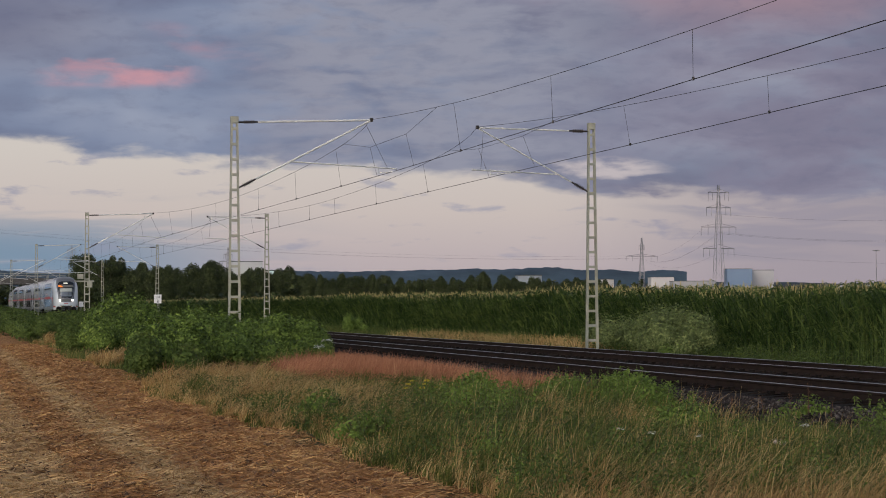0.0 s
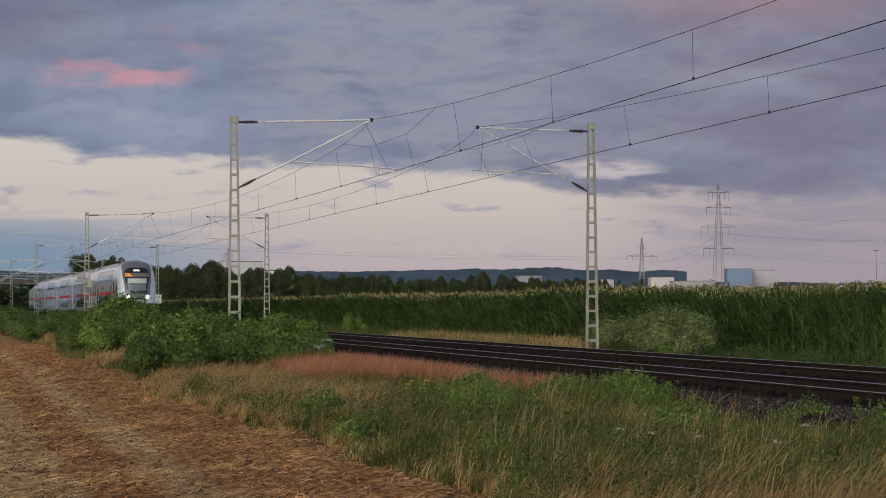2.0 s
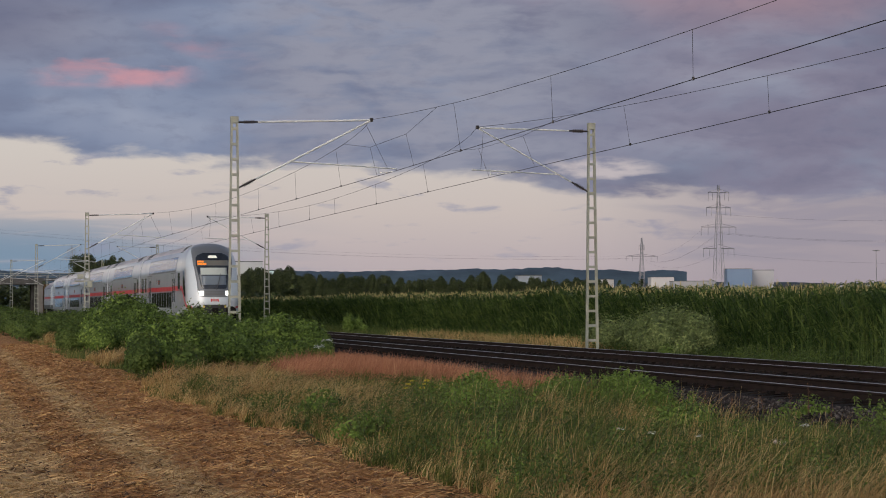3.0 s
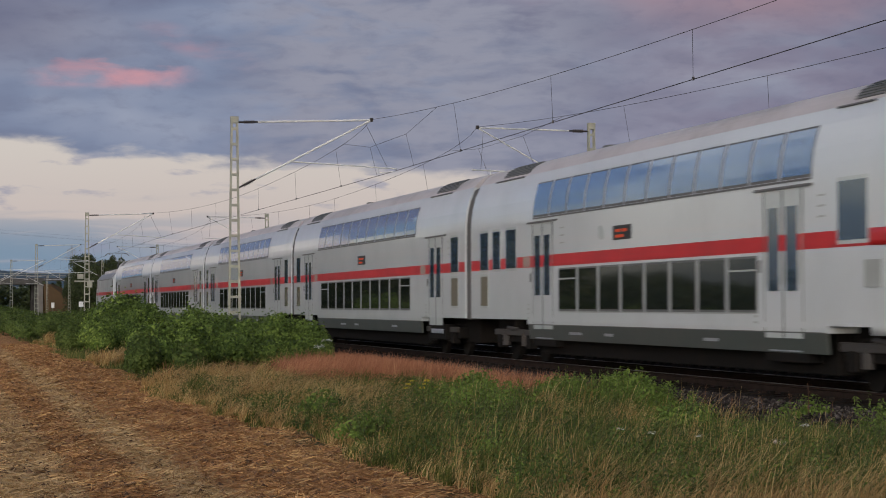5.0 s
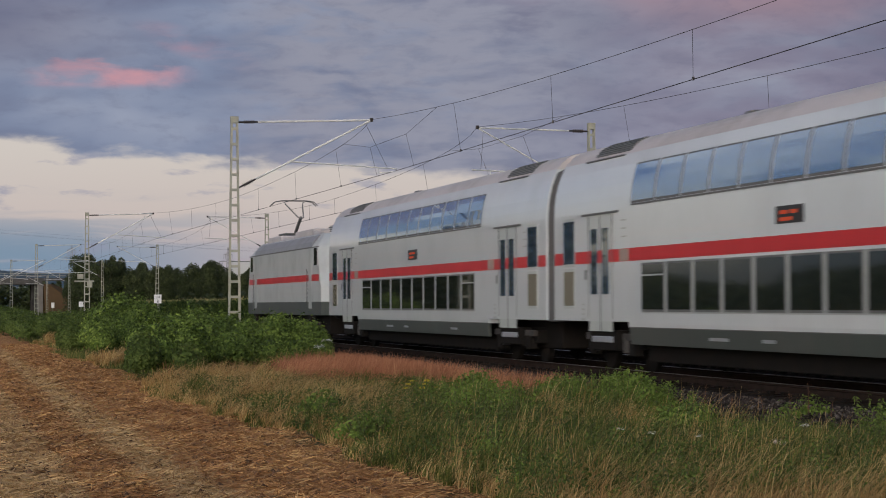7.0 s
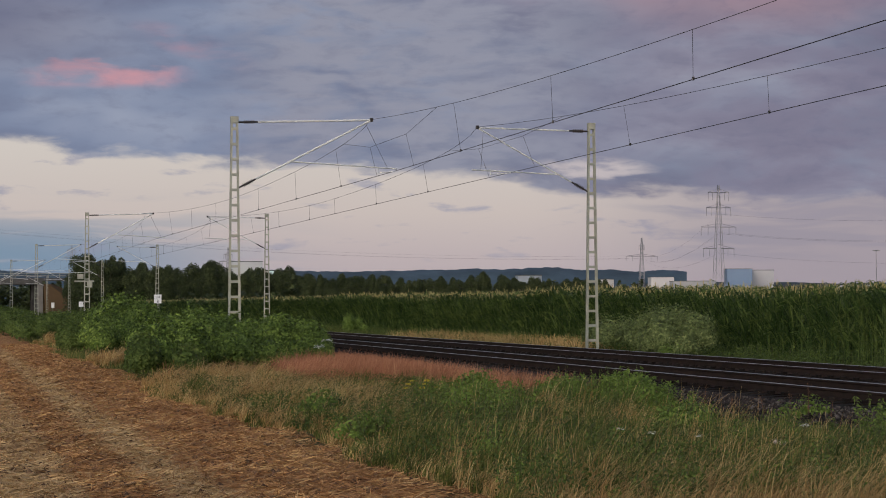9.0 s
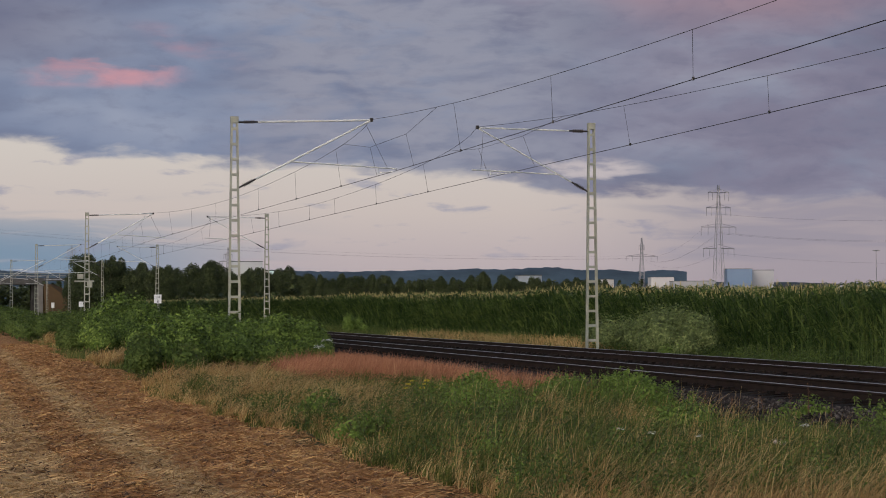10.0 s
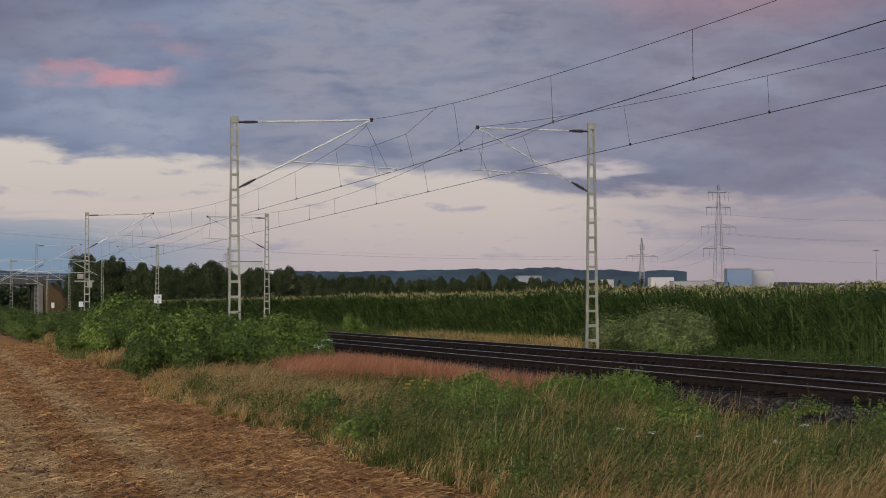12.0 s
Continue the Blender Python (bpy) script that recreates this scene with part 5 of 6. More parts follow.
def straw_litter():
    """Chaff and stubble on the harvested field."""
    rng = np.random.default_rng(31)
    n = 90000
    x = -14.5 - 75 * rng.uniform(0, 1, n) ** 1.7
    y = rng.uniform(-15.2, -9.9, n)
    strip = np.exp(-((y + 12.15) / 0.3) ** 2) + (y < -13.1) + 0.35
    pale = rng.random(n) < np.clip(strip - 0.28, 0, 0.95)
    ok = (y < field_edge(x) + 0.25) & (y > -14.2 + 0.02 * np.abs(x) - 0.9)
    x, y, pale = x[ok], y[ok], pale[ok]
    n = len(x)
    z = ground_height(x, y) + rng.uniform(0.0, 0.03, n)
    a, up = rng.uniform(0, math.tau, n), rng.uniform(-0.05, 0.35, n)
    stand = rng.random(n) < 0.04
    length = rng.uniform(0.04, 0.16, n) * np.where(stand, 0.5, 1)
    up = np.where(stand, rng.uniform(0.9, 1.5, n), up)
    d = np.stack([np.cos(a) * np.cos(up), np.sin(a) * np.cos(up), np.sin(up)], -1) * length[:, None] / 2
    w = np.stack([-np.sin(a), np.cos(a), np.full(n, 0.8)], -1) * (rng.uniform(0.002, 0.0048, n) * np.interp(-x, [15, 40, 90], [0.8, 1.3, 2.4]))[:, None]
    c = np.stack([x, y, z + np.abs(d[:, 2])], -1)
    v = np.stack([c - d - w, c - d + w, c + d + w, c + d - w], 1)
    for name, mat, pick, label in (("straw_litter", STRAW, pale, "pale pressed straw in the wheel tracks"), ("brown_chaff", CHAFF, ~pale, "brown chaff and short stubble on the field")):
        k = int(pick.sum())
        stuff(name, np_mesh(name, v[pick].reshape(-1, 3), np.arange(4 * k).reshape(-1, 4)), mat, label, "straw")
    # clods of soil
    m = 5200
    x = -14.5 - 60 * rng.uniform(0, 1, m) ** 1.6
    y = rng.uniform(-14.6, -10.0, m)
    r = rng.uniform(0.012, 0.045, m)
    base = np.array([(1, 0, 0), (-1, 0, 0), (0, 1, 0), (0, -1, 0), (0, 0, 0.7), (0, 0, -0.7)])
    p = base[None] * rng.uniform(0.6, 1.3, (m, 6, 3)) * r[:, None, None] + np.stack([x, y, ground_height(x, y) + 0.2 * r], -1)[:, None]
    f = np.array([(0, 2, 4), (2, 1, 4), (1, 3, 4), (3, 0, 4), (2, 0, 5), (1, 2, 5), (3, 1, 5), (0, 3, 5)])
    stuff("soil_clods", np_mesh("soil_clods", p.reshape(-1, 3), None, (f[None] + 6 * np.arange(m)[:, None, None]).reshape(-1, 3)), CLOD, "small brown clods of soil on the field", "soil")


CLOD = random_tone("soil_clod", [(0.1, (0.07, 0.038, 0.022)), (0.9, (0.20, 0.12, 0.07))])
straw_litter()


def leaf_mesh(name, pos, size, rng, up=0.35, shape=0.55, out=None):
    """Leaves as folded kites, turned every way, or facing out of the crown where that way is given."""
    n = len(pos)
    a = rng.uniform(0, math.tau, n)
    tilt = rng.normal(up, 0.45, n)
    ax = np.stack([np.cos(a) * np.cos(tilt), np.sin(a) * np.cos(tilt), -np.sin(tilt)], -1)
    b = rng.uniform(-0.65, 0.65, n)
    s = np.stack([-np.sin(a) * np.cos(b), np.cos(a) * np.cos(b), np.sin(b)], -1)
    if out is not None:
        face = out + rng.normal(0, 0.42, (n, 3))
        s = np.cross(face, ax)
        s /= np.linalg.norm(s, axis=1)[:, None] + 1e-6
        ax = np.cross(s, face)
        ax /= np.linalg.norm(ax, axis=1)[:, None] + 1e-6
    nn = np.cross(ax, s)
    L = size[:, None]
    v = np.stack([pos - ax * L * 0.5, pos + s * L * shape / 2 + nn * L * 0.08, pos + ax * L * 0.5, pos - s * L * shape / 2 + nn * L * 0.08], 1)
    k = 4 * np.arange(n)
    return np_mesh(name, v.reshape(-1, 3), None, np.concatenate([np.stack([k, k + 1, k + 2], -1), np.stack([k, k + 2, k + 3], -1)]))


def lobe_points(rng, n, lobes, inner=0.25):
    """Points on and a little inside a set of lobes (centre, radii), and the way out of the lobe at each."""
    w = np.array([l[1][0] * l[1][1] + l[1][0] * l[1][2] for l in lobes])
    pick = rng.choice(len(lobes), n, p=w / w.sum())
    c, r = np.array([l[0] for l in lobes])[pick], np.array([l[1] for l in lobes])[pick]
    d = rng.normal(0, 1, (n, 3))
    d[:, 2] = np.abs(d[:, 2]) * 1.1 - 0.25
    d /= np.linalg.norm(d, axis=1)[:, None]
    return c + d * r * (1 - inner * rng.random(n)[:, None] ** 1.5 + 0.045 * rng.normal(0, 1, n)[:, None]), d


def bush(name, x, y, rx, ry, h, material, label, category="bush", leaf=0.085, dense=260, seed=0, group="", spray=0.06):
    """A shrub of many small leaves on thin stems."""
    rng = np.random.default_rng(seed + int(abs(x) * 10))
    g = float(ground_height(np.array(x), np.array(y)))
    ob = thing(name, label, category, group, "", (x, y, g))
    h *= 1.28
    lobes = []
    for _ in range(max(4, int(rx * ry * 2.4))):
        a, rr = rng.uniform(0, math.tau), math.sqrt(rng.random()) * 0.75
        q = h * rng.uniform(0.6, 1.0) * (1 - 0.35 * rr ** 2)
        k = rng.uniform(0.32, 0.52)
        lobes.append(((rx * rr * math.cos(a), ry * rr * math.sin(a), q * 0.45), (rx * k, max(0.3, ry * k), q * 0.55)))
    n = int(dense * (rx * ry * 3.1 + h * (rx + ry) * 2.2))
    pos, out = lobe_points(rng, n, lobes, 0.3)
    deep = rng.random(n) < 0.22  # larger leaves fill the thicket's inside
    pos[deep] -= out[deep] * np.array([rx, ry, h]) * 0.12
    far = rng.random(n) < spray
    pos[far, 2] += rng.uniform(0.0, 0.22, far.sum()) * h
    pos[:, 2] = np.maximum(pos[:, 2], 0.03)
    part_ob = link("leaves", leaf_mesh("leaves", pos, rng.uniform(0.6, 1.25, n) * leaf * np.where(deep, 1.9, 1.0), rng, 0.35, 0.6, out), material, ob)
    bm = bmesh.new()
    for _ in range(16):
        c, r = lobes[rng.integers(len(lobes))]
        top = (c[0] + r[0] * rng.uniform(-0.5, 0.5), c[1] + r[1] * rng.uniform(-0.5, 0.5), c[2] + r[2] * 0.85)
        rod(bm, (c[0] * 0.7, c[1] * 0.7, -0.08), top, 0.012, 5, 0.004)
    tagged(part("woody_base", bm, TWIG, ob), "", "", "", "stuff")
    return ob


verge_herbs()
for bx, by, brx, bry, bh in BRAMBLES:
    bush("bramble_bush", bx, by, brx, bry, bh, HERB_LEAF if by < -9.1 or bx < -72 else BUSH_LEAF, "dense dark green bramble thicket at the field's edge" if by < -9.1 else "dense green bramble and nettle thicket on the verge", "bush", 0.082 + 0.0007 * max(0, -bx - 60), 560 if bx > -72 else 300, 1, "brambles along the verge", 0.03)
bush("hazel_bush", -87, -6.9, 3.0, 1.7, 1.8, BUSH_LEAF, "light green bush standing out of the brambles", "bush", 0.15, 300, 2)
bush("grey_willow_bush", -67.0, 8.7, 4.2, 1.5, 1.35, GREY_LEAF, "grey-green feathery bush beside the corn", "bush", 0.095, 560, 3, "", 0.3)
bush("grey_willow_bush", -70.4, 9.0, 1.7, 1.0, 0.85, GREY_LEAF, "lower grey-green bush beside the corn", "bush", 0.065, 560, 4)
bush("grey_willow_bush", -63.2, 8.8, 2.6, 1.3, 1.35, GREY_LEAF, "broad grey-green bush beside the corn", "bush", 0.095, 560, 17, "", 0.3)
bush("green_weed", -62, 7.9, 1.0, 0.6, 0.7, LIGHT_LEAF, "bright green weeds at the track's edge", "weeds", 0.06, 300, 5)
bush("green_weed", -118, 8.6, 2.2, 0.9, 1.15, LIGHT_LEAF, "bright green shrub beside the far track", "weeds", 0.09, 200, 6)
bush("green_weed", -33.6, -3.2, 1.8, 0.65, 0.74, LIGHT_LEAF, "leafy green weeds growing up before the ballast", "weeds", 0.075, 330, 7, "", 0.3)
bush("green_weed", -35.6, -4.9, 1.0, 0.5, 0.3, LIGHT_LEAF, "low leafy weeds in the grass", "weeds", 0.07, 380, 8)
bush("green_weed", -36.4, -3.3, 1.2, 0.6, 0.5, LIGHT_LEAF, "leafy weeds beside the ballast", "weeds", 0.07, 380, 15, "", 0.25)
bush("green_weed", -31.6, -3.6, 1.0, 0.5, 0.5, LIGHT_LEAF, "leafy weeds beside the ballast", "weeds", 0.065, 380, 16, "", 0.25)
bush("green_weed", -27.6, -2.5, 0.45, 0.35, 0.5, LIGHT_LEAF, "leafy weed on the ballast's edge", "weeds", 0.06, 420, 9, "", 0.2)
bush("green_weed", -31.5, -6.3, 0.8, 0.45, 0.62, LIGHT_LEAF, "green weed clump in the grass", "weeds", 0.05, 420, 10)
bush("green_weed", -23.6, -9.5, 0.5, 0.35, 0.4, LIGHT_LEAF, "green weed clump at the field's edge", "weeds", 0.045, 480, 11)
bush("green_weed", -20.2, -8.9, 0.7, 0.45, 0.4, BUSH_LEAF, "dark green clover clump in the grass", "weeds", 0.04, 480, 12)
bush("green_weed", -25.5, -5.2, 1.4, 0.6, 0.45, BUSH_LEAF, "dark green weeds in the grass", "weeds", 0.045, 420, 13)
bush("green_weed", -27.6, -9.3, 0.6, 0.3, 0.5, BUSH_LEAF, "dark weed clump in the dry grass", "weeds", 0.045, 420, 14)


def flower(name, x, y, z, r, material, label, n=40):
    """A flat head of small blossoms on a stem."""
    rng = np.random.default_rng(int(abs(x * 31 + y * 7)))
    g = float(ground_height(np.array(x), np.array(y)))
    ob = thing(name, label, "flower", "", "", (x, y, g))
    a, rr = rng.uniform(0, math.tau, n), np.sqrt(rng.random(n)) * r
    pos = np.stack([rr * np.cos(a), rr * np.sin(a), z - g + rng.normal(0, r * 0.15, n)], -1)
    link("blossom", leaf_mesh("blossom", pos, np.full(n, r * 0.4), rng, 0.0, 0.9), material, ob)
    part("stem", rod(bmesh.new(), (0, 0, -0.05), (0, 0, z - g), 0.004, 5), TWIG, ob)


def dock_plant(x, y, h, label):
    """A dead dock: a bare stem with rusty seed whorls."""
    rng = np.random.default_rng(int(abs(x * 50)))
    g = float(ground_height(np.array(x), np.array(y)))
    ob = thing("dock_plant", label, "weeds", "dead docks on the ballast", "", (x, y, g))
    tip = (rng.uniform(-0.1, 0.1), rng.uniform(-0.12, 0.12), h)
    part("stem", rod(bmesh.new(), (0, 0, -0.08), tip, 0.006, 5, 0.003), DOCK, ob)
    n = 70
    u = rng.uniform(0.45, 1.0, n)[:, None]
    pos = np.array(tip)[None] * u + rng.normal(0, 0.02, (n, 3))
    link("seed_head", leaf_mesh("seed_head", pos, rng.uniform(0.012, 0.026, n), rng, 0.2, 0.8), DOCK, ob)


DOCK = paint("dock_stem", (0.12, 0.06, 0.035, 1), 0.8, 0, 0.2, 6.0)
for dx, dy, dh in ((-27.3, -2.55, 0.75), (-27.5, -2.75, 0.6), (-30.6, -2.9, 0.62), (-28.4, -2.7, 0.5), (-29.8, -2.75, 0.45), (-26.8, -2.5, 0.55)):
    dock_plant(dx, dy, dh, "dry rust-red dock stalk standing on the ballast's edge")
flower("seed_head_tuft", -20.2, -5.95, -0.1, 0.075, FLOWER_PALE, "pale withered flower head in the grass", 70)
for fx, fy, fz in ((-52.5, -4.75, 0.42), (-51.6, -5.1, 0.30)):
    flower("umbel_flower", fx, fy, fz, 0.13, FLOWER_WHITE, "flat white umbel flower over the brambles")
for fx, fy, fz in ((-21.3, -5.2, 0.0), (-21.3, -7.3, 0.0), (-21.0, -7.05, -0.03), (-20.8, -6.6, -0.06)):
    flower("umbel_flower", fx, fy, fz, 0.05, FLOWER_WHITE, "small white umbel flower in the grass")
for k in range(7):
    flower("ragwort", -34.2 - 0.22 * (k % 3), -6.75 + 0.09 * k, -0.06 + 0.05 * (k % 3), 0.055, FLOWER_YELLOW, "yellow ragwort flowers in the verge")


def tussocks(name, material, seed, n, az, dist, per, h, w, lean, keep, label):
    """Tufts of long blades that spring from one root and arch over."""
    rng = np.random.default_rng(seed)
    A, D = rng.uniform(*az, n), 1 / rng.uniform(1 / dist[1], 1 / dist[0], n)
    t = VIEW_AZ - np.radians(A)
    cx, cy = EYE[0] + D * np.cos(t), EYE[1] + D * np.sin(t)
    ok = (cy > field_edge(cx) - 0.05) & (cy < verge_end(cx) - 0.2) & keep(cx, cy) & ~brambled(cx, cy)
    cx, cy = cx[ok], cy[ok]
    big = rng.uniform(0.55, 1.15, len(cx)) * np.clip(0.5 + (cy - field_edge(cx)) * 0.7, 0.5, 1.0)
    k = np.repeat(np.arange(len(cx)), per)
    m = len(k)
    a = rng.uniform(0, math.tau, m)
    x = cx[k] + rng.normal(0, 0.07, m) * big[k]
    y = cy[k] + rng.normal(0, 0.07, m) * big[k]
    z = ground_height(x, y)
    hh, ll = rng.uniform(*h, m) * big[k], rng.uniform(*lean, m)
    ww = rng.uniform(*w, m) * np.interp(-x, [15, 40, 80], [0.8, 1.25, 2.0])
    d = np.stack([np.cos(a), np.sin(a)], -1) + np.array([0.15, 0.6])
    side = np.stack([-np.sin(a), np.cos(a)], -1) * ww[:, None] / 2
    v = np.zeros((m, 9, 3))
    for i, u in enumerate((0.0, 0.35, 0.65, 0.85, 1.0)):
        c = np.stack([x, y], -1) + d * (ll * hh * 0.75 * u ** 1.7)[:, None]
        zz = z - 0.02 + hh * (u - 0.5 * ll * u ** 2.6)
        if i < 4:
            v[:, 2 * i, :2], v[:, 2 * i + 1, :2] = c - side * (1 - 0.55 * u), c + side * (1 - 0.55 * u)
            v[:, 2 * i, 2] = v[:, 2 * i + 1, 2] = zz
        else:
            v[:, 8, :2], v[:, 8, 2] = c, zz
    b = 9 * np.arange(m)
    quads = np.concatenate([np.stack([b + 2 * i, b + 2 * i + 1, b + 2 * i + 3, b + 2 * i + 2], -1) for i in range(3)])
    stuff(name, np_mesh(name, v.reshape(-1, 3), quads, np.stack([b + 6, b + 7, b + 8], -1)), material, label, "grass")


tussocks("blond_tussocks", GRASS_DRY, 201, 430, (-7.6, -1.5), (24, 46), 55, (0.4, 0.85), (0.004, 0.009), (0.7, 1.35), lambda x, y: plain(x, y) & (y < field_edge(x) + 2.6), "blond arching grass tussocks along the field's edge")
tussocks("gap_tussocks", GRASS_DRY, 205, 1500, (-11.8, -7.3), (40, 150), 60, (0.5, 1.0), (0.007, 0.014), (0.6, 1.3), lambda x, y: open_edge(x) & (y < field_edge(x) + 2.0), "dry tussocks between the thickets")
tussocks("green_tussocks", GRASS_NEAR, 202, 800, (-7.0, 12.5), (16, 46), 55, (0.3, 0.62), (0.006, 0.013), (0.3, 1.0), plain, "green grass tussocks on the verge")
tussocks("straw_tussocks", GRASS_DRY, 203, 230, (-1.5, 12.5), (14.5, 18.5), 36, (0.4, 0.8), (0.003, 0.007), (0.5, 1.2), plain, "dry straw-coloured tussocks in the verge")
tussocks("scattered_stalks", GRASS_DRY, 204, 420, (-3.0, 12.5), (18, 42), 9, (0.45, 0.85), (0.003, 0.006), (0.2, 0.8), plain, "scattered pale grass stalks")


def tall_herb(seed, h, spread, leaf, material, label):
    """A stand of upright leafy stems."""
    rng = np.random.default_rng(seed)
    ob = thing("tall_herb", label, "weeds", "leafy herbs on the verge")
    bm, pos, size, out = bmesh.new(), [], [], []
    for _ in range(13):
        root = rng.normal(0, spread * 0.5, 2)
        tip = Vector((*(root * 1.5 + rng.normal(0, 0.05, 2)), h * rng.uniform(0.6, 1.0)))
        base = Vector((*root, -0.06))
        rod(bm, base, tip, 0.005, 4, 0.002)
        for j in range(44):
            u = rng.uniform(0.08, 1.0)
            a = rng.uniform(0, math.tau)
            r = leaf * (1.25 - 0.75 * u) * rng.uniform(0.4, 1.1)
            p = base.lerp(tip, u)
            pos.append((p.x + r * math.cos(a), p.y + r * math.sin(a), p.z + rng.normal(0, 0.015)))
            size.append(leaf * (1.2 - 0.6 * u) * rng.uniform(0.7, 1.2))
            out.append((0.7 * math.cos(a), 0.7 * math.sin(a), 0.75))
    tagged(part("woody_base", bm, TWIG, ob), "", "", "", "stuff")
    tagged(link("foliage", leaf_mesh("foliage", np.array(pos), np.array(size), rng, 0.35, 0.5, np.array(out)), material, ob), "", "", "", "stuff")
    return ob


def verge_herb_stands():
    """Herbs in loose groups: before the ballast, in the open verge and along the field's edge."""
    rng = np.random.default_rng(211)
    kinds = [tall_herb(220, 0.62, 0.22, 0.075, LIGHT_LEAF, "upright bright green nettles"), tall_herb(221, 0.5, 0.26, 0.06, HERB_LEAF, "upright dark green herbs"),
             tall_herb(222, 0.42, 0.24, 0.055, BUSH_LEAF, "low green leafy herbs"), tall_herb(223, 0.75, 0.2, 0.065, LIGHT_LEAF, "tall leafy green shoots")]
    places = []
    for a0, a1, d0, d1, n, pick in ((3.2, 7.3, 33, 38, 34, (0, 3, 0)), (-0.3, 2.4, 24, 33, 30, (1, 2, 0)), (0.5, 5.0, 20, 28, 26, (1, 2)), (6.0, 12.4, 21, 28, 30, (1, 2)),
                                    (-4.8, -0.5, 21, 30, 18, (1, 2)), (11.7, 12.6, 25, 29, 8, (0, 3)), (-1.5, 12.4, 15.5, 21, 44, (1, 2, 2))):
        for _ in range(n):
            places.append((rng.uniform(a0, a1), rng.uniform(d0, d1), pick[rng.integers(len(pick))]))
    fresh = set(range(4))
    for a, d, k in places:
        x, y = bearing(a, d)
        xs, ys = np.array([x]), np.array([y])
        if not (field_edge(xs)[0] + 0.2 < y < -2.45) or is_red(xs, ys)[0] or brambled(xs, ys)[0]:
            continue
        sc = rng.uniform(0.7, 1.15)
        m = Matrix.Translation((x, y, float(ground_height(xs, ys)[0]))) @ Matrix.Rotation(rng.uniform(0, 6.28), 4, "Z") @ Matrix.Scale(sc, 4)
        if k in fresh:
            fresh.discard(k)
            kinds[k].matrix_basis = m
        else:
            copy_thing(kinds[k], Matrix()).matrix_basis = m


verge_herb_stands()


def corn_foot_weeds():
    """Dark weeds along the foot of the maize."""
    rng = np.random.default_rng(231)
    c = np.stack([rng.uniform(-150, -42, 800), rng.uniform(7.2, 11.2, 800)], -1)
    per = 110
    p = np.repeat(c, per, 0) + rng.normal(0, 0.3, (len(c) * per, 2))
    top = np.repeat(rng.uniform(0.15, 0.75, len(c)), per)
    pos = np.stack([p[:, 0], p[:, 1], ground_height(p[:, 0], p[:, 1]) + top * rng.random(len(p)) ** 0.7], -1)
    stuff("corn_foot_weeds", leaf_mesh("corn_foot_weeds", pos, rng.uniform(0.04, 0.09, len(p)), rng), HERB_LEAF, "dark green weeds along the foot of the maize", "weeds")


corn_foot_weeds()


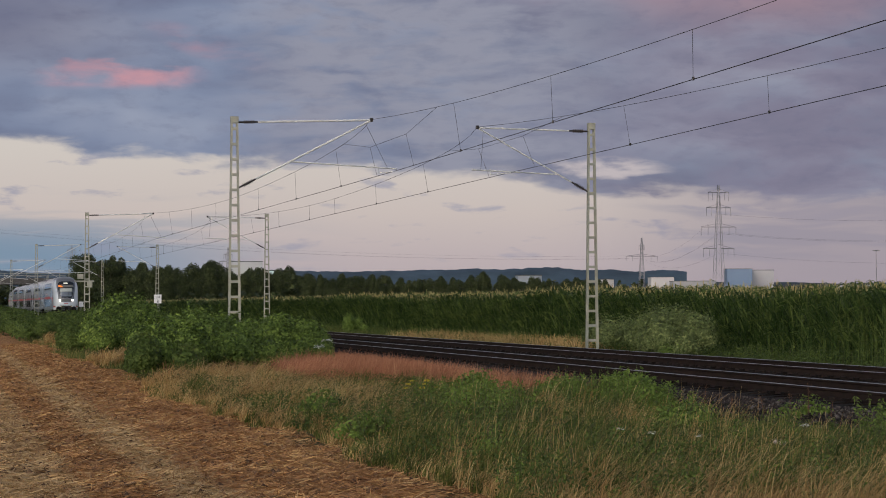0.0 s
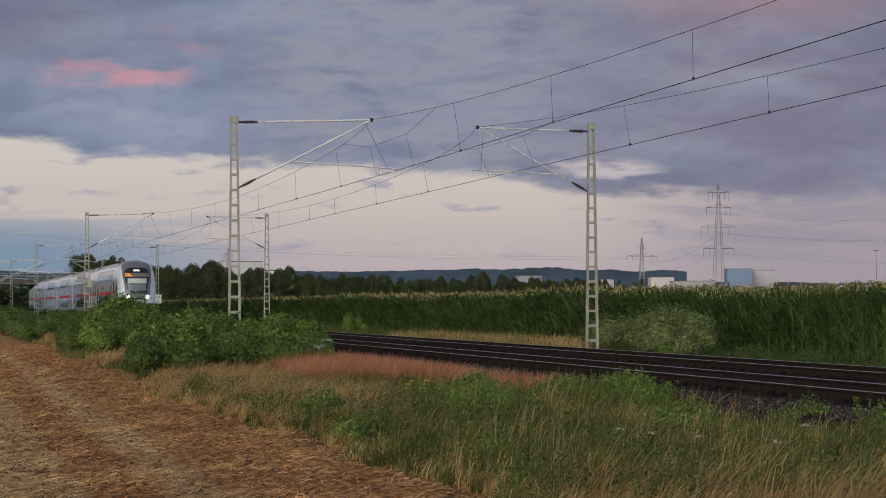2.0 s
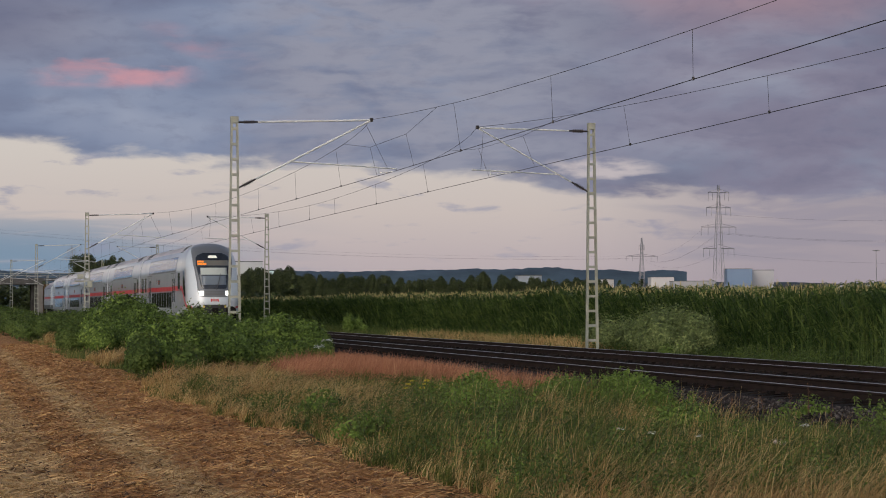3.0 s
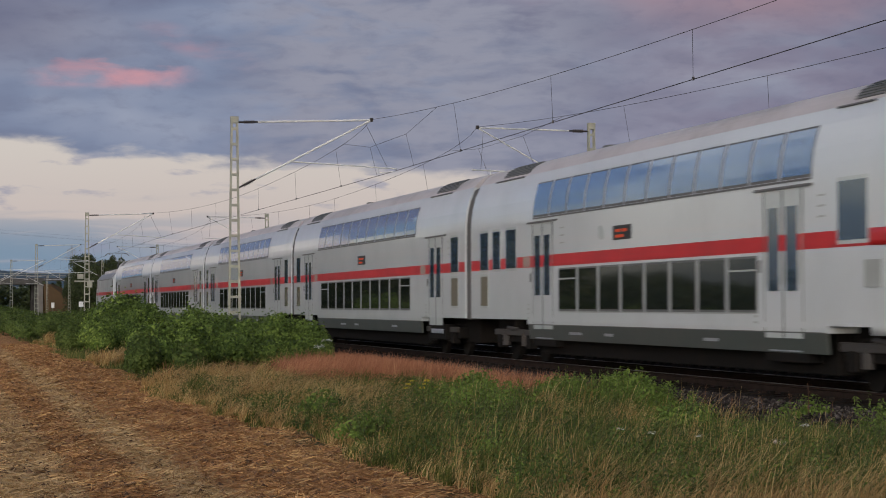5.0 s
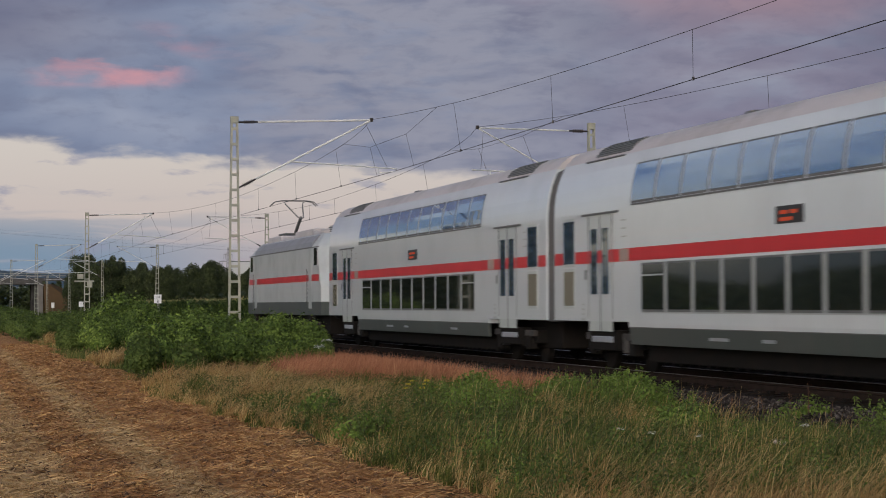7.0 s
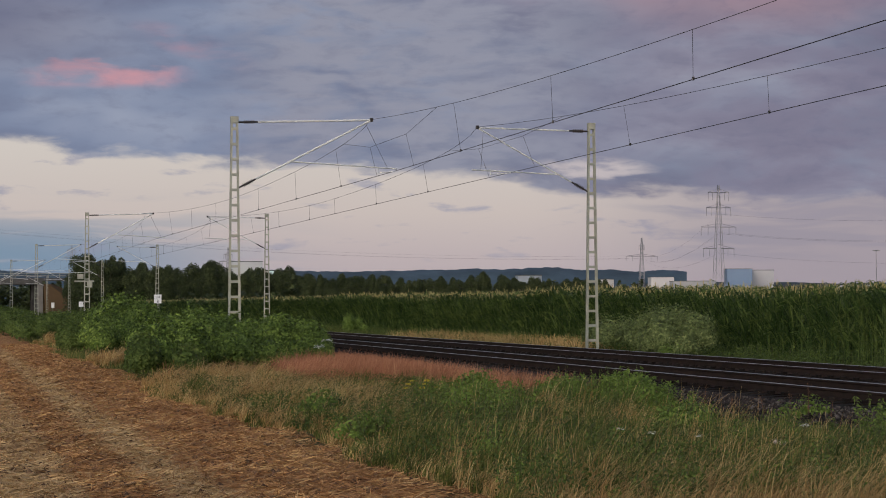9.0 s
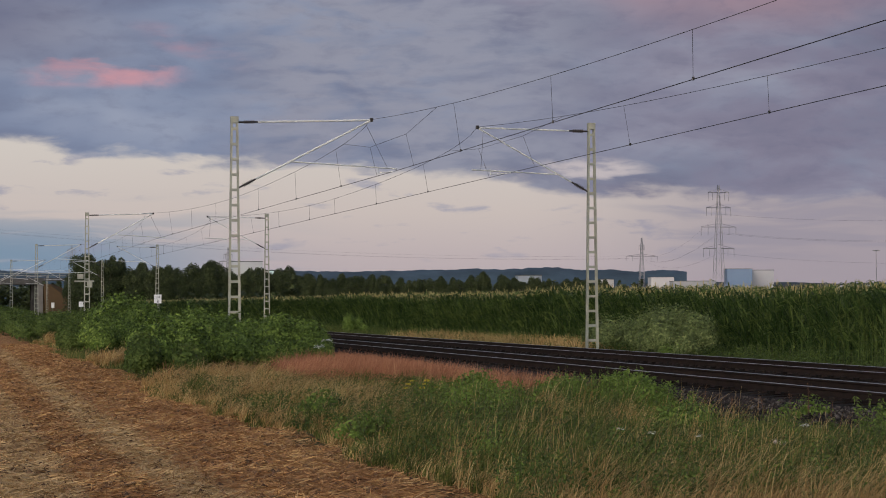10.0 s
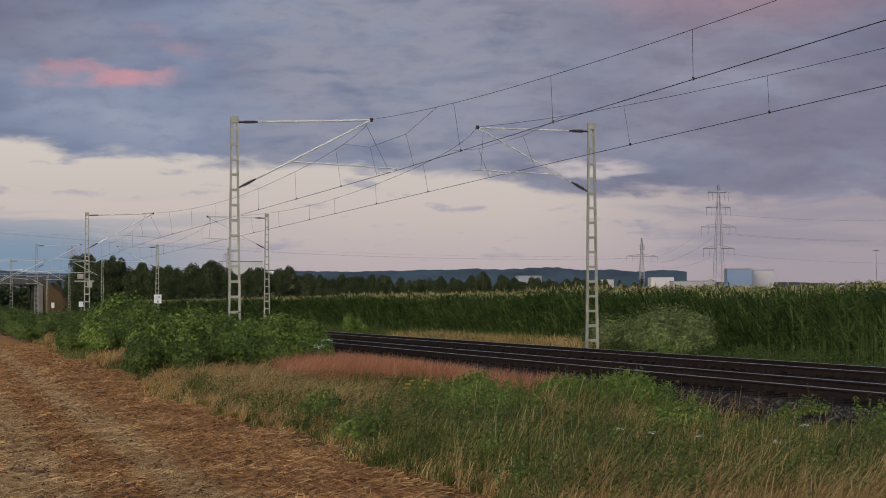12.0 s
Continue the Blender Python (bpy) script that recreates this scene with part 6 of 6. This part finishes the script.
# ---- corn ----
def corn_field():
    """Rows of maize; every plant has a stalk, arching leaves and a tassel."""
    rng = np.random.default_rng(51)
    xs, ys, leaves = [], [], []
    for row in range(26):
        step = (0.19 if row < 4 else 0.36) if row < 8 else 1.1
        x = np.arange(-340, -42, step)
        x = x + rng.normal(0, 0.05, len(x))
        far = (x < -170) & (rng.random(len(x)) < 0.45)
        x = x[~far]
        xs.append(x), ys.append(11.7 + 0.75 * row + rng.normal(0, 0.05, len(x))), leaves.append(np.full(len(x), 19 if row < 3 else 9))
    x, y, count = np.concatenate(xs), np.concatenate(ys), np.concatenate(leaves)
    n = len(x)
    g = ground_height(x, y)
    top = rng.normal(2.18, 0.10, n) + 0.07 * np.sin(x * 0.13) + 0.05 * np.sin(x * 0.41)
    idx = np.repeat(np.arange(n), count)
    m = len(idx)
    h = rng.uniform(0.10, 0.90, m) * top[idx]
    a = rng.uniform(0, math.tau, m)
    L = rng.uniform(0.5, 0.85, m) * np.interp(h / top[idx], [0, 0.5, 1], [0.8, 1.1, 0.6])
    w = rng.uniform(0.014, 0.026, m) * np.interp(-x[idx], [60, 200], [1, 2.0])
    d = np.stack([np.cos(a), np.sin(a)], -1)
    s = np.stack([-np.sin(a), np.cos(a)], -1)
    steep = rng.uniform(0.7, 1.5, m) * np.interp(h / top[idx], [0, 0.7, 1], [0.9, 1.15, 0.55])
    v = np.zeros((m, 8, 3))
    for i, (out, rise, wid) in enumerate(((0.0, 0.0, 0.6), (0.28, 0.42, 1.0), (0.55, 0.68, 0.8), (0.85, 0.6, 0.08))):
        c = np.stack([x[idx], y[idx]], -1) + d * (out * L)[:, None]
        z = g[idx] + h + rise * L * steep
        v[:, 2 * i, :2], v[:, 2 * i + 1, :2] = c - s * (w * wid)[:, None], c + s * (w * wid)[:, None]
        v[:, 2 * i, 2], v[:, 2 * i + 1, 2] = z, z + 0.02
    k = 8 * np.arange(m)[:, None]
    q = np.concatenate([k + np.array([2 * i, 2 * i + 1, 2 * i + 3, 2 * i + 2]) for i in range(3)])
    stuff("corn_leaves", np_mesh("corn_leaves", v.reshape(-1, 3), q), CORN_LEAF, "tall green maize plants in dense rows", "corn field")
    st = np.zeros((n, 8, 3))
    for i, (dx, dy) in enumerate(((-1, -1), (1, -1), (1, 1), (-1, 1))):
        for j, (zz, r) in enumerate(((g - 0.05, 0.014), (g + top, 0.006))):
            st[:, i + 4 * j] = np.stack([x + dx * r, y + dy * r, zz], -1)
    k = 8 * np.arange(n)[:, None]
    q = np.concatenate([k + np.array([i, (i + 1) % 4, 4 + (i + 1) % 4, 4 + i]) for i in range(4)])
    stuff("corn_stalks", np_mesh("corn_stalks", st.reshape(-1, 3), q), CORN_LEAF, "green maize stalks", "corn field")
    rep = np.repeat(np.arange(n), 6)
    m = len(rep)
    mesh = blade_mesh("corn_tassels", x[rep], y[rep], (g + top)[rep], rng.uniform(0.10, 0.26, m), np.full(m, 0.016), rng.uniform(0.0, 0.7, m), rng.uniform(0, math.tau, m), rng.uniform(0, math.tau, m))
    stuff("corn_tassels", mesh, CORN_TASSEL, "pale yellow maize tassels above the leaves", "corn field")


corn_field()


# ---- distance ----
def tree(name, seed, height, spread, label):
    rng = np.random.default_rng(seed)
    ob = thing(name, label, "tree", "trees behind the fields")
    bm = rod(bmesh.new(), (0, 0, -0.3), (0.1, 0, height * 0.6), 0.22, 8, 0.1)
    lobes = []
    for k in range(9):
        a = k * 2.4 + rng.uniform(-0.5, 0.5)
        z = height * rng.uniform(0.32, 0.8)
        rr = spread * rng.uniform(0.3, 0.75) * (1.15 - 0.7 * z / height)
        c = (rr * math.cos(a), rr * math.sin(a), z)
        lobes.append((c, (spread * rng.uniform(0.34, 0.5), spread * rng.uniform(0.34, 0.5), height * rng.uniform(0.15, 0.22))))
        rod(bm, (0.05, 0, height * rng.uniform(0.2, 0.45)), c, 0.08, 5, 0.03)
    lobes.append(((0, 0, height * 0.8), (spread * 0.42, spread * 0.42, height * 0.2)))
    lobes.append(((0, 0, height * 0.4), (spread * 0.75, spread * 0.75, height * 0.35)))
    part("trunk", bm, BARK, ob)
    n = 15000
    pos, out = lobe_points(rng, n, lobes, 0.35)
    low = rng.random(n) < 0.25
    pos[low, 2] *= rng.uniform(0.1, 0.9, low.sum())
    link("crown", leaf_mesh("crown", pos, rng.uniform(0.16, 0.34, n), rng, 0.3, 0.8, out), TREE_LEAF, ob)
    return ob


TREE_KINDS = [tree("tree", 61 + k, 10.0, s, "dark green broadleaf tree in a distant row") for k, s in enumerate((3.4, 2.8, 4.2, 3.0, 2.4))]


def tree_rows():
    rng = np.random.default_rng(77)
    # azimuth and elevation of the tops, in degrees
    prof_a = [-9.95, -9.4, -9.0, -8.6, -8.0, -7.6, -7.0, -6.5, -6.2, -5.6, -5.0, -4.5, -4.1, -3.6, -3.0, -2.2, -1.4, -0.6, 0.2, 1.2, 2.0, 3.2, 4.6]
    prof_e = [1.35, 1.40, 1.45, 1.32, 1.18, 1.22, 1.05, 1.30, 1.18, 0.95, 1.05, 0.98, 1.12, 0.85, 0.88, 0.92, 0.80, 0.85, 0.85, 0.92, 0.75, 0.78, 0.7]
    used = 0
    for row, (d0, a0, a1, step) in enumerate(((400, -9.8, -4.4, 0.34), (430, -9.6, -4.0, 0.36), (640, -5.6, 4.4, 0.42), (680, -5.0, 4.6, 0.40))):
        a = a0
        while a < a1:
            d = d0 + rng.uniform(-25, 25)
            e = float(np.interp(a, prof_a, prof_e)) * rng.uniform(0.8, 1.06)
            h = EYE[2] + 0.45 + d * math.tan(radians(e))
            x, y = bearing(a, d)
            s = h / 10.2
            m = Matrix.Translation((x, y, -0.45)) @ Matrix.Rotation(rng.uniform(0, 6.28), 4, "Z") @ Matrix.Diagonal((s * rng.uniform(0.8, 1.1), s * rng.uniform(0.8, 1.1), s, 1))
            if used < len(TREE_KINDS):
                TREE_KINDS[used].matrix_basis = m
            else:
                src = TREE_KINDS[used % len(TREE_KINDS)]
                keep = src.matrix_basis.copy()
                c = copy_thing(src, Matrix())
                c.matrix_basis = m
                src.matrix_basis = keep
            used += 1
            a += step * rng.uniform(0.6, 1.3)


tree_rows()


def undergrowth():
    """Low scrub that closes the foot of the tree rows, and the low woods on the plain."""
    rng = np.random.default_rng(81)
    pts, size = [], []
    for a0, a1, d, h, n in ((-9.75, -4.2, 385, 4.5, 5200), (-5.6, 4.6, 610, 4.5, 6500), (5.5, 13, 1250, 11, 5000), (-13.5, -9.6, 540, 9, 4500), (-9.6, -4.0, 445, 8.5, 9000), (-5.4, 4.6, 700, 9.5, 9000), (-4, 6, 1500, 20, 5000)):
        a, dd = rng.uniform(a0, a1, n), d + rng.uniform(-8, 30, n)
        hh = h * (0.75 + 0.25 * np.sin(a * 9) * np.sin(a * 23 + 1)) * rng.random(n) ** 0.7
        t = VIEW_AZ - np.radians(a)
        pts.append(np.stack([EYE[0] + dd * np.cos(t), EYE[1] + dd * np.sin(t), hh - 0.4], -1)), size.append(rng.uniform(0.6, 1.3, n) * d / 400)
    pos, sz = np.concatenate(pts), np.concatenate(size)
    stuff("far_scrub", leaf_mesh("far_scrub", pos, sz, rng, 0.3, 0.85), TREE_LEAF, "dark scrub and woods along the fields' far edge", "woods")


undergrowth()


def field_hedge():
    """Unseen tree belts across the stubble field, on the camera's side of the line, added so the train reflects dark.
    """
    rng = np.random.default_rng(91)
    n = 60000
    x = rng.uniform(-2700, 160, n)
    h = (5.5 + 2 * np.sin(x * 0.05) + 1.5 * np.sin(x * 0.17)) * rng.random(n) ** 0.6
    pos = np.stack([x, -150 + rng.uniform(-9, 9, n), h - 0.3], -1)
    # a nearer unseen belt, added to darken the far coaches' sides
    n2 = 24000
    x2 = rng.uniform(-640, -150, n2)
    h2 = (8 + 2.5 * np.sin(x2 * 0.07) + 1.5 * np.sin(x2 * 0.21)) * rng.random(n2) ** 0.6
    near = np.stack([x2, -33 + 0.008 * (x2 + 150) + rng.uniform(-4, 4, n2), h2 - 0.3], -1)
    pos = np.concatenate([pos, near])
    n = n + n2
    stuff("field_hedge", leaf_mesh("field_hedge", pos, rng.uniform(1.4, 3.0, n), rng, 0.3, 0.85), TREE_LEAF, "unseen belts of trees added for dark reflections in the train", "woods")


field_hedge()


def lattice_pylon(az, d, height, arms, label):
    """A high-voltage pylon: four tapered legs, crossed bracing, crossarms (height, half length)."""
    x, y = bearing(az, d)
    ob = thing("power_pylon", label, "power pylon", "pylons over the plain", "", (x, y, -0.45))
    ob.rotation_euler = (0, 0, VIEW_AZ + radians(90 + 12))
    thick = 0.075 * max(1.0, d / 900)

    def half(z):
        return float(np.interp(z, [0, height * 0.55, height], [2.4, 1.3, 0.3]))

    for sx in (-1, 1):
        for sy in (-1, 1):
            bm = bmesh.new()
            zs = [0, height * 0.55, height]
            for a, b in zip(zs, zs[1:]):
                rod(bm, (sx * half(a), sy * half(a), a), (sx * half(b), sy * half(b), b), thick * 1.5, 4)
            part("leg", bm, PYLON_STEEL, ob)
    bm, z = bmesh.new(), 0.0
    while z < height - 1.0:
        nz = z + max(2.4, 2.6 * half(z))
        nz = min(nz, height)
        for s in (-1, 1):
            for p in (-1, 1):
                rod(bm, (-half(z) * p, s * half(z), z), (half(nz) * p, s * half(nz), nz), thick * 0.45, 4)
                rod(bm, (s * half(z), -half(z) * p, z), (s * half(nz), half(nz) * p, nz), thick * 0.45, 4)
        z = nz
    part("bracing", bm, PYLON_STEEL, ob)
    for az_, hl in arms:
        for s in (-1, 1):
            w = half(az_)
            arm = part("crossarm", rod(bmesh.new(), (s * w, -w, az_), (s * hl, 0, az_), thick * 1.5, 4), PYLON_STEEL, ob)
            part("arm_chord", rod(bmesh.new(), (s * w, w, az_), (s * hl, 0, az_), thick * 1.5, 4), PYLON_STEEL, arm)
            part("arm_tie", rod(bmesh.new(), (0, 0, az_ + 1.6), (s * hl, 0, az_), thick, 4), PYLON_STEEL, arm)
            for u, drop in ((1.0, 3.4), (0.6, 3.2)):
                part("insulator_string", rod(bmesh.new(), (s * hl * u, 0, az_ + 0.2), (s * hl * u, 0, az_ - drop), thick * 1.2, 4), PYLON_STEEL, arm)
    return ob


PYLON_STEEL = paint("pylon_steel", (0.30, 0.29, 0.30, 1), 0.6, 0.3, 0.2, 0.3)
lattice_pylon(7.46, 870, 50.5, [(47.6, 4.4), (41.3, 5.2), (33.4, 7.5), (24.6, 6.6)], "tall grey lattice power pylon beyond the corn")
lattice_pylon(5.39, 1500, 49.0, [(36.0, 11.5), (43.5, 2.0)], "distant grey power pylon with one broad crossarm")
lattice_pylon(-5.83, 1500, 43.0, [(33.0, 6.0), (38.0, 3.0)], "very distant small power pylon")
lattice_pylon(-10.0, 1500, 45.0, [(36.0, 6.0), (41.0, 3.0)], "very distant small power pylon")


def power_lines():
    ob = thing("power_lines", "faint sagging high-voltage wires between pylons", "power lines")
    for z0, z1, s in ((30.5, 34.0, -7.0), (38.5, 36.0, 5.0), (22.5, 34.0, 6.5), (30.5, 34.0, 7.0)):
        for a0, d0, a1, d1, h0, h1 in ((7.46, 870, 5.39, 1500, z0, z1), (7.46, 870, 22.0, 700, z0, z0), (5.39, 1500, -13, 1300, z1, z1 + 14)):
            p, q = bearing(a0, d0 + s), bearing(a1, d1 + s)
            pts = []
            for k in range(15):
                u = k / 14
                pts.append((p[0] + (q[0] - p[0]) * u, p[1] + (q[1] - p[1]) * u, h0 + (h1 - h0) * u - 26 * u * (1 - u)))
            part("wire", tube_path(bmesh.new(), pts, 0.02, 4), WIRE, ob)


power_lines()


def building(name, az, d, width, depth, height, colour, label, bands=(), turn=8.0, roof=None):
    """A plain far building with a flat roof edge, base, bands and rows of windows."""
    x, y = bearing(az, d)
    ob = thing(name, label, "building", "", "", (x, y, -0.45))
    ob.rotation_euler = (0, 0, VIEW_AZ - radians(az) + radians(90 + turn))
    mat = paint(name + "_wall", (*colour, 1), 0.6, 0, 0.15, 0.05)
    part("wall", box(bmesh.new(), -width / 2, width / 2, -depth / 2, depth / 2, -0.5, height), mat, ob)
    part("roof", box(bmesh.new(), -width / 2 - 0.08, width / 2 + 0.08, -depth / 2 - 0.08, depth / 2 + 0.08, height, height + 0.3), roof or SKIRT_GREY, ob)
    for k in range(max(2, int(width / 9))):
        xx = -width / 2 + (k + 0.5) * width / max(2, int(width / 9))
        win = part("window", box(bmesh.new(), xx - 2.2, xx + 2.2, depth / 2, depth / 2 + 0.15, height * 0.35, height * 0.55), WINDOW_BAND, ob)
    for x0, x1, z0, z1, mat2 in bands:
        part("wall_panel", box(bmesh.new(), x0, x1, depth / 2, depth / 2 + 0.25, z0, z1), mat2, ob)
    return ob


building("warehouse", 7.97, 1150, 13.5, 14, 20.6, (0.16, 0.23, 0.34), "tall blue-grey warehouse beyond the corn")
building("warehouse", 8.6, 1170, 11.5, 14, 20.2, (0.44, 0.43, 0.44), "pale warehouse beside the blue one")
building("factory_hall", 5.9, 1120, 12, 14, 16.0, (0.50, 0.48, 0.47), "long white factory hall beyond the corn")
building("factory_hall", 6.75, 1100, 22, 14, 13.6, (0.33, 0.33, 0.33), "low grey factory hall beyond the corn")
building("grey_hall", 2.32, 760, 8.6, 8, 12.2, (0.24, 0.27, 0.30), "grey windowless hall among the trees")
building("white_house", 4.4, 900, 5.0, 6, 12.4, (0.52, 0.5, 0.49), "small white house beyond the corn", (), 30)
building("white_block", -5.35, 900, 13, 10, 20.2, (0.45, 0.46, 0.47), "white flat-roofed building behind the trees")
building("white_block", -4.62, 900, 6, 10, 16.4, (0.46, 0.62, 0.60), "pale building behind the trees")
building("far_hall", 10.9, 1500, 30, 10, 15.0, (0.36, 0.36, 0.38), "low far hall on the plain")


def road_bridge():
    """A road bridge over the line, with abutments and a grassed bank."""
    bx = -480.0
    ob = thing("road_bridge", "grey concrete road bridge over the railway", "bridge", "", "", (bx, 0, 0))
    part("deck", box(bmesh.new(), -5, 5, -70, 8.5, 6.1, 6.9, 0.1), DECK, ob)
    part("parapet", box(bmesh.new(), 4.7, 5.1, -70, 16, 6.9, 7.5, 0.03), DECK, ob)
    for k in range(30):
        yy = -55 + 2.4 * k
        part("railing_post", box(bmesh.new(), 4.85, 4.95, yy - 0.05, yy + 0.05, 7.6, 8.6), GALV, ob)
    for z in (8.05, 8.6):
        part("railing_bar", box(bmesh.new(), 4.85, 4.95, -56, 16, z - 0.05, z + 0.05), GALV, ob)
    part("abutment", box(bmesh.new(), -6, 6, 7.3, 8.6, -0.8, 6.09, 0.1), CONCRETE, ob)
    part("abutment", box(bmesh.new(), -6, 6, -24, -20, -0.8, 6.09, 0.1), BRIDGE_SHADE, ob)
    for yy in (-8.5, 6.6):
        for xx in (-3.2, 0, 3.2):
            part("pier", rod(bmesh.new(), (xx, yy, -0.8), (xx, yy, 6.09), 0.45, 12), BRIDGE_SHADE, ob)
    bm = bmesh.new()
    # a spill cone: it falls away from the abutment to the side and towards the field
    low = [bm.verts.new(p) for p in ((-7, 8.7, -0.7), (16, 8.7, -0.7), (14, 18, -0.7), (2, 27, -0.7), (-7, 28, -0.7))]
    high = [bm.verts.new(p) for p in ((-7, 8.7, 6.2), (5, 8.7, 6.2), (5, 10, 6.2), (2, 11, 6.2), (-7, 11, 6.2))]
    for k in range(5):
        bm.faces.new((low[k], low[(k + 1) % 5], high[(k + 1) % 5], high[k]))
    bm.faces.new(high), bm.faces.new(low[::-1])
    tagged(part("bridge_bank", bm, BANK, None, "dry grassy bank beside the bridge"), "", "bank", "", "structure").location = (bx, 0, 0)


DECK = paint("stained_deck_concrete", (0.10, 0.095, 0.09, 1), 0.85, 0, 0.5, 0.6, (0.04, 0.035, 0.03, 1), 0.3)
# the shade under the bridge is put into this concrete's dark colour
BRIDGE_SHADE = paint("shaded_bridge_concrete", (0.028, 0.026, 0.025, 1), 0.9, 0, 0.4, 0.5)
BANK = random_tone("dry_bank", [(0.1, (0.03, 0.035, 0.014)), (0.3, (0.07, 0.055, 0.026)), (0.6, (0.12, 0.07, 0.034))], 0.95, 0.5)
road_bridge()


# ---- small railway things ----
def hectometre_board(x, y, z, w, h, label):
    ob = thing("distance_board", label, "sign", "boards along the line", "", (x, y, z))
    part("plate", box(bmesh.new(), -0.015, 0.015, -w / 2, w / 2, -h / 2, h / 2, 0.004), SIGN_WHITE, ob)
    part("post", box(bmesh.new(), -0.06, -0.017, -0.03, 0.03, -z - 0.6, h / 2), GALV, ob)
    for text, zz, size in (("131", 0.08, 0.34), ("8", -0.36, 0.34)):
        fc = bpy.data.curves.new("digits", "FONT")
        fc.body, fc.size, fc.align_x, fc.extrude = text, size, "CENTER", 0.002
        tmp = bpy.data.objects.new("digits", fc)
        scene.collection.objects.link(tmp)
        mesh = bpy.data.meshes.new_from_object(tmp.evaluated_get(bpy.context.evaluated_depsgraph_get()))
        bpy.data.objects.remove(tmp)
        d = link("digits", mesh, SIGN_BLACK, ob)
        d.matrix_basis = Matrix.Translation((0.019, 0, zz)) @ Matrix.Rotation(radians(90), 4, "Z") @ Matrix.Rotation(radians(90), 4, "X")
    return ob


hectometre_board(-206.8, 6.69, 1.98, 0.72, 0.86, "white distance board with black digits")


def track_box(x, y, z0, h, w, colour_mat, label, name="signal_box"):
    ob = thing(name, label, "signal", "", "", (x, y, 0))
    part("post", rod(bmesh.new(), (0, 0, -0.7), (0, 0, z0 + h / 2), 0.05, 8), GALV, ob)
    part("panel", box(bmesh.new(), 0.05, 0.1, -w / 2, w / 2, z0, z0 + h, 0.01), colour_mat, ob)


track_box(-330, 7.4, 1.2, 0.8, 0.7, SIGN_WHITE, "small white board on a post beside the track", "track_sign")
track_box(-415, 3.0 + 4.6, 1.0, 1.0, 0.6, SIGN_WHITE, "small white board on a post beside the track", "track_sign")
track_box(-452, -3.4, 0.9, 1.4, 0.55, SIGN_WHITE, "white marker board by the bridge", "track_sign")
track_box(-440, -2.6, 0.9, 1.6, 0.5, MARKER, "pale marker board by the bridge", "track_sign")


def line_switch(x, y):
    ob = thing("line_switch", "grey switch boxes on the mast", "switch", "", "", (x, y, 0))
    part("switch_box", box(bmesh.new(), 0.1, 0.4, -0.62, -0.24, 3.05, 3.36, 0.02), GALV, ob, "pale switch housing")
    part("drive_box", box(bmesh.new(), 0.1, 0.4, 0.0, 0.32, 2.5, 2.85, 0.02), GALV, ob, "grey drive housing")
    part("bracket", box(bmesh.new(), 0.08, 0.14, -0.8, 0.45, 2.85, 2.95, 0.01), GALV, ob)


line_switch(-136.93, -4.95)


def street_lamp(az, d, h):
    x, y = bearing(az, d)
    ob = thing("street_lamp", "slender grey street lamp far beyond the corn", "street lamp", "", "", (x, y, -0.45))
    part("post", rod(bmesh.new(), (0, 0, -0.3), (0, 0, h), 0.16, 8, 0.09), PYLON_STEEL, ob)
    part("lamp_head", box(bmesh.new(), -0.3, 0.3, -1.0, 1.0, h, h + 0.3, 0.05), PYLON_STEEL, ob)


street_lamp(11.62, 640, 17.5)


# ---- what moves: the train along the near track, and the slow drift of the clouds ----
SPEED, GAP_AT = 43.84, -59.85


def motions():
    # how far the train lags or leads an even speed, in metres
    times = [0.5 * k for k in range(25)]
    drift = {5.0: -0.1, 5.5: -0.3, 6.0: -0.05, 6.5: -0.55, 7.0: -0.1}
    vehicles = [(DRIVING, 0.0)] + [(c, -26.8 * k) for k, c in enumerate(COACHES)] + [(LOCO, -26.8 * 4 - 0.35)]
    for ob, off in vehicles:
        walk(ob, [(t, pose(GAP_AT + SPEED * (t - 4.8) + drift.get(t, 0.0) + off, 0, 0)) for t in times])
    walk(BACKDROP, [(t, pose(*EYE, 0, 0, 0.48 * (t - 6.0) / 12.0)) for t in (0.0, 4.0, 8.0, 12.0)])


motions()
